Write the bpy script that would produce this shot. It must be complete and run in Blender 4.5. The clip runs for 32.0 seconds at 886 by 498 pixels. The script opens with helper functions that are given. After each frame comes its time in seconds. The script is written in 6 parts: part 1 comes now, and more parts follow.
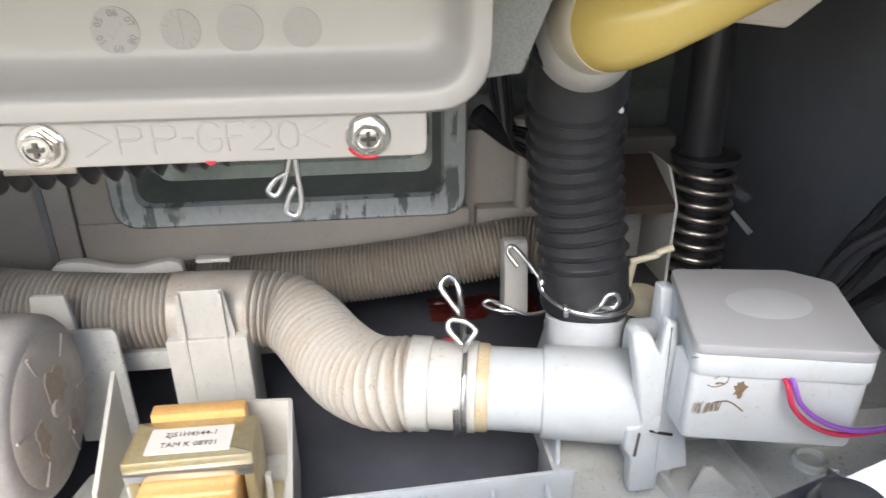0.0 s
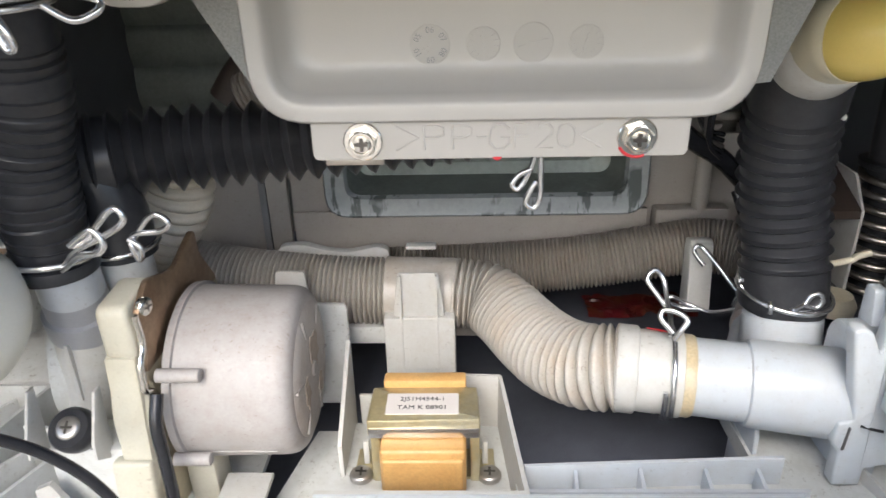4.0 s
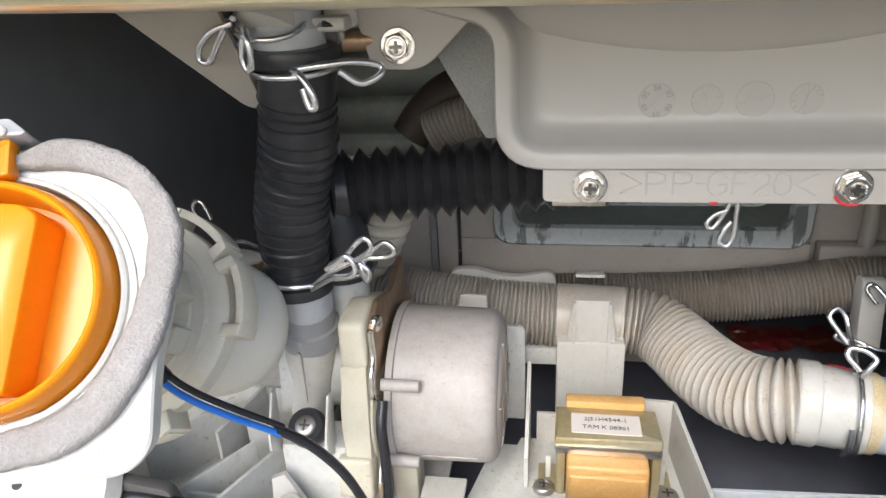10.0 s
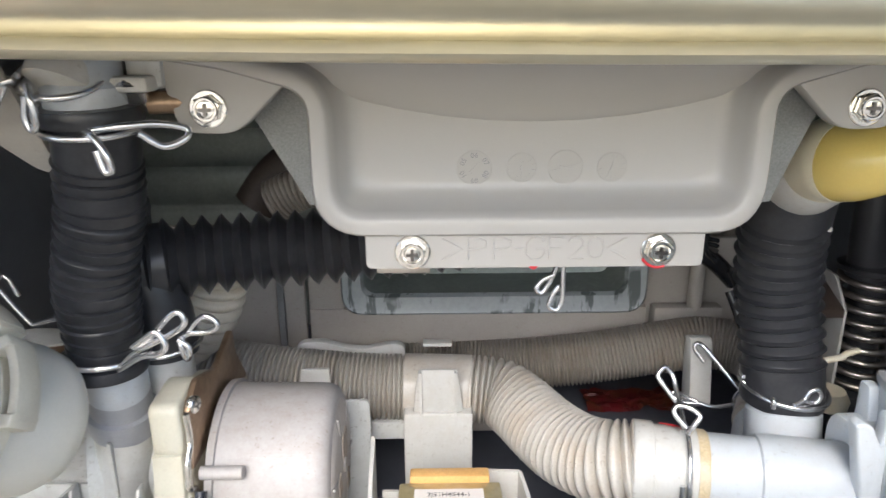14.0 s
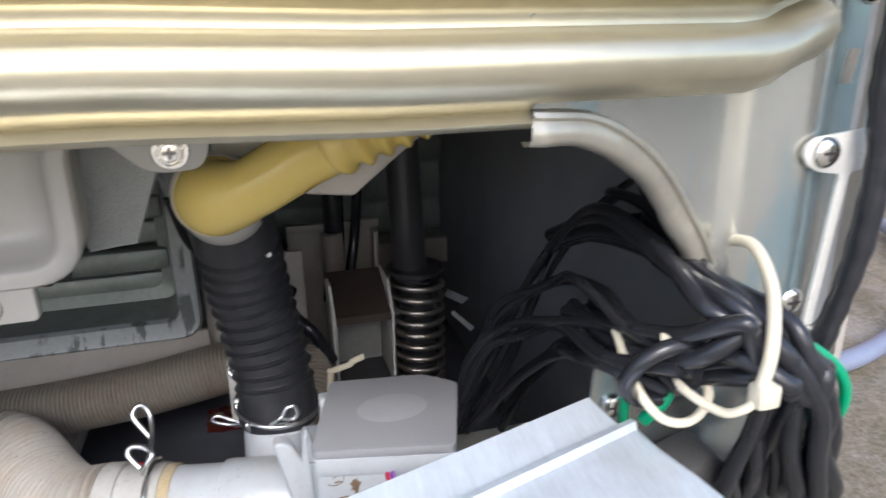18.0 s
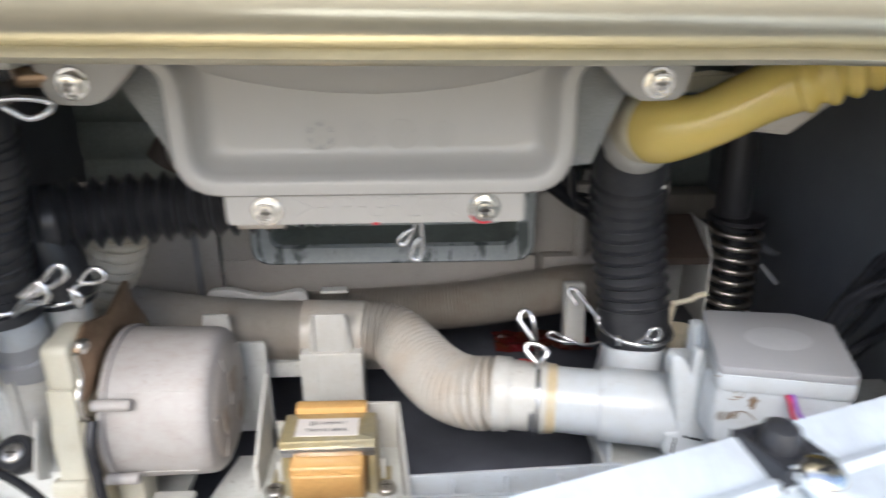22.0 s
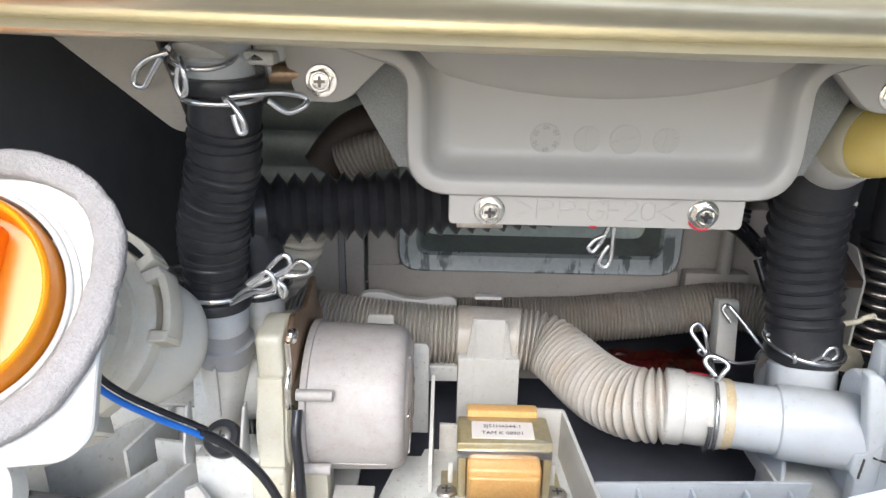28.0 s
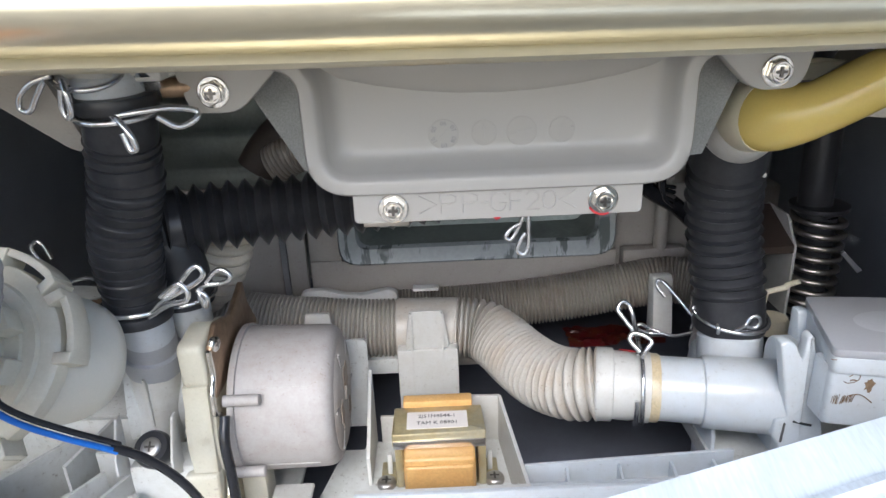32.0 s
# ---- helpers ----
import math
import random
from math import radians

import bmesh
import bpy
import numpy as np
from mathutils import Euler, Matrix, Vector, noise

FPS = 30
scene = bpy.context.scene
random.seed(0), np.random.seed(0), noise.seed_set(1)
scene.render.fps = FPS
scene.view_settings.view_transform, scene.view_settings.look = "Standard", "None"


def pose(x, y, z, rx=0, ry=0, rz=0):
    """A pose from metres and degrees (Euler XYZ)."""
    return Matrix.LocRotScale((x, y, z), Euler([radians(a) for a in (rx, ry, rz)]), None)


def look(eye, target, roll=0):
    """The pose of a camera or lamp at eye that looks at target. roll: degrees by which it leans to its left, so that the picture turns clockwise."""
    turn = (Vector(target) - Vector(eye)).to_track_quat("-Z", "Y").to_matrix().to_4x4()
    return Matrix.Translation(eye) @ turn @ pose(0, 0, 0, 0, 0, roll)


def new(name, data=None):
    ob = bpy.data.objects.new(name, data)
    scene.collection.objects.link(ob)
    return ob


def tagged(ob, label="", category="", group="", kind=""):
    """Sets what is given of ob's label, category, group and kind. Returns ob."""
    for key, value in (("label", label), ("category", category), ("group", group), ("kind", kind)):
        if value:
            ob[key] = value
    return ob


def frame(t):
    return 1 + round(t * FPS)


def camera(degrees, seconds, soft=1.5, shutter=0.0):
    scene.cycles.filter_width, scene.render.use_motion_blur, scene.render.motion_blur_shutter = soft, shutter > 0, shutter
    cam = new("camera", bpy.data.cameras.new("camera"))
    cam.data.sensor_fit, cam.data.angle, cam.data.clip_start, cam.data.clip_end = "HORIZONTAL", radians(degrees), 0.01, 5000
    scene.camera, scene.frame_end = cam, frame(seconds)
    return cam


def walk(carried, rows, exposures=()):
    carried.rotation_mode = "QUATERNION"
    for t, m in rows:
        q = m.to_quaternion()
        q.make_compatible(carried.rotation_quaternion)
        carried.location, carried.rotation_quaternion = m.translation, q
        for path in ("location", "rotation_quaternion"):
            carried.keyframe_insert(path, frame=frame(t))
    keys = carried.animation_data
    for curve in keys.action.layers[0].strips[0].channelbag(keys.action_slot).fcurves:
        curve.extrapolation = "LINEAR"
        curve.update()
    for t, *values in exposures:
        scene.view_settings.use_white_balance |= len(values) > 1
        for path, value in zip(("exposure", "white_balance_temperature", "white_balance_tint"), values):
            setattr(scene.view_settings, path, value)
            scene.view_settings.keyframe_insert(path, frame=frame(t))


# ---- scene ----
cam = camera(66.3, 32.0, shutter=0.5)
PATH = [
    (0, (0.043, -0.184, 0.292), (0.245, 1.612, -0.564), -0.2),
    (0.5, (0.031, -0.184, 0.298), (0.196, 1.612, -0.567), -0.9),
    (1, (0.019, -0.186, 0.299), (0.155, 1.616, -0.558), -1.1),
    (1.5, (0.003, -0.19, 0.303), (0.089, 1.622, -0.54), -1.1),
    (2, (-0.003, -0.191, 0.303), (0.06, 1.623, -0.537), -0.8),
    (2.5, (0.001, -0.196, 0.293), (0.034, 1.611, -0.564), -1.1),
    (4.5, (-0.021, -0.211, 0.303), (-0.126, 1.599, -0.541), -1.5),
    (5, (-0.033, -0.217, 0.306), (-0.195, 1.583, -0.551), -1.7),
    (5.5, (-0.042, -0.225, 0.307), (-0.285, 1.576, -0.527), -2.3),
    (6, (-0.044, -0.227, 0.31), (-0.318, 1.575, -0.513), -2.8),
    (6.5, (-0.048, -0.229, 0.311), (-0.328, 1.578, -0.499), -2.5),
    (7, (-0.05, -0.231, 0.313), (-0.359, 1.574, -0.49), -2.8),
    (7.5, (-0.052, -0.232, 0.312), (-0.365, 1.577, -0.481), -2.8),
    (8, (-0.055, -0.231, 0.314), (-0.358, 1.578, -0.483), -2.7),
    (8.5, (-0.054, -0.232, 0.314), (-0.368, 1.578, -0.477), -3.0),
    (9, (-0.054, -0.232, 0.315), (-0.365, 1.578, -0.477), -2.9),
    (9.5, (-0.056, -0.233, 0.315), (-0.368, 1.579, -0.472), -2.9),
    (10, (-0.055, -0.233, 0.317), (-0.378, 1.575, -0.476), -2.9),
    (10.5, (-0.057, -0.234, 0.316), (-0.372, 1.58, -0.464), -2.8),
    (11, (-0.057, -0.234, 0.319), (-0.379, 1.577, -0.466), -3.0),
    (11.5, (-0.055, -0.236, 0.32), (-0.358, 1.587, -0.443), -2.6),
    (12, (-0.053, -0.236, 0.32), (-0.333, 1.598, -0.427), -2.4),
    (12.5, (-0.052, -0.237, 0.313), (-0.318, 1.6, -0.432), -1.1),
    (13, (-0.047, -0.238, 0.316), (-0.3, 1.609, -0.408), -1.9),
    (13.5, (-0.039, -0.232, 0.314), (-0.142, 1.67, -0.293), -1.3),
    (15.5, (-0.003, -0.216, 0.307), (0.158, 1.686, -0.29), 0.2),
    (16, (0.037, -0.223, 0.304), (0.295, 1.659, -0.324), -0.1),
    (16.5, (0.066, -0.229, 0.309), (0.409, 1.632, -0.339), 0.1),
    (17, (0.087, -0.233, 0.313), (0.507, 1.612, -0.334), 0.3),
    (17.5, (0.109, -0.235, 0.319), (0.578, 1.598, -0.329), -0.6),
    (18, (0.134, -0.241, 0.329), (0.653, 1.582, -0.311), -0.9),
    (18.5, (0.16, -0.243, 0.333), (0.73, 1.564, -0.308), -1.6),
    (19, (0.177, -0.241, 0.333), (0.802, 1.549, -0.302), -1.1),
    (19.5, (0.18, -0.245, 0.332), (0.816, 1.539, -0.31), -0.7),
    (20, (0.164, -0.256, 0.322), (0.697, 1.55, -0.353), 0.8),
    (20.5, (0.137, -0.269, 0.304), (0.495, 1.559, -0.426), 2.8),
    (21, (0.099, -0.259, 0.328), (0.283, 1.594, -0.401), -0.1),
    (21.5, (0.067, -0.26, 0.329), (0.202, 1.585, -0.43), 0.1),
    (22, (0.015, -0.256, 0.326), (0.098, 1.598, -0.422), 0.0),
    (22.5, (-0.038, -0.252, 0.323), (-0.073, 1.609, -0.411), -0.3),
    (23, (-0.057, -0.257, 0.319), (-0.125, 1.6, -0.42), 1.0),
    (23.5, (-0.071, -0.265, 0.325), (-0.184, 1.592, -0.411), 0.8),
    (24, (-0.071, -0.266, 0.329), (-0.187, 1.59, -0.407), 0.7),
    (24.5, (-0.065, -0.265, 0.322), (-0.159, 1.597, -0.402), 1.3),
    (25, (-0.065, -0.258, 0.319), (-0.138, 1.606, -0.404), 1.7),
    (25.5, (-0.064, -0.257, 0.319), (-0.118, 1.607, -0.405), 1.5),
    (27.5, (-0.057, -0.262, 0.317), (-0.091, 1.613, -0.377), 1.1),
    (28, (-0.058, -0.262, 0.319), (-0.082, 1.616, -0.369), 1.1),
    (28.5, (-0.058, -0.26, 0.321), (-0.081, 1.616, -0.371), 0.8),
    (29, (-0.057, -0.26, 0.32), (-0.087, 1.617, -0.371), 0.6),
    (29.5, (-0.056, -0.258, 0.32), (-0.083, 1.616, -0.378), 0.7),
    (30, (-0.051, -0.258, 0.323), (-0.078, 1.615, -0.379), 0.4),
    (30.5, (-0.048, -0.259, 0.323), (-0.064, 1.615, -0.374), -0.2),
    (31, (-0.033, -0.261, 0.322), (-0.042, 1.608, -0.389), -1.4),
    (31.5, (-0.025, -0.262, 0.322), (-0.022, 1.602, -0.404), -2.1),
    (32, (-0.025, -0.264, 0.326), (-0.014, 1.595, -0.41), -2.4),
]
walk(cam, [(t, look(eye, target, roll)) for t, eye, target, roll in PATH], [(0, 1.74, 6400, 10), (0.7, 1.62, 6400, 10), (2, 1.52, 6350, 10), (9, 1.48, 6450, 10), (11, 1.35, 6400, 10), (12, 1.34, 6400, 10), (13, 1.57, 6300, 10), (15, 1.65, 6200, 9), (16, 1.7, 6150, 8), (17, 1.0, 6250, 10), (18, 1.2, 6150, 12), (19, 1.25, 6150, 12), (20, 1.12, 6150, 11), (21, 0.62, 6050, 9), (22, 1.35, 6250, 10), (23, 1.6, 6350, 10), (24, 0.93, 6350, 10), (25, 1.45, 6350, 9), (28, 1.55, 6150, 10), (31, 1.62, 6050, 10), (32, 1.32, 5950, 10)])

# ---- light ----
world = bpy.data.worlds.new("sky")
scene.world = world
world.use_nodes = True
wn = world.node_tree.nodes
sky = wn.new("ShaderNodeTexSky")
sky.sky_type, sky.sun_disc = "NISHITA", False
sky.sun_elevation, sky.sun_rotation = radians(42), radians(188)
sky.air_density, sky.dust_density, sky.ozone_density = 1.0, 2.6, 1.0
wn["Background"].inputs["Strength"].default_value = 0.15
world.node_tree.links.new(sky.outputs["Color"], wn["Background"].inputs["Color"])
sun = new("sun", bpy.data.lights.new("sun", "SUN"))
sun.data.energy, sun.data.angle, sun.data.color = 0.7, radians(28), (0.97, 1.0, 1.0)
sun.matrix_world = look((-0.22, -1.58, 1.45), (0, 0, 0))


# ---- materials ----
def ramp(nt, fac, stops):
    r = nt.nodes.new("ShaderNodeValToRGB")
    els = r.color_ramp.elements
    while len(els) < len(stops):
        els.new(0.5)
    for e, (p, c) in zip(els, stops):
        e.position, e.color = p, (*c, 1)
    nt.links.new(fac, r.inputs["Fac"])
    return r.outputs["Color"]


def tex(nt, scale, detail=4.0, rough=0.55, stretch=(1, 1, 1), kind="ShaderNodeTexNoise"):
    tc = nt.nodes.new("ShaderNodeTexCoord")
    mp = nt.nodes.new("ShaderNodeMapping")
    mp.inputs["Scale"].default_value = stretch
    n = nt.nodes.new(kind)
    n.inputs["Scale"].default_value = scale
    if kind == "ShaderNodeTexNoise":
        n.inputs["Detail"].default_value, n.inputs["Roughness"].default_value = detail, rough
    nt.links.new(tc.outputs["Object"], mp.inputs["Vector"])
    nt.links.new(mp.outputs["Vector"], n.inputs["Vector"])
    return n


def mixc(nt, fac, a, b, mode="MIX"):
    m = nt.nodes.new("ShaderNodeMix")
    m.data_type, m.blend_type = "RGBA", mode
    for sock, v in ((m.inputs[0], fac), (m.inputs[6], a), (m.inputs[7], b)):
        if isinstance(v, (int, float)):
            sock.default_value = v
        elif isinstance(v, tuple):
            sock.default_value = (*v, 1)
        else:
            nt.links.new(v, sock)
    return m.outputs[2]


def scaled(c, k):
    return tuple(min(1.0, v * k) for v in c)


def surface(name, base, rough=0.5, metal=0.0, vary=0.08, grain=900.0, bump=0.04, dirt=None, dirt_amount=0.5, dirt_scale=60.0,
            blotch=25.0, stretch=(1, 1, 1), sss=0.0, coat=0.0, spec=0.5, rough_vary=0.0, depth=0.0004, specks=0.0, speck_scale=420.0):
    """A painted, moulded or metal surface: blotches and fine grain in colour, gloss and relief, with optional dirt."""
    m = bpy.data.materials.new(name)
    m.use_nodes = True
    nt = m.node_tree
    p = nt.nodes["Principled BSDF"]
    big, fine = tex(nt, blotch, 5, 0.6, stretch), tex(nt, grain, 3, 0.6, stretch)
    col = ramp(nt, big.outputs["Fac"], [(0.3, scaled(base, 1 - vary)), (0.7, scaled(base, 1 + vary))])
    col = mixc(nt, 0.25, col, ramp(nt, fine.outputs["Fac"], [(0.35, scaled(base, 1 - 2 * vary)), (0.65, scaled(base, 1 + 2 * vary))]))
    if dirt:
        d = tex(nt, dirt_scale, 8, 0.7)
        mask = ramp(nt, d.outputs["Fac"], [(0.44, (0, 0, 0)), (0.84, (dirt_amount,) * 3)])
        col = mixc(nt, mask, col, dirt)
    if specks:
        # grains of dirt, thicker in some patches than in others
        grains = ramp(nt, tex(nt, speck_scale, 5, 0.7).outputs["Fac"], [(0.60, (0, 0, 0)), (0.66, (specks,) * 3)])
        patch = ramp(nt, tex(nt, 55, 4, 0.6).outputs["Fac"], [(0.38, (0.15, 0.15, 0.15)), (0.62, (1, 1, 1))])
        col = mixc(nt, mixc(nt, 1.0, grains, patch, "MULTIPLY"), col, (0.15, 0.10, 0.065))
    nt.links.new(col, p.inputs["Base Color"])
    rr = ramp(nt, big.outputs["Fac"], [(0.3, (max(0.03, rough - rough_vary),) * 3), (0.7, (min(1, rough + rough_vary),) * 3)])
    nt.links.new(rr, p.inputs["Roughness"])
    p.inputs["Metallic"].default_value = metal
    p.inputs["Specular IOR Level"].default_value = spec
    p.inputs["Coat Weight"].default_value = coat
    if sss:
        p.inputs["Subsurface Weight"].default_value = sss
        p.inputs["Subsurface Radius"].default_value = (0.006, 0.005, 0.004)
        p.inputs["Subsurface Scale"].default_value = 1.0
    if bump:
        b = nt.nodes.new("ShaderNodeBump")
        b.inputs["Strength"].default_value, b.inputs["Distance"].default_value = bump, depth
        nt.links.new(fine.outputs["Fac"], b.inputs["Height"])
        nt.links.new(b.outputs["Normal"], p.inputs["Normal"])
    return m


def galvanised(name, base, rough=0.32, streak=(1, 1, 1), tint=None):
    """Zinc-coated sheet: crystals, dull streaks and a low-contrast tint."""
    m = surface(name, base, rough, 0.8, 0.07, 500, 0.03, stretch=streak, blotch=18)
    nt = m.node_tree
    p = nt.nodes["Principled BSDF"]
    v = tex(nt, 170, kind="ShaderNodeTexVoronoi")
    old = p.inputs["Base Color"].links[0].from_socket
    cell = ramp(nt, v.outputs["Distance"], [(0.1, scaled(base, 0.92)), (0.6, scaled(base, 1.06))])
    col = mixc(nt, 0.35, old, cell)
    if tint:
        w = tex(nt, 38, 5, 0.6, (1, 1, 0.22))
        mask = ramp(nt, w.outputs["Fac"], [(0.50, (0, 0, 0)), (0.60, (0.75, 0.75, 0.75))])
        col = mixc(nt, mask, col, tint)
    nt.links.new(col, p.inputs["Base Color"])
    return m


M = {}
M["white"] = surface("white_plastic", (0.57, 0.565, 0.535), 0.38, vary=0.04, dirt=(0.4, 0.35, 0.26), dirt_amount=0.4, dirt_scale=120, sss=0.05, specks=0.35)
M["base"] = surface("base_plastic", (0.62, 0.63, 0.605), 0.42, vary=0.04, dirt=(0.36, 0.34, 0.29), dirt_amount=0.5, dirt_scale=110, specks=0.6)
M["milky"] = surface("milky_plastic", (0.56, 0.595, 0.625), 0.28, vary=0.02, sss=0.15, dirt=(0.40, 0.36, 0.29), dirt_amount=0.35, dirt_scale=70, specks=0.25)
M["cream"] = surface("cream_plastic", (0.55, 0.53, 0.435), 0.42, vary=0.05, sss=0.15, dirt=(0.4, 0.33, 0.2), dirt_amount=0.3, specks=0.3)
M["bowl"] = surface("frosted_bowl_plastic", (0.73, 0.71, 0.63), 0.42, vary=0.03, sss=0.12)
M["ivory"] = surface("ivory_plastic", (0.62, 0.59, 0.49), 0.42, vary=0.05, sss=0.1, dirt=(0.4, 0.34, 0.22), dirt_amount=0.4)
# cream made darker: the tub's shade on the back wall is put in
M["backcream"] = surface("shaded_cream_sheet", (0.40, 0.37, 0.325), 0.55, vary=0.05, dirt=(0.22, 0.19, 0.15), dirt_amount=0.4, dirt_scale=25, specks=0.3)
M["tub"] = surface("gray_tub_plastic", (0.435, 0.417, 0.385), 0.25, vary=0.012, grain=1500, bump=0.04, rough_vary=0.0)
M["tubside"] = surface("speckled_gray_plastic", (0.24, 0.245, 0.24), 0.45, vary=0.3, grain=1300, bump=0.3)
M["motor"] = surface("beige_moulding", (0.375, 0.357, 0.345), 0.5, vary=0.07, grain=700, dirt=(0.24, 0.18, 0.13), dirt_amount=0.5, dirt_scale=110, specks=0.55, speck_scale=620)
M["endcover"] = surface("stained_end_cover", (0.41, 0.38, 0.35), 0.45, vary=0.12, dirt=(0.20, 0.12, 0.06), dirt_amount=0.9, dirt_scale=30, blotch=40)
M["rubber"] = surface("black_rubber", (0.030, 0.031, 0.035), 0.30, vary=0.2, grain=500, bump=0.03, dirt=(0.08, 0.08, 0.082), dirt_amount=0.4, dirt_scale=90, spec=0.35)
# lifted well above black: lens haze is put into the felt's colour
M["felt"] = surface("veiled_black_felt", (0.245, 0.255, 0.275), 0.55, vary=0.12, grain=2500, bump=0.1, spec=0.5)
M["hose"] = surface("white_corrugated_plastic", (0.50, 0.475, 0.43), 0.34, vary=0.1, sss=0.03, dirt=(0.36, 0.23, 0.11), dirt_amount=0.6, dirt_scale=48, specks=0.5)
M["hosecream"] = surface("cream_corrugated_plastic", (0.56, 0.51, 0.42), 0.42, vary=0.08, dirt=(0.34, 0.26, 0.16), dirt_amount=0.4, dirt_scale=40)
M["hosedusty"] = surface("dusty_corrugated_plastic", (0.41, 0.385, 0.34), 0.42, vary=0.12, dirt=(0.22, 0.14, 0.08), dirt_amount=0.7, dirt_scale=42, specks=0.7)
M["hoseold"] = surface("aged_corrugated_plastic", (0.33, 0.30, 0.255), 0.45, vary=0.16, dirt=(0.16, 0.085, 0.04), dirt_amount=0.8, dirt_scale=26, specks=0.6)
M["yellow"] = surface("amber_hose_plastic", (0.67, 0.515, 0.155), 0.16, vary=0.03, sss=0.3, bump=0.0, blotch=15)
M["yellowpale"] = surface("pale_amber_plastic", (0.72, 0.66, 0.50), 0.28, vary=0.03, sss=0.3, bump=0.0, blotch=15)
M["orange"] = surface("orange_cap_plastic", (0.72, 0.255, 0.006), 0.24, vary=0.04, sss=0.2, spec=0.35, bump=0.012)
# deep shade on the ground under the hoses, put into a dark colour
M["floorshade"] = surface("shaded_ground", (0.135, 0.145, 0.18), 0.85, vary=0.2, grain=1500, bump=0.2, spec=0.25)
M["foam"] = surface("gray_foam", (0.33, 0.315, 0.305), 0.95, vary=0.16, grain=1100, bump=0.9, dirt=(0.17, 0.155, 0.135), dirt_amount=0.6, dirt_scale=60, depth=0.0008, spec=0.15)
M["dullsteel"] = surface("dull_nickel", (0.50, 0.48, 0.45), 0.36, 0.9, 0.1, 700, 0.06)
# steel darkened by the shade inside screw slots
M["slotsteel"] = surface("shaded_steel", (0.16, 0.15, 0.14), 0.3, 1.0, 0.1, 600, 0.05)
M["zinc"] = surface("zinc_wire", (0.78, 0.78, 0.79), 0.22, 0.95, 0.06, 800, 0.02)
M["steel"] = surface("bright_steel", (0.82, 0.79, 0.73), 0.17, 1.0, 0.08, 900, 0.05)
M["steelgold"] = surface("yellow_passivated_steel", (0.52, 0.44, 0.25), 0.36, 0.55, 0.16, 300, 0.03, dirt=(0.45, 0.5, 0.5), dirt_amount=0.7, dirt_scale=45)
M["darkbrown"] = surface("dark_brown_rubber", (0.05, 0.036, 0.028), 0.6, vary=0.3)
M["lid"] = surface("gray_translucent_plastic", (0.36, 0.365, 0.38), 0.3, vary=0.03, sss=0.15, rough_vary=0.0, blotch=60)
M["liddisc"] = surface("pale_translucent_plastic", (0.43, 0.44, 0.455), 0.3, vary=0.05, sss=0.15, rough_vary=0.0, blotch=90)
M["dial"] = surface("polished_gray_moulding", (0.43, 0.41, 0.375), 0.16, vary=0.01, grain=1500, bump=0.0)
M["platesteel"] = surface("passivated_plate_steel", (0.55, 0.49, 0.36), 0.4, 0.6, 0.12, 300, 0.03, dirt=(0.30, 0.2, 0.12), dirt_amount=0.5, dirt_scale=60)
M["bronze"] = surface("rusty_bracket_steel", (0.34, 0.24, 0.16), 0.42, 0.8, 0.2, 400, 0.05, dirt=(0.16, 0.08, 0.05), dirt_amount=0.8, dirt_scale=60)
M["spring"] = surface("spring_steel", (0.48, 0.44, 0.39), 0.34, 1.0, 0.12, 400, 0.05)
M["blackpaint"] = surface("black_gloss_paint", (0.034, 0.034, 0.037), 0.28, vary=0.15, bump=0.02)
M["rail"] = galvanised("golden_galvanised_rail", (0.57, 0.525, 0.39), 0.31, (0.12, 1, 1))
M["hem"] = surface("battered_zinc_hem", (0.46, 0.43, 0.36), 0.34, 0.65, 0.12, 260, 0.12, dirt=(0.4, 0.37, 0.3), dirt_amount=0.6, dirt_scale=60, depth=0.0008)
M["sheet"] = galvanised("galvanised_sheet", (0.55, 0.545, 0.49), 0.24, (1, 1, 0.12), (0.30, 0.46, 0.52))
M["kick"] = surface("pale_galvanised_panel", (0.63, 0.69, 0.735), 0.32, 0.3, 0.13, 500, 0.03, dirt=(0.36, 0.36, 0.36), dirt_amount=0.6, dirt_scale=30, stretch=(2.4, 0.25, 0.25))
M["backsheet"] = surface("green_gray_sheet", (0.25, 0.28, 0.255), 0.42, 0.3, 0.12, 300, 0.04, dirt=(0.05, 0.055, 0.05), dirt_amount=0.5, dirt_scale=18)
M["worn"] = surface("worn_zinc_flange", (0.31, 0.335, 0.335), 0.45, 0.12, 0.1, 300, 0.05)
nt = M["worn"].node_tree
bsdf = nt.nodes["Principled BSDF"]
streaks = ramp(nt, tex(nt, 150, 4, 0.6, (1, 1, 0.12)).outputs["Fac"], [(0.52, (0, 0, 0)), (0.56, (0.85, 0.85, 0.85))])
patches = ramp(nt, tex(nt, 34, 3, 0.5).outputs["Fac"], [(0.47, (0, 0, 0)), (0.53, (1, 1, 1))])
worn_mask = mixc(nt, 1.0, streaks, patches, "MULTIPLY")
nt.links.new(mixc(nt, worn_mask, bsdf.inputs["Base Color"].links[0].from_socket, (0.06, 0.075, 0.07)), bsdf.inputs["Base Color"])
M["coil"] = surface("amber_coil_tape", (0.66, 0.40, 0.15), 0.33, vary=0.12, sss=0.1, dirt=(0.4, 0.15, 0.03), dirt_amount=0.6, dirt_scale=45)
M["paper"] = surface("label_paper", (0.72, 0.68, 0.64), 0.6, vary=0.03)
M["ink"] = surface("black_ink", (0.02, 0.02, 0.022), 0.6, vary=0.1)
M["red"] = surface("red_ink", (0.55, 0.03, 0.04), 0.5, vary=0.1)
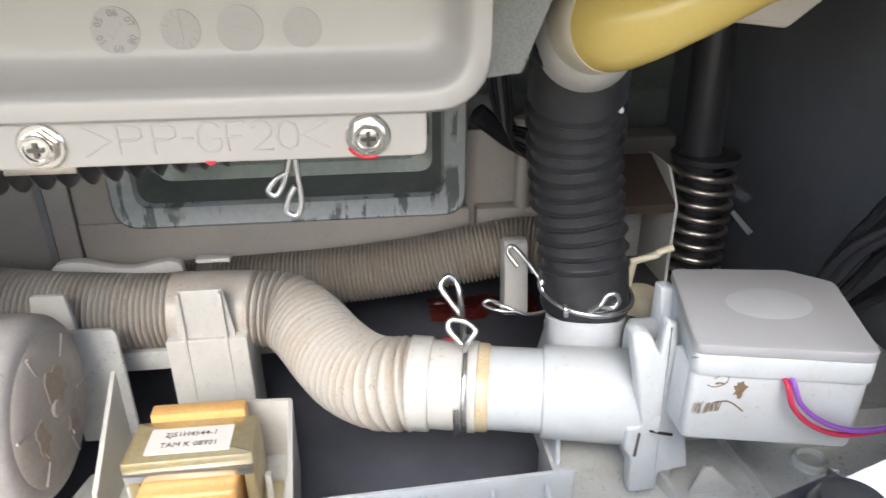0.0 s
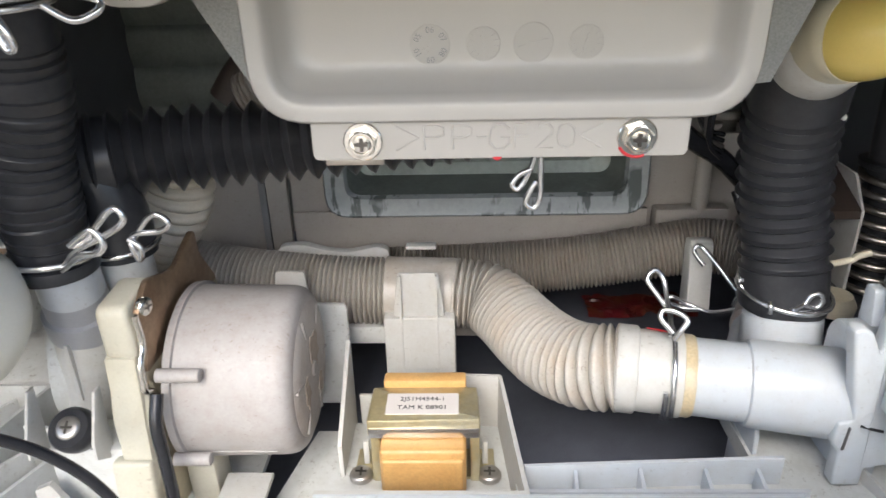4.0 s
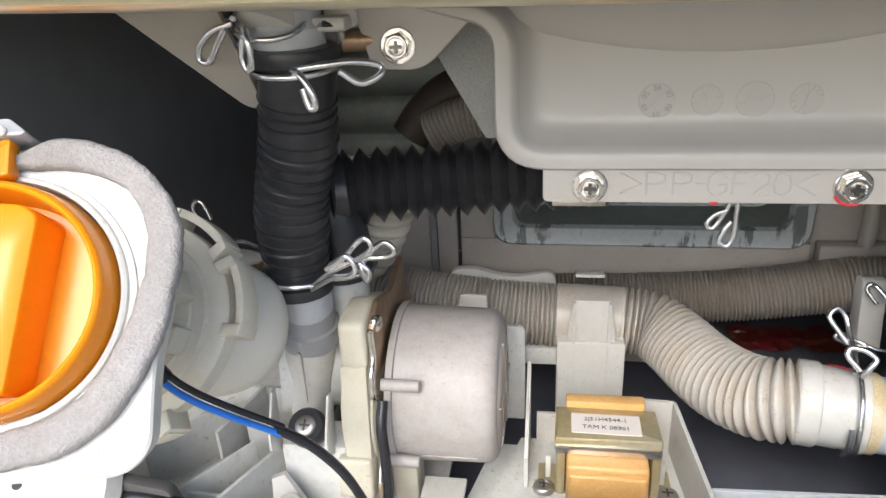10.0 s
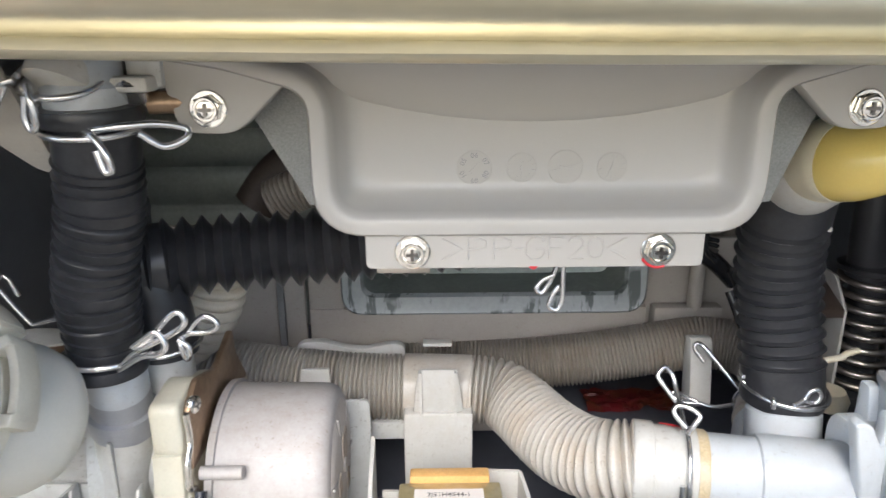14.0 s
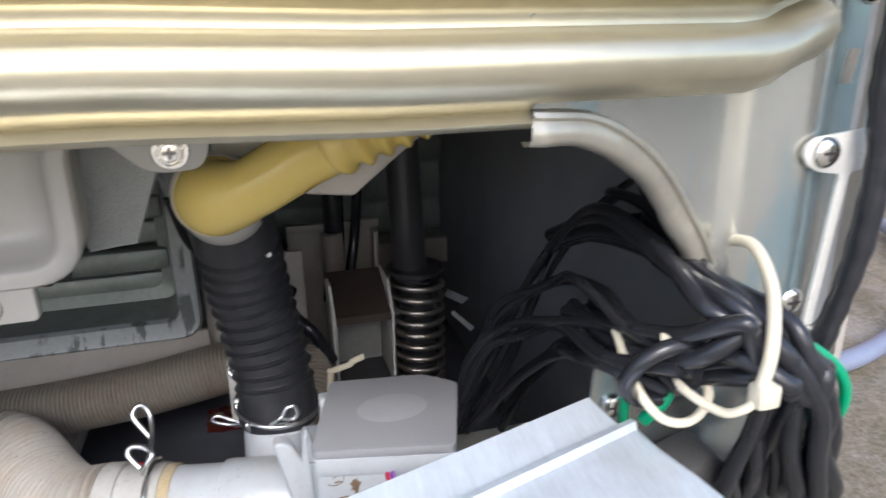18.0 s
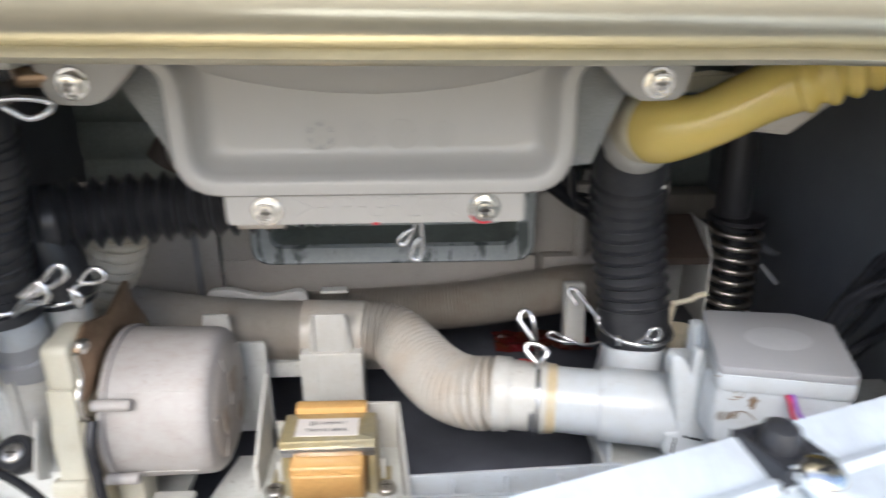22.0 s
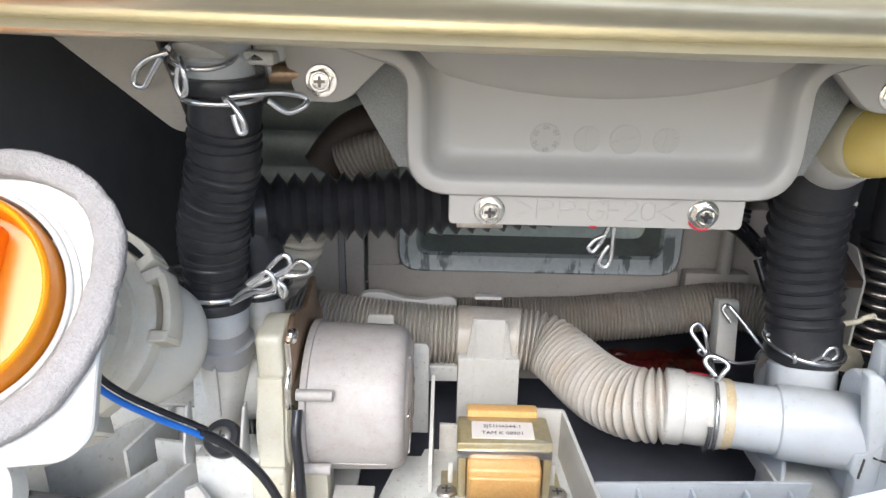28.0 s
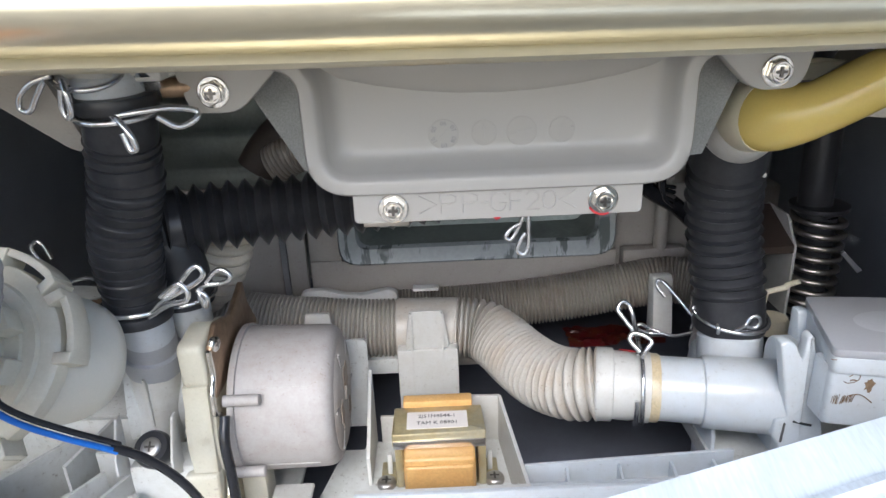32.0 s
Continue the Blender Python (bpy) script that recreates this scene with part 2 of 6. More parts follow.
M["rag"] = surface("red_printed_wrapper", (0.13, 0.008, 0.012), 0.4, vary=0.3, dirt=(0.10, 0.06, 0.015), dirt_amount=1.0, dirt_scale=60)
M["blue"] = surface("blue_insulation", (0.02, 0.16, 0.60), 0.35)
M["purple"] = surface("purple_insulation", (0.28, 0.10, 0.48), 0.35)
M["redwire"] = surface("red_insulation", (0.60, 0.03, 0.09), 0.35)
M["green"] = surface("green_insulation", (0.0, 0.30, 0.14), 0.35)
M["cable"] = surface("black_cable_vinyl", (0.020, 0.021, 0.025), 0.2, vary=0.2, grain=300, bump=0.12, blotch=60)
M["tie"] = surface("ivory_nylon", (0.66, 0.60, 0.46), 0.4, sss=0.2)
M["graypvc"] = surface("gray_pvc", (0.36, 0.37, 0.39), 0.38, vary=0.05, sss=0.1)
M["stain"] = surface("amber_glue_stain", (0.58, 0.47, 0.29), 0.35, vary=0.2, sss=0.15, dirt=(0.7, 0.66, 0.55), dirt_amount=0.9, dirt_scale=80)
M["tornpaper"] = surface("torn_brown_paper", (0.36, 0.30, 0.24), 0.7, vary=0.2, grain=400, bump=0.2)
M["grime"] = surface("brown_grime", (0.21, 0.14, 0.085), 0.8, vary=0.3)
M["rubbergray"] = surface("dark_gray_rubber", (0.08, 0.077, 0.075), 0.65, vary=0.15, grain=900, bump=0.2)
M["bluehose"] = surface("blue_gray_hose", (0.20, 0.225, 0.31), 0.42, vary=0.10, grain=420, bump=0.25)
M["tyre"] = surface("tyre_rubber", (0.035, 0.035, 0.038), 0.75, vary=0.4, grain=200, bump=0.5, dirt=(0.11, 0.105, 0.1), dirt_amount=0.7, dirt_scale=55)
M["alloy"] = surface("painted_alloy", (0.6, 0.61, 0.62), 0.35, 0.4)
M["trolleypaint"] = surface("pale_gray_steel", (0.50, 0.54, 0.56), 0.4, 0.2, 0.06)
M["casterred"] = surface("red_caster_rubber", (0.50, 0.03, 0.05), 0.5)
M["siding"] = surface("pink_beige_tile", (0.56, 0.40, 0.30), 0.55, vary=0.07, blotch=3)
M["mortar"] = surface("gray_mortar", (0.46, 0.34, 0.27), 0.9, vary=0.1)
M["tape"] = surface("old_tape_residue", (0.50, 0.47, 0.36), 0.45, vary=0.2)

concrete = surface("wet_concrete", (0.22, 0.185, 0.135), 0.6, vary=0.42, grain=90, bump=0.6, blotch=9.0, dirt=(0.045, 0.04, 0.034), dirt_amount=0.9, dirt_scale=16, depth=0.002, rough_vary=0.3)
nt = concrete.node_tree
moss = ramp(nt, tex(nt, 2.6, 8, 0.7).outputs["Fac"], [(0.44, (0, 0, 0)), (0.56, (0.85, 0.85, 0.85))])
bsdf = nt.nodes["Principled BSDF"]
nt.links.new(mixc(nt, moss, bsdf.inputs["Base Color"].links[0].from_socket, (0.085, 0.078, 0.032)), bsdf.inputs["Base Color"])
pale = ramp(nt, tex(nt, 11, 9, 0.75).outputs["Fac"], [(0.5, (0, 0, 0)), (0.66, (0.8, 0.8, 0.8))])
nt.links.new(mixc(nt, pale, bsdf.inputs["Base Color"].links[0].from_socket, (0.30, 0.285, 0.26)), bsdf.inputs["Base Color"])
grit = ramp(nt, tex(nt, 170, 6, 0.8).outputs["Fac"], [(0.40, (0.10, 0.09, 0.075)), (0.50, (0.30, 0.26, 0.22)), (0.60, (0.48, 0.43, 0.38))])
nt.links.new(mixc(nt, 0.28, bsdf.inputs["Base Color"].links[0].from_socket, grit), bsdf.inputs["Base Color"])
M["concrete"] = concrete


# ---- mesh tools ----
def put_mesh(name, bm, material, smooth=38):
    bm.normal_update()
    me = bpy.data.meshes.new(name)
    bm.to_mesh(me)
    bm.free()
    n = len(me.vertices)
    co = np.empty(n * 3, np.float32)
    me.vertices.foreach_get("co", co)
    co = co.reshape(-1, 3)
    lo, hi = co.min(0), co.max(0)
    c = Vector(((lo[0] + hi[0]) / 2, (lo[1] + hi[1]) / 2, lo[2]))
    me.transform(Matrix.Translation(-c))
    me.materials.append(M[material] if isinstance(material, str) else material)
    me.shade_smooth()
    me.set_sharp_from_angle(angle=radians(smooth))
    ob = new(name, me)
    ob.location = c
    return ob


PLACE = {}


def part(name, bm, material, parent, label="", smooth=38):
    """One mesh under a thing or under a part."""
    ob = put_mesh(name, bm, material, smooth)
    base = PLACE.get(parent.name, Vector(parent.location))
    PLACE[ob.name] = Vector(ob.location)
    ob.parent = parent
    ob.location = Vector(ob.location) - base
    return tagged(ob, label)


def thing(name, at, label, category, group="", kind=""):
    e = new(name)
    e.empty_display_size = 0.02
    e.location = at
    return tagged(e, label, category, group, kind)


def solo(name, bm, material, label="", category="", group="", kind="", smooth=38):
    return tagged(put_mesh(name, bm, material, smooth), label, category, group, kind)


def B():
    return bmesh.new()


def box(bm, x0, x1, y0, y1, z0, z1, bevel=0.0, seg=2, m=None):
    g = bmesh.ops.create_cube(bm, size=1.0)
    vs = g["verts"]
    for v in vs:
        v.co = Vector(((x0 + x1) / 2 + v.co.x * (x1 - x0), (y0 + y1) / 2 + v.co.y * (y1 - y0), (z0 + z1) / 2 + v.co.z * (z1 - z0)))
        if m:
            v.co = m @ v.co
    if bevel:
        es = {e for v in vs for e in v.link_edges}
        bmesh.ops.bevel(bm, geom=list(es), offset=bevel, segments=seg, profile=0.5, affect="EDGES")
    return bm


def prism(bm, outline, h0, h1, m=None, bevel=0.0, seg=2):
    """A flat outline of (u, v) drawn out along w from h0 to h1; m places (u, v, w)."""
    m = m or Matrix()
    a = [bm.verts.new(m @ Vector((u, v, h0))) for u, v in outline]
    b = [bm.verts.new(m @ Vector((u, v, h1))) for u, v in outline]
    n = len(outline)
    fs = [bm.faces.new(a[::-1]), bm.faces.new(b)]
    rim = []
    for i in range(n):
        f = bm.faces.new((a[i], a[(i + 1) % n], b[(i + 1) % n], b[i]))
        fs.append(f)
    bmesh.ops.recalc_face_normals(bm, faces=fs)
    if bevel:
        rim = [e for f in fs[:2] for e in f.edges]
        bmesh.ops.bevel(bm, geom=rim, offset=bevel, segments=seg, profile=0.5, affect="EDGES")
    return bm


def rounded(points, r, n=5):
    """An outline with its corners rounded; r: one radius or one a corner."""
    out, k = [], len(points)
    for i in range(k):
        p, a, b = (Vector(points[j % k]) for j in (i, i - 1, i + 1))
        ri = r[i] if isinstance(r, (list, tuple)) else r
        u, v = (a - p), (b - p)
        d = min(ri, u.length * 0.48, v.length * 0.48)
        if d < 1e-5:
            out.append(tuple(p))
            continue
        s, e = p + u.normalized() * d, p + v.normalized() * d
        for j in range(n + 1):
            t = j / n
            out.append(tuple(s * (1 - t) ** 2 + p * 2 * t * (1 - t) + e * t * t))
    return out


def axis_to(a, b, spin=0.0):
    """A placement whose z runs from a towards b."""
    d = (Vector(b) - Vector(a)).normalized()
    return Matrix.Translation(a) @ d.to_track_quat("Z", "Y").to_matrix().to_4x4() @ Matrix.Rotation(spin, 4, "Z")


def lathe(bm, prof, m=None, segs=36, cap=True, arc=1.0):
    """A turned shape: prof is (radius, height) pairs along local z."""
    m = m or Matrix()
    rows = []
    for r, h in prof:
        rows.append([bm.verts.new(m @ Vector((r * math.cos(2 * math.pi * i / segs), r * math.sin(2 * math.pi * i / segs), h))) for i in range(segs)])
    fs = []
    for a, b in zip(rows, rows[1:]):
        for i in range(segs):
            j = (i + 1) % segs
            fs.append(bm.faces.new((a[i], a[j], b[j], b[i])))
    if cap:
        fs.append(bm.faces.new(rows[0][::-1]))
        fs.append(bm.faces.new(rows[-1]))
    bmesh.ops.recalc_face_normals(bm, faces=fs)
    return bm


def spline(pts, n=10, closed=False):
    """A smooth line through the points."""
    P = [Vector(p) for p in pts]
    k = len(P)
    out = []
    for i in range(k if closed else k - 1):
        if closed:
            a, b, c, d = (P[(i + j) % k] for j in (-1, 0, 1, 2))
        else:
            b, c = P[i], P[i + 1]
            a = P[i - 1] if i else b * 2 - c
            d = P[i + 2] if i + 2 < k else c * 2 - b
        for j in range(n):
            t = j / n
            out.append(0.5 * ((2 * b) + (c - a) * t + (2 * a - 5 * b + 4 * c - d) * t * t + (3 * b - a - 3 * c + d) * t ** 3))
    if not closed:
        out.append(P[-1])
    return out


def resample(pts, step):
    ds = [0.0]
    for a, b in zip(pts, pts[1:]):
        ds.append(ds[-1] + (b - a).length)
    n = max(2, int(round(ds[-1] / step)))
    out, k = [], 0
    for i in range(n + 1):
        s = ds[-1] * i / n
        while k < len(ds) - 2 and ds[k + 1] < s:
            k += 1
        t = (s - ds[k]) / max(1e-9, ds[k + 1] - ds[k])
        out.append((pts[k].lerp(pts[k + 1], min(1, t)), s))
    return out, ds[-1]


def tube(bm, pts, radius, segs=10, closed=False, flat=None):
    """A tube along points; radius: a number or one a point. flat: (side, thickness) squeezes it."""
    n = len(pts)
    rad = radius if isinstance(radius, (list, tuple)) else [radius] * n
    t0 = (pts[1] - pts[0]).normalized()
    up = Vector((0, 0, 1)) if abs(t0.z) < 0.9 else Vector((0, 1, 0))
    side = t0.cross(up).normalized()
    rows, fs = [], []
    for i in range(n):
        a = pts[i - 1] if (i or closed) else pts[0]
        b = pts[(i + 1) % n] if (i < n - 1 or closed) else pts[-1]
        t = (b - a).normalized()
        side = (side - t * side.dot(t)).normalized()
        nor = side.cross(t)
        row = []
        for j in range(segs):
            w = 2 * math.pi * j / segs
            x, y = math.cos(w) * rad[i], math.sin(w) * rad[i]
            if flat:
                x, y = x * flat[0], y * flat[1]
            row.append(bm.verts.new(pts[i] + side * x + nor * y))
        rows.append(row)
    for i in range(n if closed else n - 1):
        a, b = rows[i], rows[(i + 1) % n]
        for j in range(segs):
            k = (j + 1) % segs
            fs.append(bm.faces.new((a[j], a[k], b[k], b[j])))
    if not closed:
        fs.append(bm.faces.new(rows[0][::-1]))
        fs.append(bm.faces.new(rows[-1]))
    bmesh.ops.recalc_face_normals(bm, faces=fs)
    return bm


def wire(bm, pts, r=0.0011, segs=12, n=8, closed=False):
    segs = max(segs, 12)
    return tube(bm, spline(pts, n, closed), r, segs, closed)


def corrugated(bm, pts, r, amp, pitch, wave="round", segs=30, per=6, plain=(0.0, 0.0), taper=None, wobble=0.0, spread=0.0):
    """A ribbed hose along points; plain: lengths left smooth at its two ends; spread: ribs close at the start, wide at the end."""
    line, total = resample(spline(pts, 14), pitch / per)
    rad, cs = [], []
    for i, (p, s) in enumerate(line):
        u = ((s + spread * s * (1 - s / total)) / pitch) % 1.0
        if wave == "round":
            k = abs(math.sin(math.pi * u)) ** 0.8
        elif wave == "sharp":
            k = 1 - abs(2 * u - 1)
        elif wave == "ring":
            k = max(0.0, 1 - abs(u - 0.5) * 5)
        elif wave == "fold":
            w = (u + 0.10 * math.sin(s * 330) + 0.07 * math.sin(s * 811)) % 1.0
            k = min(1.0, w / 0.16) * (1.0 - 0.55 * max(0.0, w - 0.16) / 0.84)
        else:
            k = 0.5 - 0.5 * math.cos(2 * math.pi * u)
        if s < plain[0] or s > total - plain[1]:
            k = 0.55
        q = r * (taper(s / total) if taper else 1.0)
        q += wobble * math.sin(s * 190.0 + 1.3)
        rad.append(q - amp + amp * k)
        cs.append(p)
    return tube(bm, cs, rad, segs)


def turn_frame(axis):
    z = Vector(axis).normalized()
    u = z.cross(Vector((0.31, 0.11, 0.94))).normalized()
    return u, z.cross(u), z


def screw(parent, at, face, r, flange=True, mark=False):
    """A hexagon washer screw with a cross recess, its head towards face."""
    m = axis_to(at, Vector(at) + Vector(face))
    bm = B()
    lathe(bm, [(r * 0.95, -0.001), (r, 0.0), (r, r * 0.12), (r * 0.94, r * 0.17)], m, 32)
    hexa = [(r * 0.78 * math.cos(math.pi / 3 * i + 0.3), r * 0.78 * math.sin(math.pi / 3 * i + 0.3)) for i in range(6)]
    prism(bm, hexa, r * 0.15, r * 0.62, m, r * 0.07)
    lathe(bm, [(r * 0.66, r * 0.60), (r * 0.60, r * 0.70), (r * 0.5, r * 0.70), (r * 0.42, r * 0.60)], m, 24)
    head = part("screw", bm, "steel", parent, "bright cross-recessed hexagon screw")
    bm = B()
    # the slot's shade is a dark cross laid on the head
    prism(bm, [(-r * 0.34, -r * 0.09), (r * 0.34, -r * 0.09), (r * 0.34, r * 0.09), (-r * 0.34, r * 0.09)], r * 0.705, r * 0.73, m)
    prism(bm, [(-r * 0.09, -r * 0.34), (r * 0.09, -r * 0.34), (r * 0.09, r * 0.34), (-r * 0.09, r * 0.34)], r * 0.706, r * 0.731, m)
    part("cross_slot_shade", bm, "slotsteel", head, "dark cross drawn for the shaded slot")
    if mark:
        bm = B()
        pts = [m @ Vector((r * 1.0 * math.cos(a), r * 1.0 * math.sin(a), r * 0.13)) for a in [mark + 0.12 * i for i in range(-6, 7)]]
        tube(bm, pts, r * 0.09, 6)
        part("paint_mark", bm, "red", head, "red paint mark")
    return head


def pan_screw(parent, at, face, r, material="steel"):
    """A round-headed cross screw."""
    m = axis_to(at, Vector(at) + Vector(face))
    bm = lathe(B(), [(r, -0.001), (r, r * 0.15), (r * 0.92, r * 0.30), (r * 0.7, r * 0.42), (r * 0.3, r * 0.47)], m, 28)
    head = part("screw", bm, material, parent, "domed cross-head screw")
    bm = B()
    # dark bars on the dome give the shade of its cross slot
    for a, b in ((0.5, 0.1), (0.1, 0.5)):
        prism(bm, [(-r * a, -r * b), (r * a, -r * b), (r * a, r * b), (-r * a, r * b)], r * 0.42, r * (0.485 + 0.01 * a), m)
    part("cross_slot_shade", bm, "slotsteel", head, "dark cross drawn for the shaded slot")
    return head


def wire_clamp(at, axis, R, label, ears, r=0.0012, gap=0.0015):
    """A spring-wire hose clamp: two turns of wire and eyes, each given as a list of points."""
    u, v, z = turn_frame(axis)
    at = Vector(at)
    e = thing("hose_clamp", at, label, "hose clamp", "wire hose clamps")
    pts = [at + (u * math.cos(a) + v * math.sin(a)) * R + z * (gap * a / math.pi) for a in [2 * math.pi * i / 40 for i in range(0, 46)]]
    part("ring", tube(B(), pts, r, 12), "zinc", e)
    for ear in ears:
        part("eye", wire(B(), ear, r), "zinc", e)
    return e


def letters(name, text, size, depth, m, material, parent, label="", spacing=1.0):
    """Raised or printed characters in the built-in font."""
    cu = bpy.data.curves.new(name, "FONT")
    cu.body, cu.size, cu.extrude, cu.align_x, cu.align_y, cu.space_character, cu.resolution_u = text, size, depth, "CENTER", "CENTER", spacing, 2
    ob = bpy.data.objects.new(name, cu)
    scene.collection.objects.link(ob)
    me = bpy.data.meshes.new_from_object(ob)
    bpy.data.objects.remove(ob)
    bm = B()
    bm.from_mesh(me)
    bm.transform(m)
    return part(name, bm, material, parent, label)


XZ = Matrix(((1, 0, 0, 0), (0, 0, 1, 0), (0, 1, 0, 0), (0, 0, 0, 1)))   # (u, v, w) to (x, z, y)

# ---- ground and yard ----
bm = B()
bmesh.ops.create_grid(bm, x_segments=60, y_segments=60, size=1.0)
for v in bm.verts:
    s = math.copysign(abs(v.co.x) ** 3, v.co.x), math.copysign(abs(v.co.y) ** 3, v.co.y)
    v.co = Vector((s[0] * 400, s[1] * 400, 0.0))
    d = v.co.length
    if d < 4:
        v.co.z = 0.004 * noise.noise(v.co * 3.0) - 0.004
solo("ground", bm, "concrete", "damp brown concrete yard with moss patches", "ground", kind="structure")

# yard wall of narrow tiles in courses
WALL = Matrix.Translation((1.8, 1.66, 0)) @ Matrix.Rotation(radians(5), 4, "Z")
wall = solo("wall_yard", box(B(), -2.5, 3.5, 0.012, 0.15, 0, 2.4, m=WALL), "mortar", "pink-beige tiled yard wall", "wall", kind="structure")
PLACE[wall.name] = Vector(wall.location)

# ---- cabinet ----
cab = thing("washing_machine_cabinet", (0, 0.16, 0), "galvanised washing machine cabinet with its lower front panel off", "washing machine")
XL, XR, YF, YB, ZT = -0.315, 0.325, -0.075, 0.42, 0.86
part("side_panel", box(B(), XL, XL + 0.003, YF, YB, 0.03, ZT), "backcream", cab)
part("side_panel", box(B(), XR - 0.003, XR, YF, YB, 0.03, ZT), "backcream", cab)
# out of view: the top is added to stop light from above
part("top_panel", box(B(), XL, XR, -0.096, YB, ZT, ZT + 0.02, 0.004), "white", cab, "unseen white top panel that keeps light out")
# black sound-deadening liners with a slanting top edge
YZ = Matrix(((0, 0, 1, 0), (1, 0, 0, 0), (0, 1, 0, 0), (0, 0, 0, 1)))   # (u, v, w) to (y, z, x)
part("liner", prism(B(), [(-0.07, 0.035), (0.415, 0.035), (0.415, 0.30), (0.10, 0.36), (-0.07, 0.36)], XL + 0.003, XL + 0.013, YZ), "felt", cab, "matt black sound-deadening liner")
part("liner", prism(B(), [(-0.068, 0.035), (0.41, 0.035), (0.41, 0.16), (0.34, 0.33), (-0.068, 0.34)], XR - 0.013, XR - 0.003, YZ), "felt", cab, "matt black sound-deadening liner")
GUS = Matrix(((1, 0, 0, 0), (0, -0.7, 0.82, 0.1914), (0, 1, 0.57, 0), (0, 0, 0, 1)))   # leans forwards as it rises
part("gusset", prism(B(), rounded([(-0.1685, 0.2700), (-0.1640, 0.2680), (-0.1612, 0.2720), (-0.1608, 0.3500), (-0.2310, 0.3500)], [0.002, 0.002, 0.002, 0.001, 0.001]), 0.0, 0.0020, GUS), "backcream", cab, "cream corner gusset")
# ribbed back sheet
bm = B()
zs = [0.125 + 0.0025 * i for i in range(110)]
rows = []
for z in zs:
    k = (z - 0.125) / 0.036
    w = abs(math.sin(math.pi * k)) ** 0.35
    y = YB - 0.02 - 0.006 * w
    rows.append([bm.verts.new((x, y, z)) for x in (XL + 0.003, -0.1, 0.1, XR - 0.003)])
for a, b in zip(rows, rows[1:]):
    for i in range(3):
        bm.faces.new((a[i], a[i + 1], b[i + 1], b[i]))
part("back_sheet", bm, "backsheet", cab, "ribbed green-gray back sheet")
part("back_panel", box(B(), XL, XR, YB, YB + 0.003, 0.03, ZT), "backsheet", cab)
part("back_ledge", box(B(), XL + 0.003, XR - 0.003, YB - 0.05, YB - 0.004, 0.10, 0.127, 0.003), "backcream", cab)

# added dark sheet: stands for the ground in the cabinet's shade
part("ground_shade_sheet", box(B(), XL + 0.003, XR - 0.003, -0.06, YB - 0.004, 0.026, 0.03), "floorshade", cab, "added dark sheet over the shaded ground")
# front rail: two rolled beads over a turned lip, drawn along the front
prof = [(0.012, 0.306), (0.004, 0.3045), (0.0002, 0.3049), (-0.0012, 0.3064), (0.0002, 0.3078), (0.0016, 0.3086), (-0.0025, 0.3108), (-0.0085, 0.3145),
        (-0.011, 0.3190), (-0.010, 0.3232), (-0.004, 0.3258), (0.001, 0.3270), (0.0015, 0.3295), (0.0, 0.3315), (-0.005, 0.3330),
        (-0.010, 0.3355), (-0.012, 0.339), (-0.010, 0.3425), (-0.004, 0.345), (0.002, 0.3465), (0.002, 0.40)]


def rail_lift(x):
    """The rail hangs a little aslant, higher at the left end."""
    return 0.0022 - 0.009 * x + 0.05 * x * x if x < 0.15 else 0.0004


bm = B()
stations = [(XL + 0.002, 1, 0), (-0.25, 1, 0), (-0.2, 1, 0), (-0.15, 1, 0), (-0.1, 1, 0), (-0.06, 1, 0), (0, 1, 0), (0.06, 1, 0), (0.11, 1, 0), (0.16, 1, 0), (0.196, 1, 0), (0.25, 1.0, 0.0), (0.262, 1.0, 0.0008), (0.272, 1.0, 0.0035), (0.283, 1.0, 0.0055), (0.2885, 0.92, 0.006), (0.2912, 0.7, 0.0065), (0.2928, 0.35, 0.007), (0.2935, 0.0, 0.007)]
rows = []
for x, k, up in stations:
    rows.append([bm.verts.new((x, -0.098 + 0.023 * max(0, (x - 0.25) / 0.045) ** 1.0 * (1 if x > 0.25 else 0) + d * k + (0.004 if k < 0.1 else 0), z + up * (1 if z < 0.33 else 0.3) + rail_lift(x))) for d, z in prof])
for a, b in zip(rows, rows[1:]):
    for i in range(len(prof) - 1):
        if a[i].co.x >= 0.1955 and i < 6:
            continue
        bm.faces.new((a[i], b[i], b[i + 1], a[i + 1]))
front = part("front_rail", bm, "rail", cab, "golden galvanised rail with two rolled beads", 60)
# plain front above the rail, out of view, added to shut out light
part("front_panel", box(B(), XL, XR, -0.099, -0.096, 0.40, ZT, 0.001), "sheet", cab)


def spline_xz(pts, n):
    return [(p.x, p.z) for p in spline([(x, 0.0, z) for x, z in pts], n)]


# corner sheet at the right with an arched cut-out
arch = [(0.196, 0.3055), (0.2135, 0.3035), (0.228, 0.2965), (0.240, 0.2870), (0.250, 0.2755), (0.258, 0.2645), (0.264, 0.253), (0.268, 0.240), (0.272, 0.226)]


FOLDS = [(0.190, -0.0968), (0.200, -0.0966), (0.222, -0.0900), (0.245, -0.0815), (0.2605, -0.0772), (0.2645, -0.0766), (0.2672, -0.0786), (0.2696, -0.0800), (0.2835, -0.0803), (0.2842, -0.0790), (0.2948, -0.0788), (0.2975, -0.0778), (0.3010, -0.0755), (0.306, -0.0725), (0.3155, -0.0715)]


def between(table, x):
    for (xa, va), (xb, vb) in zip(table, table[1:]):
        if x <= xb:
            return va + (vb - va) * max(0.0, x - xa) / (xb - xa)
    return table[-1][1]


def corner_y(x):
    """Depth of the corner sheet, which runs back from the rail, stands out in a raised band and rolls round the cabinet's edge."""
    return between(FOLDS, x)


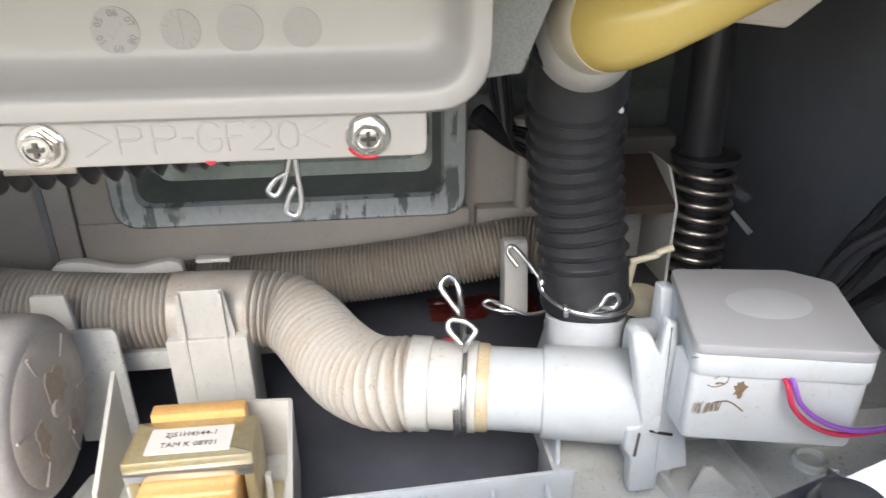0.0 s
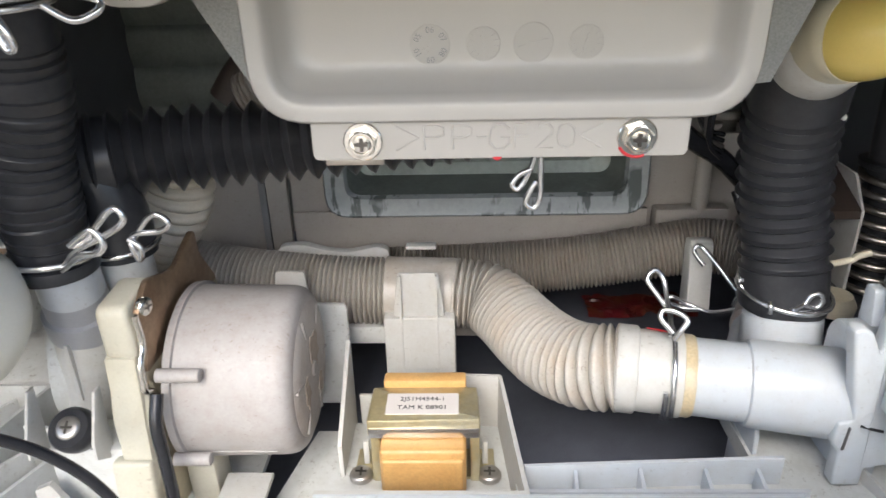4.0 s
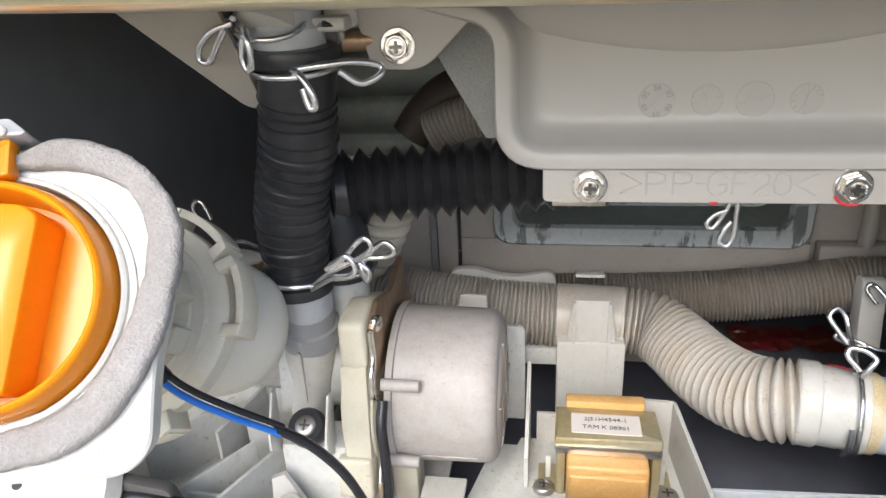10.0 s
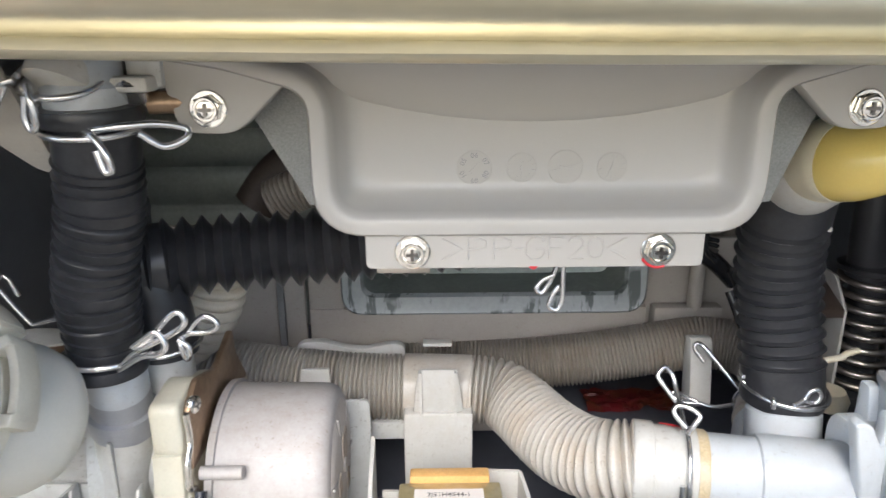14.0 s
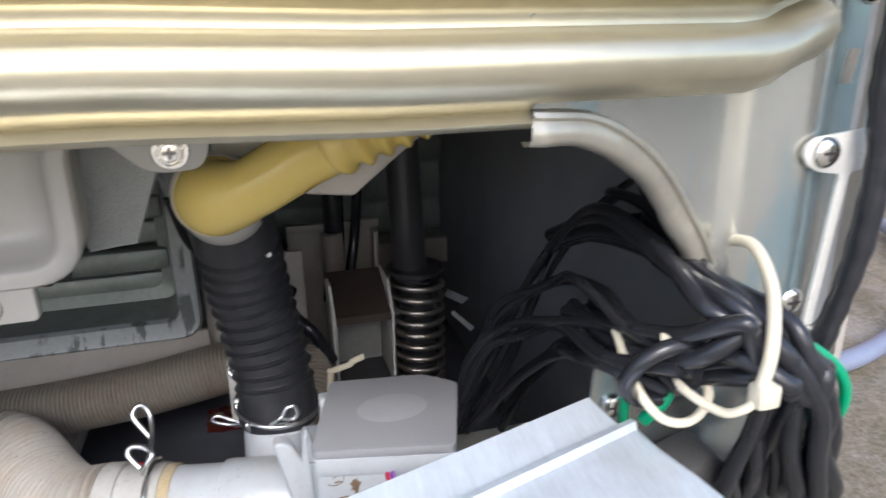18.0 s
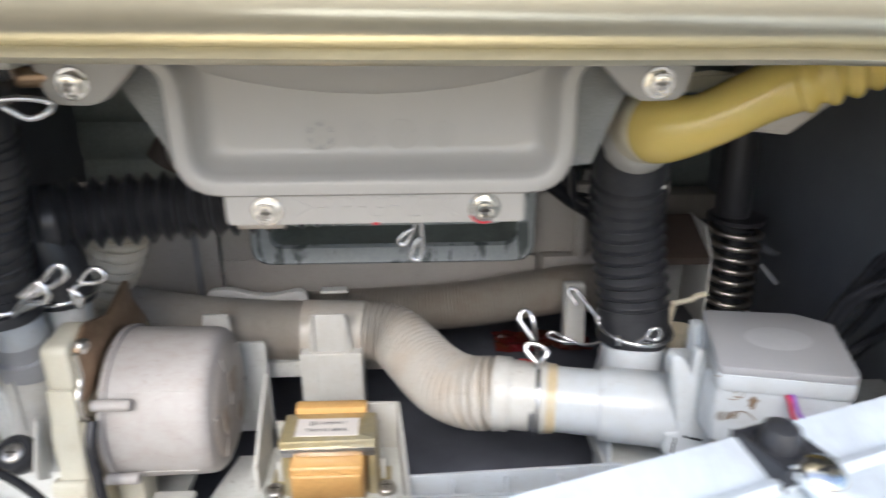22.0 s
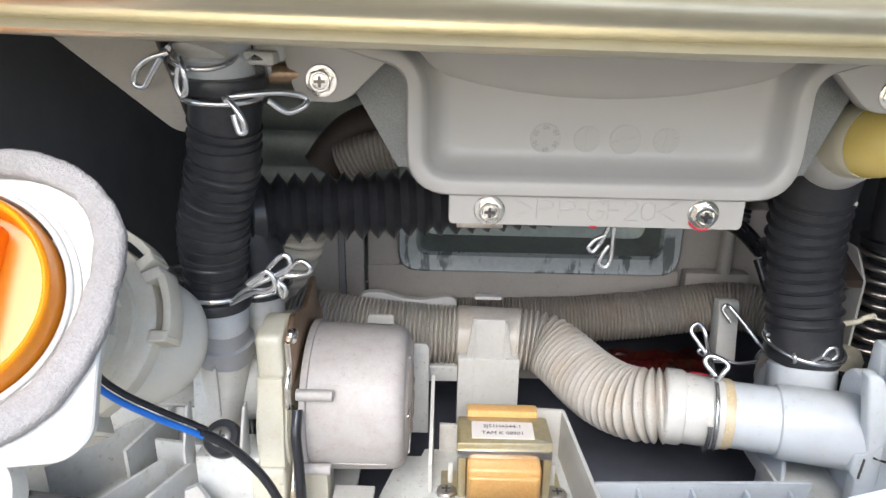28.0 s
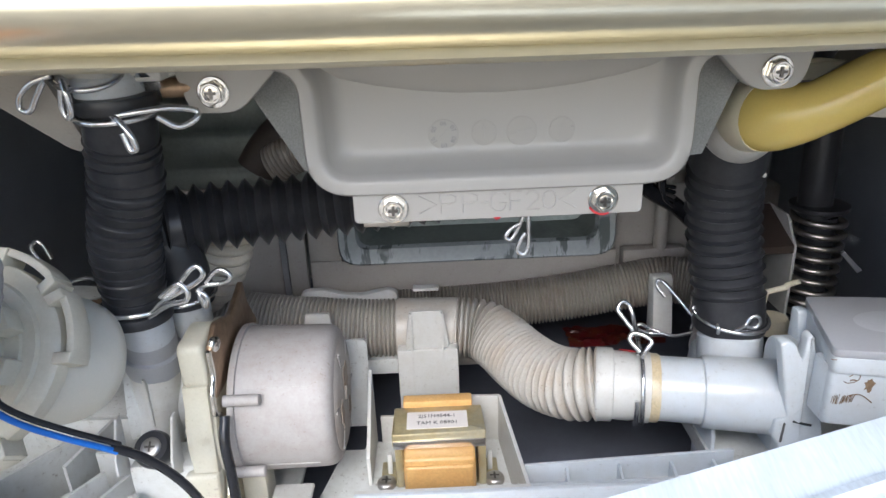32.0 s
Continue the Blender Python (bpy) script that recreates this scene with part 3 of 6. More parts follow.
bm = B()
rows = []
feet = sorted(arch[:-1] + [(x, between(arch, x)) for x in (0.2606, 0.2645, 0.2672, 0.2696)]) + [(x, 0.226) for x in (0.272, 0.2835, 0.2842, 0.29, 0.2948, 0.2975, 0.3010, 0.306)] + [(0.312, 0.262), (0.3155, 0.29)]
for x, z in feet:
    rows.append([bm.verts.new((x, corner_y(x), z + (0.41 - z) * k)) for k in (0, 0.04, 0.12, 0.4, 1)])
for a, b in zip(rows, rows[1:]):
    for i in range(4):
        bm.faces.new((a[i], b[i], b[i + 1], a[i + 1]))
bm.normal_update()
bmesh.ops.solidify(bm, geom=bm.faces[:], thickness=0.0012)
corner = part("corner_sheet", bm, "sheet", cab, "galvanised corner sheet with an arched edge")
# rolled edge of the arch
hem_line = [Vector((x, z)) for x, z in spline_xz(arch, 14)]
bm = B()
rows = []
for i, p in enumerate(hem_line):
    q = (hem_line[min(i + 1, len(hem_line) - 1)] - hem_line[max(i - 1, 0)]).normalized()
    inward = Vector((q.y, -q.x))
    dent = 0.0006 * noise.noise(Vector((p.x * 90, p.y * 90, 0))) + 0.0002 * noise.noise(Vector((p.x * 420, p.y * 420, 3)))
    row = []
    for off, dy in ((-0.0042, 0.0002), (-0.0036, -0.0018), (-0.0024, -0.0022), (-0.0016, -0.0012), (0.0004, -0.0022), (0.0026, -0.0025), (0.0044, -0.0012), (0.0048, 0.0015), (0.0038, 0.0030)):
        u = p + inward * (off + (dent if off > 0 else 0))
        row.append(bm.verts.new((u.x, corner_y(p.x) + dy + dent, u.y)))
    rows.append(row)
for p, q in zip(rows, rows[1:]):
    for i in range(8):
        bm.faces.new((p[i], p[i + 1], q[i + 1], q[i]))
bm.normal_update()
part("arch_hem", bm, "hem", corner, "battered folded sheet hem", 50)
FLANGE = [(0.2992, 0.225), (0.3028, 0.225), (0.3061, 0.2632), (0.3082, 0.2833), (0.3125, 0.2840), (0.3165, 0.292), (0.317, 0.41), (0.312, 0.41), (0.3115, 0.2965), (0.2977, 0.2952), (0.2940, 0.2949), (0.2908, 0.2929), (0.2897, 0.2900), (0.2919, 0.2865), (0.2968, 0.2842), (0.3042, 0.2832), (0.3026, 0.2632)]
part("side_flange", prism(B(), rounded(FLANGE, 0.0012, 3), -0.0812, -0.0796, XZ, 0.0003), "white", corner, "white painted cabinet flange")
part("curled_foot", tube(B(), [Vector((0.272, -0.079, 0.2275)), Vector((0.304, -0.079, 0.2315))], 0.0034, 12), "sheet", corner)
part("slot", prism(B(), rounded([(0.3025, 0.3095), (0.3065, 0.3095), (0.308, 0.3195), (0.304, 0.3195)], 0.001), -0.0775, -0.0768, XZ), "spring", corner, "punched slot")
for x, y, z in ((0.2975, -0.0812, 0.2902), (0.2965, -0.0775, 0.2415), (0.305, -0.0805, 0.336)):
    pan_screw(corner, (x, y, z), (0, -1, 0), 0.0047)
part("lower_sheet", prism(B(), [(0.225, 0.07), (0.31, 0.07), (0.305, 0.222), (0.235, 0.222)], -0.066, -0.064, XZ), "sheet", cab, "galvanised lower corner sheet")

# pressed opening with a worn flange at the rear of the base
opening = thing("rear_opening", (0, 0.168, 0.148), "pressed rectangular rear opening with a scuffed zinc flange", "access opening", kind="structure")


def loop_strip(bm, loops):
    vs = [[bm.verts.new(p) for p in lp] for lp in loops]
    n = len(vs[0])
    for a, b in zip(vs, vs[1:]):
        for i in range(n):
            bm.faces.new((a[i], a[(i + 1) % n], b[(i + 1) % n], b[i]))
    bmesh.ops.recalc_face_normals(bm, faces=bm.faces[:])
    return vs


def rect_loop(x0, x1, z0, z1, r, y, n=6):
    return [Vector((u, y, v)) for u, v in rounded([(x0, z0), (x1, z0), (x1, z1), (x0, z1)], r, n)]


bm = B()
loop_strip(bm, [rect_loop(-0.094, 0.096, 0.1455, 0.262, 0.014, 0.169), rect_loop(-0.0935, 0.0955, 0.146, 0.2615, 0.014, 0.1665), rect_loop(-0.0925, 0.0945, 0.1472, 0.2605, 0.0135, 0.1655), rect_loop(-0.0905, 0.0925, 0.1492, 0.2585, 0.0125, 0.1665), rect_loop(-0.0815, 0.0835, 0.1572, 0.249, 0.009, 0.1672), rect_loop(-0.0800, 0.0820, 0.1588, 0.248, 0.009, 0.1705)])
part("flange", bm, "worn", opening, "scuffed zinc flange")
bm = B()
loop_strip(bm, [rect_loop(-0.0800, 0.0820, 0.1588, 0.248, 0.009, 0.1705), rect_loop(-0.078, 0.080, 0.161, 0.246, 0.009, 0.20), rect_loop(-0.070, 0.072, 0.168, 0.24, 0.008, 0.203)])
part("throat", bm, "backsheet", opening)
for i in range(5):
    z = 0.164 + i * 0.017
    part("inner_rib", box(B(), -0.076, 0.078, 0.203 - 0.006 * (i % 2), 0.214, z, z + 0.0145, 0.003), "backsheet", opening)

# cream inner wall of the base behind the hoses
base_wall = thing("inner_wall", (0, 0.18, 0.03), "cream inner wall of the washing machine base", "inner wall", kind="structure")
bm = B()
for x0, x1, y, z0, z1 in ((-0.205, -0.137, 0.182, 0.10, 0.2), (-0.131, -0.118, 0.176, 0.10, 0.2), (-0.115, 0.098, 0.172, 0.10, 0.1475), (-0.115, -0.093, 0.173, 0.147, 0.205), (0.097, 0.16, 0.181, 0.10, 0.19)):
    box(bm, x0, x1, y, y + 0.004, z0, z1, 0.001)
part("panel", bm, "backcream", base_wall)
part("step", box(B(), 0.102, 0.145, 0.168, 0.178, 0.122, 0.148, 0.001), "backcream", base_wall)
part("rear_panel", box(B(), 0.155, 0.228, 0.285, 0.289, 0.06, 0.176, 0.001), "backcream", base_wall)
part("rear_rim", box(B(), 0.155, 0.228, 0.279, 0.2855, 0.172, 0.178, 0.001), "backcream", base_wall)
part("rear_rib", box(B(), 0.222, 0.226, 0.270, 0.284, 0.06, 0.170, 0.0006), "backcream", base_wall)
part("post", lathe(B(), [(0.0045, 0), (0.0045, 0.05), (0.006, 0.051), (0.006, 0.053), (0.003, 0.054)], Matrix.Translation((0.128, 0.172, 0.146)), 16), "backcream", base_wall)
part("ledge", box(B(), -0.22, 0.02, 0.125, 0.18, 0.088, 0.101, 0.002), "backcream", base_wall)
part("seam_strip", box(B(), -0.136, -0.132, 0.178, 0.181, 0.10, 0.2), "tubside", base_wall)

# ---- tub ----
tub = thing("washing_tub", (0, 0.1, 0.24), "gray moulded plastic washing tub with a bolted sump cover", "washing tub")
TZ = 0.531
bm = lathe(B(), [(0.20, 0.0), (0.236, 0.0), (0.244, 0.002), (0.249, 0.007), (0.250, 0.014), (0.250, 0.06)], axis_to((0, 0.004, TZ), (0, 1, TZ)), 96)
part("tub_front", bm, "tub", tub)
bm = lathe(B(), [(0.25, 0.0), (0.25, 0.20), (0.22, 0.25), (0.1, 0.27)], axis_to((0, 0.064, TZ), (0, 1, TZ)), 64)
part("tub_shell", bm, "tubside", tub)


def sump_loop(d, y, grow=0.0):
    """Outline of the sump cover set in by d: a bucket whose rim turns out to both sides at the top."""
    x, z, t = 0.0770 - d + grow, 0.2462 + d - grow, 0.2945 + 0.75 * d
    pts = [(-x + 0.0005, z), (x + 0.0005, z), (x + 0.0005, t), (0.104, t + 0.0075), (0.135, t + 0.0125), (0.135, 0.345), (-0.134, 0.345), (-0.134, t + 0.0125), (-0.103, t + 0.0075), (-x + 0.0005, t)]
    rc, rf = max(0.010, 0.019 - d), 0.0075 + d
    return [Vector((u, y, v)) for u, v in rounded(pts, [rc, rc, rf, 0.004, 0.001, 0.001, 0.001, 0.001, 0.004, rf], 8)]


bm = B()
vs = loop_strip(bm, [sump_loop(0.004, 0.075), sump_loop(0.0004, 0.006), sump_loop(-0.0002, 0.003), sump_loop(0.0, -0.0008), sump_loop(0.0010, -0.0022), sump_loop(0.0052, -0.0025), sump_loop(0.0068, -0.0018), sump_loop(0.0085, 0.0016), sump_loop(0.0112, 0.0066), sump_loop(0.0140, 0.0086), sump_loop(0.0170, 0.0092)])
bm.faces.new(vs[-1])
sump = part("sump_cover", bm, "tub", tub, "gray ribbed-rim sump cover", 50)
part("side_web", prism(B(), [(-0.110, 0.312), (-0.104, 0.292), (-0.0815, 0.252), (-0.073, 0.252), (-0.074, 0.312)], 0.022, 0.028, XZ), "tubside", tub, "speckled dark gray web")
part("side_web", prism(B(), [(0.110, 0.312), (0.106, 0.292), (0.0905, 0.252), (0.074, 0.25), (0.075, 0.312)], 0.022, 0.028, XZ), "tubside", tub, "speckled dark gray web")
for sx in (-1, 1):
    ear = rounded([(sx * 0.128, 0.318), (sx * 0.119, 0.2815), (sx * 0.1005, 0.2810), (sx * 0.0850, 0.2960), (sx * 0.0800, 0.300), (sx * 0.0800, 0.318)], [0.001, 0.006, 0.006, 0.002, 0.001, 0.001])
    part("ear", prism(B(), ear if sx > 0 else ear[::-1], 0.0022, 0.0095, XZ, 0.001), "tub", tub)
tab = part("lip_plate", prism(B(), rounded([(-0.0595, 0.2335), (0.0595, 0.2335), (0.0595, 0.250), (-0.0595, 0.250)], 0.0025), 0.0012, 0.006, XZ, 0.0009), "tub", tub)
for x, y, z, mk in ((-0.043, 0.0012, 0.24, False), (0.043, 0.0012, 0.24, 4.4), (-0.109, 0.0024, 0.2895, False), (0.1085, 0.0024, 0.2885, False)):
    screw(tub, (x, y, z), (0, -1, 0), 0.0062, mark=mk)
STROKES = {">": [[(0, 1), (1, 0.5), (0, 0)]], "<": [[(1, 1), (0, 0.5), (1, 0)]], "P": [[(0, 0), (0, 1), (0.6, 1), (0.95, 0.88), (0.95, 0.62), (0.6, 0.5), (0, 0.5)]], "-": [[(0.1, 0.5), (0.9, 0.5)]],
           "G": [[(0.95, 0.82), (0.7, 1), (0.3, 1), (0.02, 0.75), (0.02, 0.25), (0.3, 0), (0.7, 0), (0.95, 0.2), (0.95, 0.45), (0.55, 0.45)]], "F": [[(0, 0), (0, 1), (0.9, 1)], [(0, 0.52), (0.75, 0.52)]],
           "2": [[(0.05, 0.8), (0.25, 1), (0.7, 1), (0.95, 0.8), (0.9, 0.58), (0.02, 0), (1, 0)]], "0": [[(0.5, 1), (0.12, 0.86), (0, 0.5), (0.12, 0.14), (0.5, 0), (0.88, 0.14), (1, 0.5), (0.88, 0.86), (0.5, 1)]]}
bm = B()
for ch, xc, w in ((">", -0.0290, 0.0072), ("P", -0.0204, 0.0064), ("P", -0.0115, 0.0062), ("-", -0.0056, 0.0036), ("G", 0.0002, 0.0066), ("F", 0.0076, 0.0054), ("2", 0.0142, 0.0056), ("0", 0.0211, 0.0056), ("<", 0.0286, 0.0070)):
    for line in STROKES[ch]:
        tube(bm, [Vector((xc + (u - 0.5) * w, 0.00125, 0.2368 + v * 0.0078)) for u, v in line], 0.00042, 8)
part("moulded_letters", bm, "tub", tub, "raised moulded letters", 60)
part("foil_strip", box(B(), -0.0560, -0.0370, 0.0036, 0.0044, 0.2312, 0.2340, 0.0003), "spring", tub, "crinkled foil strip under the lip")
bm = lathe(B(), [(0.0016, 0), (0.0016, 0.0005)], axis_to((-0.0005, 0.0018, 0.2345), (0, -1, 0.2345)), 12)
part("paint_dot", bm, "red", tub, "red paint dot")
for i, x in enumerate((-0.0212, -0.0047, 0.0106, 0.0269)):
    mm = axis_to((x, 0.0091, 0.2679), (x, -1, 0.2679))
    dial = part("date_dial", lathe(B(), [(0.0061, 0.0), (0.0060, 0.00012), (0.0012, 0.00014)] if i in (0, 2) else [(0.0052, 0.0), (0.0051, 0.00008), (0.0012, 0.0001)], mm, 36), "dial", tub, "round moulded date dial")
    bm = B()
    prism(bm, [(-0.0003, -0.0026), (0.0003, -0.0026), (0.0003, 0.0022), (0.0009, 0.0018), (0.0, 0.0031), (-0.0009, 0.0018), (-0.0003, 0.0022)], 0.0001, 0.00032, mm @ Matrix.Rotation((2.4, 0.1, 4.5, 2.9)[i], 4, "Z"))
    if i == 2:
        prism(bm, [(-0.0055, -0.00015), (0.0055, -0.00015), (0.0055, 0.00015), (-0.0055, 0.00015)], 0.0001, 0.00028, mm @ Matrix.Rotation(0.25, 4, "Z"))
    if i in (1, 3):
        for j in range(14):
            part("tick", prism(B(), [(-0.00022, 0.0034), (0.00022, 0.0034), (0.00022, 0.0050), (-0.00022, 0.0050)], 0.0, 0.00028, mm @ Matrix.Rotation(j * 0.449, 4, "Z")), "tub", dial)
    part("arrow", bm, "tub", dial, "raised moulded arrow")
    if i == 0:
        for j, word in enumerate(("05", "06", "07", "08", "09", "10")):
            letters("digits", word, 0.0027, 0.0001, mm @ Matrix.Rotation(1.05 - j * math.pi / 3, 4, "Z") @ Matrix.Translation((0, 0.0044, 0.00022)), "tubside", dial, "moulded year digits")

# ---- base pan ----
pan = thing("base_pan", (0, 0.05, 0.03), "white moulded plastic base pan with ribs and pockets", "base pan")


def wall_between(bm, a, b, z0, z1, t=0.0016, z1b=None):
    a, b = Vector((*a, 0)), Vector((*b, 0))
    d = (b - a).normalized()
    s = Vector((-d.y, d.x, 0)) * t / 2
    z1b = z1 if z1b is None else z1b
    vs = [bm.verts.new((*(p + q).xy, z)) for p, zt in ((a, z1), (b, z1b)) for q in (-s, s) for z in (z0, zt)]
    fs = [bm.faces.new([vs[i] for i in f]) for f in ((0, 1, 3, 2), (4, 6, 7, 5), (0, 4, 5, 1), (2, 3, 7, 6), (1, 5, 7, 3), (0, 2, 6, 4))]
    bmesh.ops.recalc_face_normals(bm, faces=fs)
    return bm


# pocket for the transformer
part("pocket_floor", prism(B(), [(-0.092, -0.022), (0.010, -0.022), (0.004, 0.056), (-0.070, 0.056)], 0.079, 0.083), "base", pan, "dusty gray-white pocket floor")
for a, b, za, zb in (((-0.068, -0.020), (0.011, -0.020), 0.1135, 0.1135), ((0.011, -0.020), (0.0045, 0.054), 0.112, 0.112), ((0.0045, 0.054), (-0.014, 0.055), 0.112, 0.112), ((-0.014, 0.055), (-0.062, 0.056), 0.10, 0.10), ((-0.066, 0.020), (-0.066, 0.060), 0.100, 0.128)):
    part("pocket_wall", wall_between(B(), a, b, 0.075, za, 0.0018, zb), "white", pan)
part("side_tongue", prism(B(), rounded([(-0.094, 0.078), (-0.069, 0.078), (-0.069, 0.1345), (-0.0705, 0.137), (-0.094, 0.137)], 0.001), 0.078, 0.0805, XZ, 0.0005), "base", pan)
# front rim and shelf
part("front_rim", box(B(), -0.068, 0.110, -0.0235, -0.0205, 0.095, 0.1135, 0.0006), "milky", pan)
part("rim_shelf", wall_between(B(), (0.011, -0.004), (0.112, 0.0005), 0.07, 0.1115), "milky", pan)
part("rim_shelf", wall_between(B(), (0.011, -0.014), (0.116, -0.014), 0.07, 0.1085), "milky", pan)
for x in (0.03, 0.055, 0.08, 0.10):
    part("rib", wall_between(B(), (x, -0.014), (x + 0.001, -0.003), 0.07, 0.109, 0.0013), "milky", pan)
part("shelf_floor", box(B(), 0.008, 0.1165, -0.03, -0.001, 0.096, 0.099), "base", pan)
part("front_board", box(B(), -0.30, 0.31, -0.034, -0.031, 0.05, 0.0985, 0.001), "base", pan)
# strip beneath the pump motor
part("tab", box(B(), -0.112, -0.0925, -0.026, 0.010, 0.0925, 0.095, 0.0006), "white", pan)
part("strip", prism(B(), [(-0.104, -0.028), (-0.066, -0.028), (-0.068, 0.056), (-0.084, 0.056)], 0.0745, 0.078), "base", pan, "dusty gray-white strip")
# support block and saddle for the drain hose
bm = prism(B(), rounded([(-0.0525, 0.07), (-0.0165, 0.07), (-0.0165, 0.124), (-0.0525, 0.124)], 0.0015), 0.086, 0.112, XZ, 0.0008)
part("support_block", bm, "white", pan)
bm = prism(B(), rounded([(-0.0475, 0.124), (-0.0215, 0.124), (-0.0245, 0.1485), (-0.0445, 0.1485)], 0.0015), 0.0878, 0.0895, XZ, 0.0005)
for x in (-0.0435, -0.0255):
    prism(bm, [(x - 0.0006, 0.09), (x + 0.0006, 0.09), (x + 0.0006, 0.148), (x - 0.0006, 0.148)], 0.0852, 0.088, XZ)
part("saddle", bm, "white", pan)
part("saddle", prism(B(), rounded([(-0.107, 0.128), (-0.088, 0.128), (-0.090, 0.1505), (-0.104, 0.1505)], 0.0012), 0.086, 0.0885, XZ, 0.0005), "white", pan)
part("clip_bar", box(B(), -0.0425, -0.0265, 0.119, 0.1255, 0.1465, 0.1485, 0.0005), "white", pan)
wave = [(-0.116, 0.110), (-0.118, 0.1365), (-0.114, 0.1425), (-0.101, 0.1432), (-0.090, 0.1395), (-0.077, 0.138), (-0.059, 0.1418), (-0.0535, 0.139), (-0.053, 0.110)]
part("wavy_rail", prism(B(), rounded(wave, 0.004), 0.1345, 0.1405, XZ, 0.0007), "white", pan)
part("hose_bed", box(B(), -0.10, -0.03, 0.10, 0.13, 0.100, 0.1105, 0.001), "base", pan)
# walls of the tray cells round the pump at the left
LEFT_WALLS = (((-0.220, -0.022), (-0.196, 0.012), 0.104, 0.106), ((-0.200, -0.028), (-0.176, 0.022), 0.104, 0.107), ((-0.206, 0.026), (-0.176, 0.022), 0.107, 0.107), ((-0.255, -0.016), (-0.198, -0.018), 0.100, 0.100), ((-0.252, 0.006), (-0.222, 0.046), 0.104, 0.106), ((-0.215, 0.012), (-0.207, 0.052), 0.110, 0.110), ((-0.300, 0.054), (-0.165, 0.054), 0.108, 0.108), ((-0.170, -0.03), (-0.166, 0.05), 0.094, 0.104))
part("left_floor", box(B(), -0.30, -0.105, -0.03, 0.16, 0.074, 0.077), "base", pan)
for a, b, za, zb in LEFT_WALLS:
    part("tray_wall", wall_between(B(), a, b, 0.075, za, 0.0018, zb), "base", pan)
part("rear_shelf", box(B(), -0.30, -0.165, 0.060, 0.10, 0.098, 0.106, 0.001), "base", pan)
bm = lathe(B(), [(0.0055, 0.06), (0.0055, 0.1085), (0.005, 0.109), (0.0028, 0.109), (0.0028, 0.104)], Matrix.Translation((-0.1635, -0.0275, 0)), 20)
part("boss", bm, "white", pan)
part("bracket_fin", prism(B(), [(-0.178, 0.065), (-0.174, 0.112), (-0.168, 0.115), (-0.160, 0.100), (-0.150, 0.065)], -0.018, -0.0155, XZ), "white", pan)
# right side shelf under the valve
part("right_floor", box(B(), 0.112, 0.31, -0.03, 0.10, 0.080, 0.0885), "base", pan, "gray-white right floor of the pan")
for a, b, za, zb in (((0.1885, 0.034), (0.1925, -0.004), 0.0935, 0.0915), ((0.150, 0.020), (0.158, -0.010), 0.0960, 0.0920), ((0.205, -0.010), (0.30, 0.006), 0.0960, 0.1000), ((0.150, 0.036), (0.30, 0.036), 0.098, 0.098)):
    part("rib", wall_between(B(), a, b, 0.086, za, 0.0016, zb), "white", pan)
part("rib", prism(B(), [(0.1619, 0.0860), (0.1667, 0.1021), (0.1692, 0.1021), (0.1848, 0.0860)], 0.0050, 0.0068, XZ, 0.0003), "white", pan)
part("boss", lathe(B(), [(0.0070, 0.0875), (0.0070, 0.0915), (0.0066, 0.0920), (0.0054, 0.0920), (0.0050, 0.0912), (0.0050, 0.0895)], Matrix.Translation((0.2199, 0.0161, 0)), 28), "base", pan)

# ---- drain pump ----
pump = thing("drain_pump", (-0.1, 0.03, 0.083), "drain pump with a beige motor housing and cream casing", "pump")
AX = axis_to((-0.126, 0.0305, 0.1335), (1, 0.0305, 0.1335))
bm = lathe(B(), [(0.0372, 0.0015), (0.0374, 0.0045), (0.0360, 0.0048), (0.0358, 0.007), (0.0352, 0.0400), (0.0350, 0.0430), (0.0343, 0.0455), (0.0328, 0.0474), (0.0305, 0.0484), (0.0285, 0.0487), (0.020, 0.0492), (0.010, 0.0492)], AX, 72)
for a0 in (0.55, -0.7):
    # flutes and seam ribs along the housing
    prism(bm, [(-0.0006, 0.0), (0.0006, 0.0), (0.0006, 0.0005), (-0.0006, 0.0005)], 0.004, 0.040, AX @ Matrix.Rotation(a0 + math.pi / 2, 4, "Z") @ Matrix.Translation((0, 0.0354, 0)))
housing = part("motor_housing", bm, "motor", pump, "dusty beige moulded motor housing")
for a0, w0, h0, l0, mt in ((2.36, 0.0003, 0.0001, 0.034, "grime"), (2.02, 0.0012, 0.0007, 0.036, "motor"), (2.42, 0.0006, 0.0004, 0.036, "motor")):
    part("seam", prism(B(), [(-w0, -0.001), (w0, -0.001), (w0, h0), (-w0, h0)], 0.005, 0.005 + l0, AX @ Matrix.Rotation(a0 + math.pi / 2, 4, "Z") @ Matrix.Translation((0, 0.0353, 0)), 0.0001), mt, housing)
rng = random.Random(21)
for cy, cz, size in ((0.004, 0.006, 0.0085), (-0.013, -0.004, 0.0055), (0.009, -0.013, 0.0045)):
    torn = [((cy + size * q * math.cos(a)), (cz + size * 1.3 * q * math.sin(a))) for a, q in [(0.42 * i, rng.uniform(0.55, 1.1)) for i in range(15)]]
    part("torn_label", prism(B(), torn, 0.0500 + size * 0.02, 0.0504 + size * 0.02, AX), "tornpaper", pump, "torn tan paper label")
for j in range(6):
    part("end_rib", prism(B(), [(-0.0005, 0.019), (0.0005, 0.019), (0.0005, 0.0275), (-0.0005, 0.0275)], 0.0490, 0.0503, AX @ Matrix.Rotation(j * math.pi / 3 + 0.3, 4, "Z")), "motor", housing)
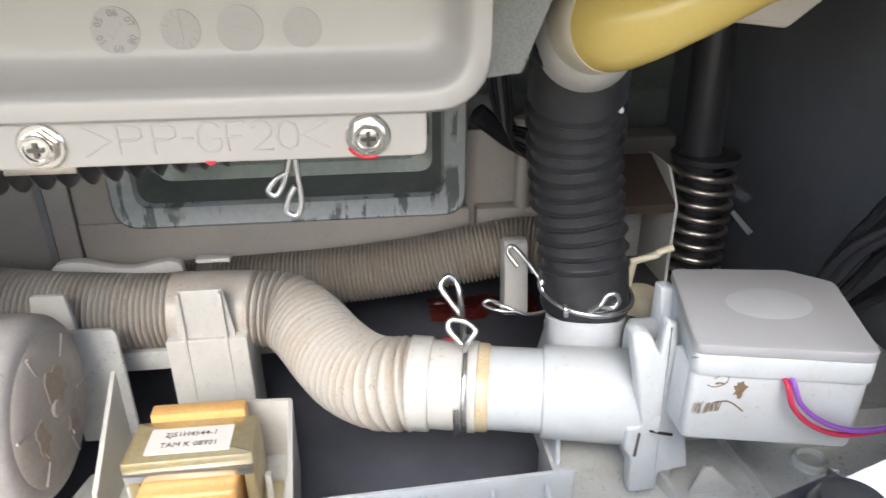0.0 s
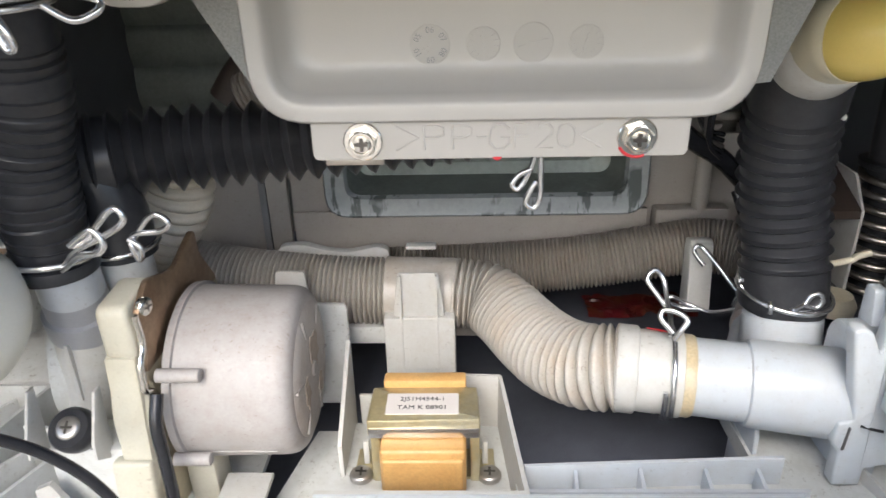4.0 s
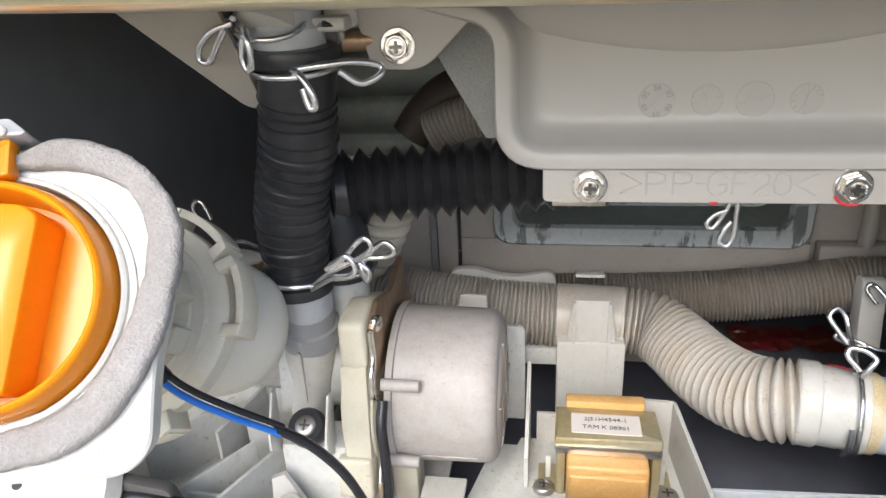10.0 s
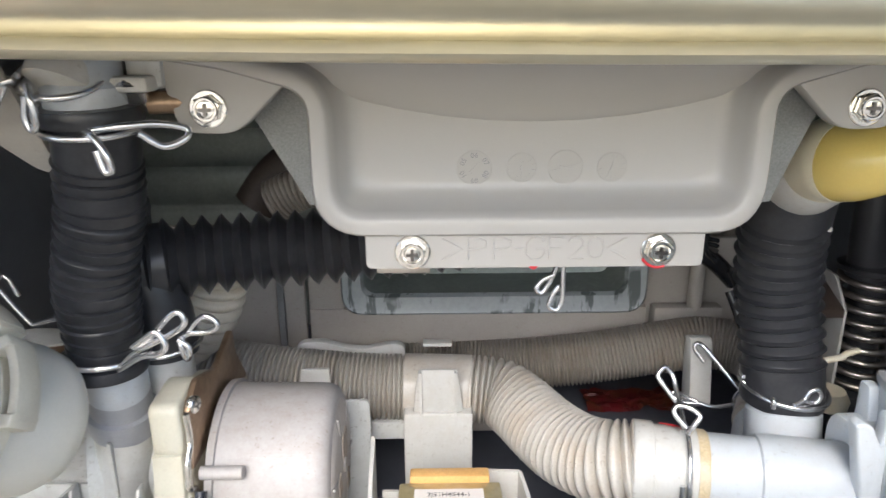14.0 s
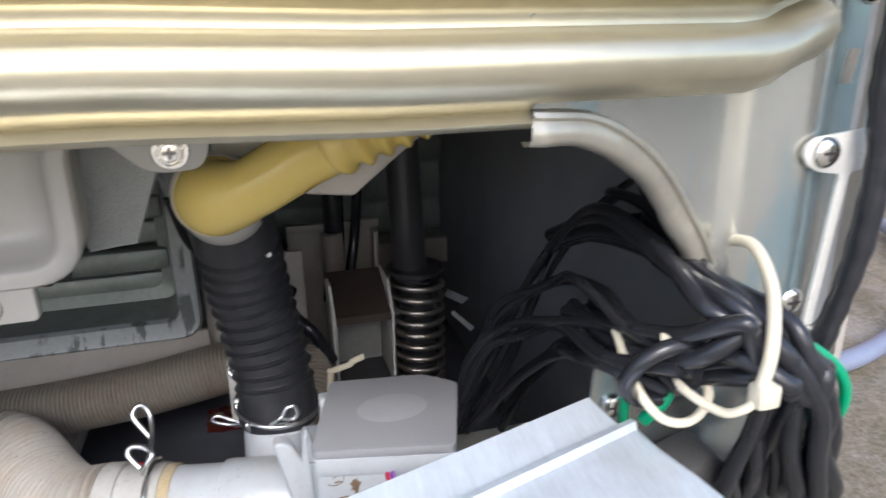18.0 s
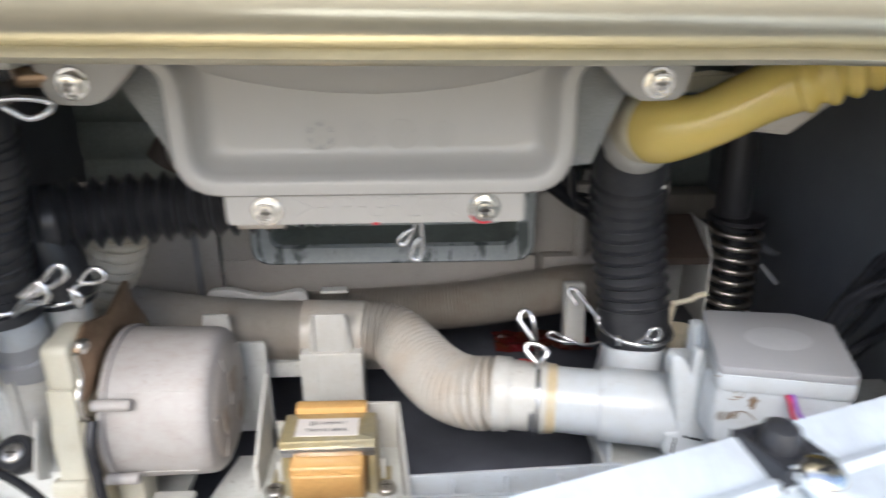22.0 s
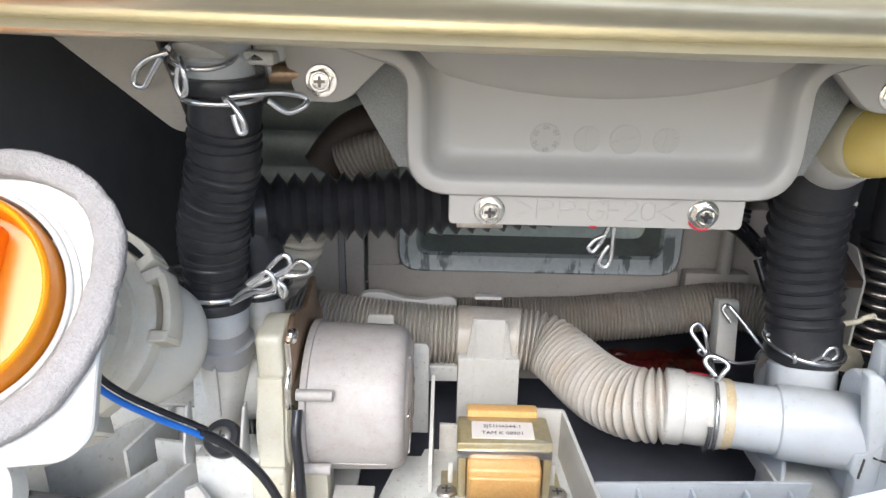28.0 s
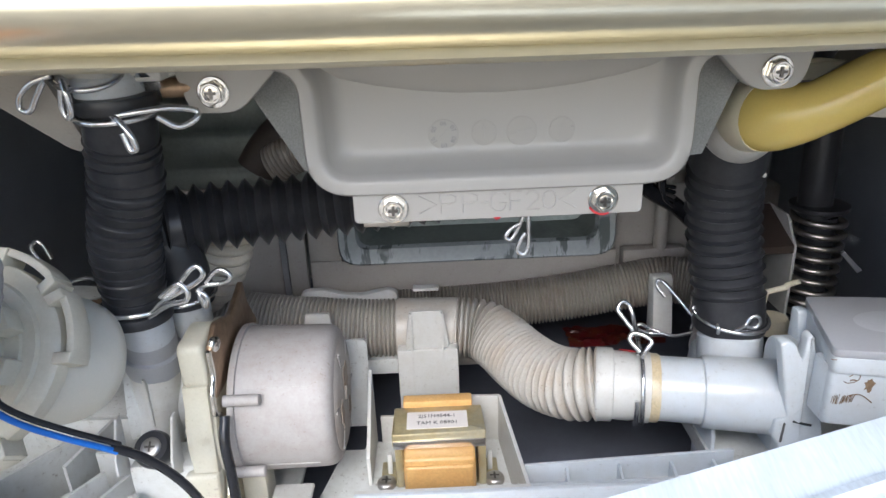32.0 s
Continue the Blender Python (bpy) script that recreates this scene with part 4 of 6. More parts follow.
bm = lathe(B(), [(0.0292, 0.0480), (0.0275, 0.0495), (0.020, 0.0500), (0.008, 0.0503), (0.0035, 0.0503), (0.0030, 0.0512), (0.001, 0.0514)], AX, 48)
part("end_cover", bm, "endcover", pump, "brown-stained end cover")
for ang, ln in ((-2.60, 0.016), (-3.62, 0.014), (-0.2, 0.012)):
    y, z = 0.0305 + 0.0395 * math.cos(ang), 0.1335 - 0.0395 * math.sin(ang)
    part("dowel", lathe(B(), [(0.0027, 0.0), (0.0026, ln), (0.0022, ln + 0.0003)], axis_to((-0.125, y, z), (1, y, z)), 16), "motor", pump)
out = rounded([(-0.012, 0.092), (0.028, 0.086), (0.068, 0.095), (0.070, 0.158), (-0.0075, 0.158), (-0.0075, 0.152), (-0.003, 0.147), (-0.004, 0.12), (-0.012, 0.108)], 0.0035, 4)
part("mounting_plate", prism(B(), out, -0.1285, -0.1265, YZ, 0.0004), "platesteel", pump, "yellow-passivated mounting plate")
lug = rounded([(0.070, 0.157), (0.056, 0.176), (0.055, 0.188), (0.030, 0.181), (0.008, 0.188), (-0.004, 0.180), (-0.002, 0.166), (-0.0075, 0.157)], 0.0035, 4)
part("plate_lug", prism(B(), lug, -0.1287, -0.1263, YZ, 0.0004), "bronze", pump, "rusty brown plate lug")
edge = [(-0.0075, 0.162), (-0.0085, 0.156), (-0.0085, 0.151), (-0.0035, 0.147), (-0.0042, 0.135), (-0.006, 0.118), (-0.010, 0.108)]
part("plate_edge", wire(B(), [(-0.1275, y - 0.0005, z) for y, z in [(-0.0035, 0.180), (-0.003, 0.168)] + edge], 0.0014), "steel", pump, "bright folded plate edge")
pan_screw(pump, (-0.1262, 0.0015, 0.1805), (1, -0.25, 0), 0.0036)
bm = lathe(B(), [(0.030, 0.0), (0.041, 0.001), (0.042, 0.004), (0.042, 0.0115), (0.040, 0.0145), (0.032, 0.0155)], axis_to((-0.1435, 0.032, 0.132), (1, 0.032, 0.132)), 56)
prism(bm, rounded([(-0.006, 0.162), (0.018, 0.162), (0.018, 0.185), (-0.006, 0.1835)], 0.004), -0.1410, -0.1295, YZ, 0.002)
prism(bm, rounded([(-0.016, 0.102), (0.012, 0.094), (0.012, 0.116), (-0.014, 0.122)], 0.003), -0.1450, -0.1295, YZ, 0.0015)
prism(bm, [(-0.012, 0.117), (-0.0035, 0.112), (-0.001, 0.165), (-0.0065, 0.163)], -0.1415, -0.130, YZ, 0.001)
part("pump_casing", bm, "cream", pump, "yellowed cream pump casing", 45)
# outlet neck, gray socket and lower tube
bm = lathe(B(), [(0.0095, 0), (0.0102, 0.02), (0.0118, 0.046), (0.0115, 0.056)], axis_to((-0.1675, 0.0190, 0.112), (-0.1650, 0.0262, 0.170)), 40)
part("outlet_tube", bm, "white", pump, "white outlet tube")
NECK = axis_to((-0.1655, 0.0258, 0.1580), (-0.1606, 0.0150, 0.195))
bm = lathe(B(), [(0.0118, -0.001), (0.0133, -0.0006), (0.0136, 0.001), (0.0139, 0.0095), (0.0137, 0.0108), (0.0128, 0.0112), (0.0121, 0.0116), (0.0119, 0.0200)], NECK, 44)
part("socket", bm, "graypvc", pump, "translucent gray socket")
part("neck_tube", lathe(B(), [(0.0119, 0.0150), (0.0117, 0.030), (0.0112, 0.042)], NECK, 44), "milky", pump, "milky upper tube")
part("black_dot", lathe(B(), [(0.0018, 0), (0.0016, 0.0012)], axis_to((-0.1650, 0.0126, 0.1620), (-0.1650, -1, 0.40)), 12), "rubber", pump)
part("rib", prism(B(), [(-0.0007, 0.142), (0.0007, 0.142), (0.0006, 0.168), (-0.0006, 0.168)], -0.0122, -0.004, Matrix.Translation((-0.1658, 0.0225, -0.010)) @ XZ), "white", pump)
for sx in (-0.0132, 0.0118):
    part("fin", prism(B(), [(-0.006, 0.118), (-0.017, 0.126), (-0.0165, 0.133), (-0.008, 0.150), (-0.004, 0.150)], -0.1600 + sx, -0.1588 + sx, YZ, 0.0003), "white", pump)
GM = axis_to((-0.1566, -0.0110, 0.1350), (-0.1566, -0.85, 1.13))
part("grommet", lathe(B(), [(0.0070, -0.006), (0.0081, -0.003), (0.0084, 0.0), (0.0081, 0.0035), (0.0072, 0.0050), (0.004, 0.0050)], GM, 28), "rubber", pump, "black rubber grommet")
pan_screw(pump, GM @ Vector((0, 0, 0.0042)), GM.to_3x3() @ Vector((0, 0, 1)), 0.0046, "dullsteel")
bm = B()
box(bm, -0.172, -0.142, -0.009, 0.010, 0.084, 0.124, 0.002)
part("foot", bm, "base", pump)
part("motor_stay", prism(B(), rounded([(0.004, 0.083), (0.02, 0.083), (0.02, 0.112), (0.004, 0.108)], 0.004), -0.1262, -0.1145, YZ, 0.001), "cream", pump)
part("connector_tube", lathe(B(), [(0.0205, 0), (0.0205, 0.05)], axis_to((-0.185, 0.030, 0.136), (-0.14, 0.048, 0.133)), 36), "base", pump)

# ---- filter housing with its orange cap ----
FN = Vector((0.2305, -0.7755, 0.5879)).normalized()
FU = Vector((0, 0, 1)).cross(FN).normalized()
FV = FN.cross(FU)
FC = Vector((-0.1891, -0.1057, 0.2448))
FM = Matrix(((FU.x, FV.x, FN.x, FC.x), (FU.y, FV.y, FN.y, FC.y), (FU.z, FV.z, FN.z, FC.z), (0, 0, 0, 1)))
filt = thing("filter_housing", (-0.19, -0.06, 0.15), "white drain filter housing with a gray foam gasket and orange cap", "drain filter")
face = rounded([(0.0385, 0.030), (0.022, 0.0385), (-0.052, 0.0400), (-0.060, 0.030), (-0.058, -0.032), (-0.040, -0.0405), (0.0290, -0.0448), (0.0358, -0.0395), (0.0372, -0.018), (0.0430, 0.004)], [0.012, 0.010, 0.006, 0.01, 0.01, 0.008, 0.007, 0.008, 0.02, 0.012], 7)
bore = [Vector((u, v)).normalized() * 0.0325 for u, v in face]
bm = B()
loop_strip(bm, [[FM @ Vector((*p, w)) for p in loop] for loop, w in ((bore, -0.010), (bore, -0.0003), ([p * 1.01 for p in bore], 0.0), ([Vector(p) * 0.985 for p in face], 0.0), (face, -0.0007), (face, -0.0028), ([Vector(p) * 0.97 for p in face], -0.0029), ([Vector(p) * 0.97 for p in face], -0.010))])
plate = part("face_plate", bm, "white", filt, "white face plate")
# solid gray disc: the hole's shade is put into its colour
part("hole_disc", lathe(B(), [(0.0017, -0.0004), (0.0017, 0.0002), (0.0010, 0.0002)], FM @ Matrix.Translation((0.0223, -0.0388, 0)), 16), "graypvc", plate)
# foam ring with a ragged outline, open at its upper left
gin = rounded([(0.0074, 0.0332), (0.0235, 0.0312), (0.0340, 0.0242), (0.0376, 0.0123), (0.0358, 0.0012), (0.0320, -0.0092), (0.0252, -0.0215), (0.0160, -0.0290), (0.0015, -0.0320), (-0.0300, -0.0325), (-0.0450, -0.0200), (-0.0470, 0.0150), (-0.0440, 0.0240)], 0.008, 5)
gout = rounded([(0.0074, 0.0362), (0.0128, 0.0398), (0.0225, 0.0390), (0.0318, 0.0348), (0.0398, 0.0270), (0.0445, 0.0170), (0.0449, 0.0080), (0.0402, -0.0115), (0.0345, -0.0225), (0.0268, -0.0325), (0.0168, -0.0382), (0.0020, -0.0402), (-0.0380, -0.0400), (-0.0530, -0.0260), (-0.0550, 0.0150), (-0.0500, 0.0270)], 0.006, 5)


def along(outline, n):
    pts, _ = resample([Vector((u, v, 0)) for u, v in outline], 1e-5 + sum((Vector(outline[i]) - Vector(outline[i + 1])).length for i in range(len(outline) - 1)) / n)
    return [p for p, _ in pts]


NG = 220
gi, go = along(gin, NG), along(gout, NG)
bm = B()
rows = []
for i in range(min(len(gi), len(go))):
    p, q = go[i], gi[i]
    d = (p - q).normalized()
    fuzz = 0.00045 * noise.noise(p * 1500) + 0.0004 * noise.noise(p * 150) + 0.0004
    fuzz2 = 0.0003 * noise.noise(q * 1300) + 0.0004 * noise.noise(q * 180)
    top = 0.0042 + 0.0005 * noise.noise(p * 160)
    row = []
    for k in range(9):
        t = k / 8
        w = top - 0.0012 * abs(2 * t - 1) ** 6 + 0.00022 * noise.noise((p * (1 - t) + q * t) * 2200)
        r = p * (1 - t) + q * t + d * (fuzz * (1 - t) + fuzz2 * t)
        row.append(Vector((r.x, r.y, w)))
    row = [Vector((row[0].x, row[0].y, 0.0002))] + row + [Vector((row[-1].x, row[-1].y, 0.0002))]
    rows.append([bm.verts.new(FM @ v) for v in row])
for r0, r1 in zip(rows, rows[1:]):
    for k in range(len(r0) - 1):
        bm.faces.new((r0[k], r0[k + 1], r1[k + 1], r1[k]))
for r0 in (rows[0], rows[-1]):
    bm.faces.new(r0)
bmesh.ops.recalc_face_normals(bm, faces=bm.faces[:])
part("gasket", bm, "foam", filt, "gray foam gasket with worn edge", 70)
part("collar", lathe(B(), [(0.0338, -0.001), (0.0336, 0.0008), (0.0328, 0.0012), (0.0320, 0.0010), (0.0317, 0.0020), (0.0311, 0.0024), (0.0303, 0.0022), (0.0300, 0.0), (0.0300, -0.012)], FM, 72, False), "white", filt, "white threaded collar")
# deep dished cap with a broad grip across it
bm = lathe(B(), [(0.0292, -0.004), (0.0296, 0.0004), (0.0293, 0.0022), (0.0284, 0.0080), (0.0280, 0.0092), (0.0273, 0.0097), (0.0266, 0.0093), (0.0262, 0.0080), (0.0250, -0.0100), (0.0243, -0.0122), (0.0225, -0.0130)], FM, 80)
cap = part("cap", bm, "orange", filt, "glossy orange screw cap", 50)
bm = B()
tops = rounded([(-0.0128, -0.0190), (-0.0090, -0.0226), (0.0066, -0.0236), (0.0136, 0.0184), (0.0100, 0.0216), (-0.0060, 0.0236)], [0.003, 0.004, 0.002, 0.003, 0.004, 0.004], 5)
foot = [(u * 1.12 + 0.0004, v * 1.0) for u, v in tops]
loop_strip(bm, [[FM @ Vector((u, v, -0.0128)) for u, v in foot], [FM @ Vector((u * 0.25 + a * 0.75, v * 0.25 + b2 * 0.75, 0.0030)) for (u, v), (a, b2) in zip(foot, tops)], [FM @ Vector((u, v, 0.0072)) for u, v in tops], [FM @ Vector((u * 0.985, v * 0.99, 0.0083)) for u, v in tops], [FM @ Vector((u * 0.96, v * 0.975, 0.0086)) for u, v in tops], [FM @ Vector((u * 0.4, v * 0.5, 0.0089)) for u, v in tops]])
bm.faces.new([v for v in bm.verts][-len(tops):])
bmesh.ops.recalc_face_normals(bm, faces=bm.faces[:])
part("grip", bm, "orange", cap, "raised orange grip bar", 50)
part("latch", prism(B(), rounded([(-0.0068, 0.0290), (0.0060, 0.0296), (0.0063, 0.0392), (-0.0042, 0.0386)], 0.001), 0.0016, 0.0072, FM, 0.0010), "orange", cap, "orange latch tab")
part("pin", lathe(B(), [(0.0014, 0.0), (0.0014, 0.0075), (0.0009, 0.0080)], FM @ Matrix.Translation((0.0040, 0.0412, 0)), 14), "white", filt)
strip = part("label_strip", prism(B(), [(-0.046, 0.0325), (-0.0085, 0.0345), (-0.0050, 0.0388), (-0.046, 0.0385)], 0.0001, 0.0008, FM), "alloy", filt, "silvery strip")
for u0 in (-0.0105, -0.0180, -0.0255):
    part("slot", prism(B(), rounded([(u0 - 0.0062, 0.0340), (u0 - 0.0004, 0.0343), (u0 - 0.0002, 0.0380), (u0 - 0.0060, 0.0378)], 0.0005), 0.0008, 0.0010, FM), "white", strip)
part("top_flange", prism(B(), rounded([(-0.058, 0.0405), (0.0086, 0.0400), (0.0098, 0.0408), (0.0056, 0.0448), (-0.058, 0.0455)], 0.0008), -0.0028, 0.0068, FM, 0.0006), "graypvc", filt, "gray upper flange")
# round body behind the plate
RC, RD = Vector((-0.1956, -0.0485, 0.2066)), Vector((0.085, 0.781, -0.618)).normalized()
RB = axis_to(RC, RC + RD)
bm = lathe(B(), [(0.0180, -0.028), (0.0185, -0.0066), (0.0235, -0.0060), (0.0240, -0.0052), (0.0285, -0.0048), (0.0292, -0.0030), (0.0340, -0.0020), (0.0352, -0.0008), (0.0355, 0.002), (0.0353, 0.0055), (0.0340, 0.0068), (0.0316, 0.0072)], RB, 72)
ring = part("locking_ring", bm, "ivory", filt, "ivory locking ring with handle lugs")
for i, target in enumerate(((0.92, 0.0, 0.30), (0.30, -0.2, 0.9), (0.2, 0.1, -0.9))):
    lug_at = RB.to_3x3().inverted() @ Vector(target)
    RL = RB @ Matrix.Rotation(math.atan2(lug_at.y, lug_at.x) - math.pi / 2, 4, "Z")
    bm = B()
    arcs = [[(r * math.sin(0.30 * k / 4), r * math.cos(0.30 * k / 4)) for k in range(-4, 5)] for r in (0.0385, 0.0415)]
    prism(bm, arcs[0] + arcs[1][::-1], -0.003, 0.0075, RL, 0.0006)
    for sgn in (-1, 1):
        post = [(sgn * 0.0086, 0.0335), (sgn * 0.0126, 0.0320), (sgn * 0.0140, 0.0385), (sgn * 0.0104, 0.0402)]
        prism(bm, post if sgn < 0 else post[::-1], -0.004, 0.0080, RL, 0.0006)
    part("lug", bm, "ivory", ring)
    part("rim_block", prism(B(), rounded([(-0.0045, 0.0195), (0.0045, 0.0195), (0.0045, 0.0250), (-0.0045, 0.0250)], 0.0006), -0.0135, -0.005, RL @ Matrix.Rotation(0.55, 4, "Z"), 0.0006), "ivory", ring)
RX = Vector((0.34, 0.80, -0.48)).normalized()
RB2 = axis_to(RC + RD * 0.006, RC + RD * 0.006 + RX)
bm = lathe(B(), [(0.0272, 0.000), (0.0270, 0.028), (0.0262, 0.038), (0.0240, 0.045), (0.0195, 0.0495), (0.0120, 0.0520), (0.002, 0.0526)], RB2, 60)
part("bowl", bm, "bowl", filt, "rounded white filter bowl")

# ---- transformer ----
trafo = thing("transformer", (-0.030, 0.028, 0.083), "small transformer with a gold-passivated steel frame and amber winding", "transformer")
part("frame_top", prism(B(), rounded([(-0.053, 0.0165), (-0.0055, 0.0175), (-0.0065, 0.040), (-0.0525, 0.040)], 0.0012), 0.108, 0.1165, None, 0.0012), "steelgold", trafo, "gold-passivated steel frame")
part("frame_lip", box(B(), -0.0525, -0.006, 0.0158, 0.0172, 0.1078, 0.1125, 0.0005), "zinc", trafo)
for x in (-0.0520, -0.0098):
    part("frame_leg", box(B(), x, x + 0.004, 0.017, 0.040, 0.083, 0.112, 0.0008), "steelgold", trafo)
part("winding", box(B(), -0.0475, -0.0115, 0.0085, 0.047, 0.0835, 0.1072, 0.002, 3), "coil", trafo, "amber tape-wrapped winding")
part("bobbin_edge", box(B(), -0.0478, -0.0112, 0.0395, 0.0465, 0.106, 0.1198, 0.001), "coil", trafo)
part("winding_cap", box(B(), -0.0465, -0.0125, 0.0068, 0.010, 0.0835, 0.1035, 0.0014, 3), "coil", trafo)
part("foot", box(B(), -0.0605, 0.001, 0.018, 0.036, 0.0832, 0.0848, 0.0005), "steelgold", trafo)
lab = part("label", prism(B(), rounded([(-0.0455, 0.0205), (-0.0145, 0.0205), (-0.0145, 0.0345), (-0.0455, 0.0345)], 0.0006), 0.1165, 0.1168), "paper", trafo, "white paper label with printed numbers")
letters("print", "2J51H4544-1", 0.0037, 0.00005, Matrix.Translation((-0.0300, 0.0305, 0.1169)), "ink", lab, "black printed part number")
letters("print", "TAM K 08901", 0.0037, 0.00005, Matrix.Translation((-0.0300, 0.0248, 0.1169)), "ink", lab, "black printed lot number")
for x in (-0.0575, -0.0015):
    pan_screw(trafo, (x, 0.019, 0.0848), (0, 0, 1), 0.0050, "dullsteel")
part("terminal_post", box(B(), -0.0570, -0.0545, 0.026, 0.029, 0.0845, 0.097, 0.0004), "white", trafo)
part("terminal_post", box(B(), -0.0045, -0.002, 0.026, 0.029, 0.0845, 0.097, 0.0004), "white", trafo)

# ---- hoses ----
dh = thing("drain_hose", (-0.05, 0.1, 0.1), "aged white corrugated drain hose in an S-bend", "drain hose")
part("ribbed_tube", corrugated(B(), [(-0.215, 0.125, 0.150), (-0.165, 0.116, 0.138), (-0.12, 0.112, 0.1315), (-0.075, 0.111, 0.1275), (-0.053, 0.111, 0.1265)], 0.0181, 0.0026, 0.0026, "round", segs=40, per=8), "hosedusty", dh)
part("plain_sleeve", tube(B(), spline([(-0.053, 0.111, 0.1267), (-0.03, 0.111, 0.1260), (-0.016, 0.1100, 0.1258)], 8), 0.0181, 40), "hose", dh, "plain hose sleeve")
part("ribbed_tube", corrugated(B(), [(-0.018, 0.1102, 0.1258), (-0.001, 0.107, 0.1243), (0.010, 0.097, 0.1207), (0.021, 0.080, 0.1168), (0.031, 0.065, 0.1160), (0.042, 0.0535, 0.1178), (0.050, 0.0485, 0.1202), (0.0585, 0.0460, 0.1218)], 0.0198, 0.0048, 0.0036, "round", segs=44, per=12, spread=0.10, taper=lambda u: 0.93 + 0.07 * min(1, u * 1.6)), "hose", dh)
cuff = thing("hose_cuff", (0.07, 0.035, 0.10), "white rubber hose cuff with a red ink mark", "hose cuff")
VA = axis_to((0.0555, 0.0462, 0.122), (0.1555, 0.0236, 0.122))
part("sleeve", lathe(B(), [(0.0172, -0.001), (0.0190, 0.0), (0.0195, 0.0012), (0.0195, 0.0078), (0.0190, 0.0086), (0.0181, 0.0089), (0.0182, 0.0175), (0.0178, 0.0185), (0.0178, 0.0225), (0.0186, 0.0230), (0.0186, 0.0272), (0.0172, 0.0276)], VA, 56), "white", cuff)
for i, (x, a) in enumerate(((0.012, 0.0), (0.014, 0.25))):
    part("ink_mark", tube(B(), [VA @ Vector((0.0187 * math.sin(q), -0.0187 * math.cos(q), x + 0.003 * k)) for k, q in enumerate((2.6, 2.75, 2.9))], 0.0003, 6), "red", cuff)
part("glue_ring", lathe(B(), [(0.0172, 0.0272), (0.0180, 0.0275), (0.0180, 0.0312), (0.0173, 0.0322)], VA, 48), "stain", cuff, "amber glue line")

rr_h = thing("rear_hose", (0.05, 0.14, 0.1), "brown-stained corrugated hose behind the drain hose", "hose")
part("ribbed_tube", corrugated(B(), [(-0.10, 0.158, 0.112), (-0.03, 0.158, 0.114), (0.02, 0.156, 0.117), (0.06, 0.153, 0.122), (0.095, 0.150, 0.129), (0.125, 0.146, 0.1345), (0.147, 0.134, 0.1345), (0.154, 0.116, 0.127), (0.149, 0.100, 0.119)], 0.0159, 0.0026, 0.0024, "round", segs=36, per=6), "hoseold", rr_h)
part("end_sleeve", tube(B(), spline([(0.150, 0.102, 0.1195), (0.146, 0.095, 0.116), (0.141, 0.087, 0.113)], 6), 0.0192, 36), "hose", rr_h, "pale end sleeve")

bh = thing("bellows_hose", (-0.05, 0.06, 0.2), "black rubber bellows hose with sharp folds", "hose")
part("end_cuff", tube(B(), spline([(-0.172, 0.034, 0.2225), (-0.162, 0.040, 0.2225), (-0.148, 0.046, 0.2225)], 6), 0.0165, 32), "rubber", bh)
part("folds", corrugated(B(), [(-0.165, 0.038, 0.224), (-0.13, 0.052, 0.2235), (-0.09, 0.060, 0.2238), (-0.04, 0.064, 0.2265), (0.01, 0.068, 0.231), (0.05, 0.071, 0.240)], 0.0175, 0.0058, 0.0077, "sharp", 36, 4), "rubber", bh)

lh = thing("black_hose", (-0.15, 0, 0.197), "black rubber hose with rounded folds between the pump and tub", "hose", "upright black hoses")
part("body", corrugated(B(), [(-0.1449, -0.0011, 0.2885), (-0.1460, 0.0, 0.2790), (-0.1480, 0.0023, 0.2690), (-0.1497, 0.0042, 0.2585), (-0.1530, 0.0062, 0.2473), (-0.1570, 0.0081, 0.2351), (-0.1595, 0.0100, 0.2224), (-0.1608, 0.0120, 0.2090), (-0.1620, 0.0135, 0.1978), (-0.1625, 0.0141, 0.1900)], 0.0150, 0.0017, 0.0049, "fold", 52, 12, (0.0155, 0.0125), taper=lambda u: 0.965 + 0.035 * math.sin(u * 3.1) - 0.05 * max(0, u - 0.8) / 0.2, wobble=0.0003), "rubber", lh)
part("end_bead", lathe(B(), [(0.0135, -0.0030), (0.0160, -0.0026), (0.0168, 0.0), (0.0160, 0.0026), (0.012, 0.0030)], axis_to((-0.1450, -0.003, 0.2888), (-0.1455, -0.05, 1)), 40), "rubber", lh)
part("end_bead", lathe(B(), [(0.0130, -0.0028), (0.0148, -0.0024), (0.0154, 0.0), (0.0148, 0.0024), (0.012, 0.0028)], axis_to((-0.1624, 0.0140, 0.1915), (-0.15, 0.0, 1)), 40), "rubber", lh)

rh = thing("black_hose", (0.125, 0.06, 0.147), "black rubber hose with thin raised rings above the white valve", "hose", "upright black hoses")
part("body", corrugated(B(), [(0.1225, 0.064, 0.254), (0.1240, 0.071, 0.235), (0.1265, 0.0765, 0.212), (0.1300, 0.078, 0.190), (0.1335, 0.076, 0.168), (0.1348, 0.073, 0.152), (0.1350, 0.0705, 0.142)], 0.0200, 0.0021, 0.0073, "ring", 48, 10, (0.022, 0.0165)), "rubber", rh)
part("end_bead", lathe(B(), [(0.017, -0.003), (0.0205, -0.0025), (0.0212, 0.0), (0.0205, 0.003), (0.016, 0.0035)], axis_to((0.1222, 0.063, 0.2545), (0.119, 0.048, 0.30)), 44), "rubber", rh)
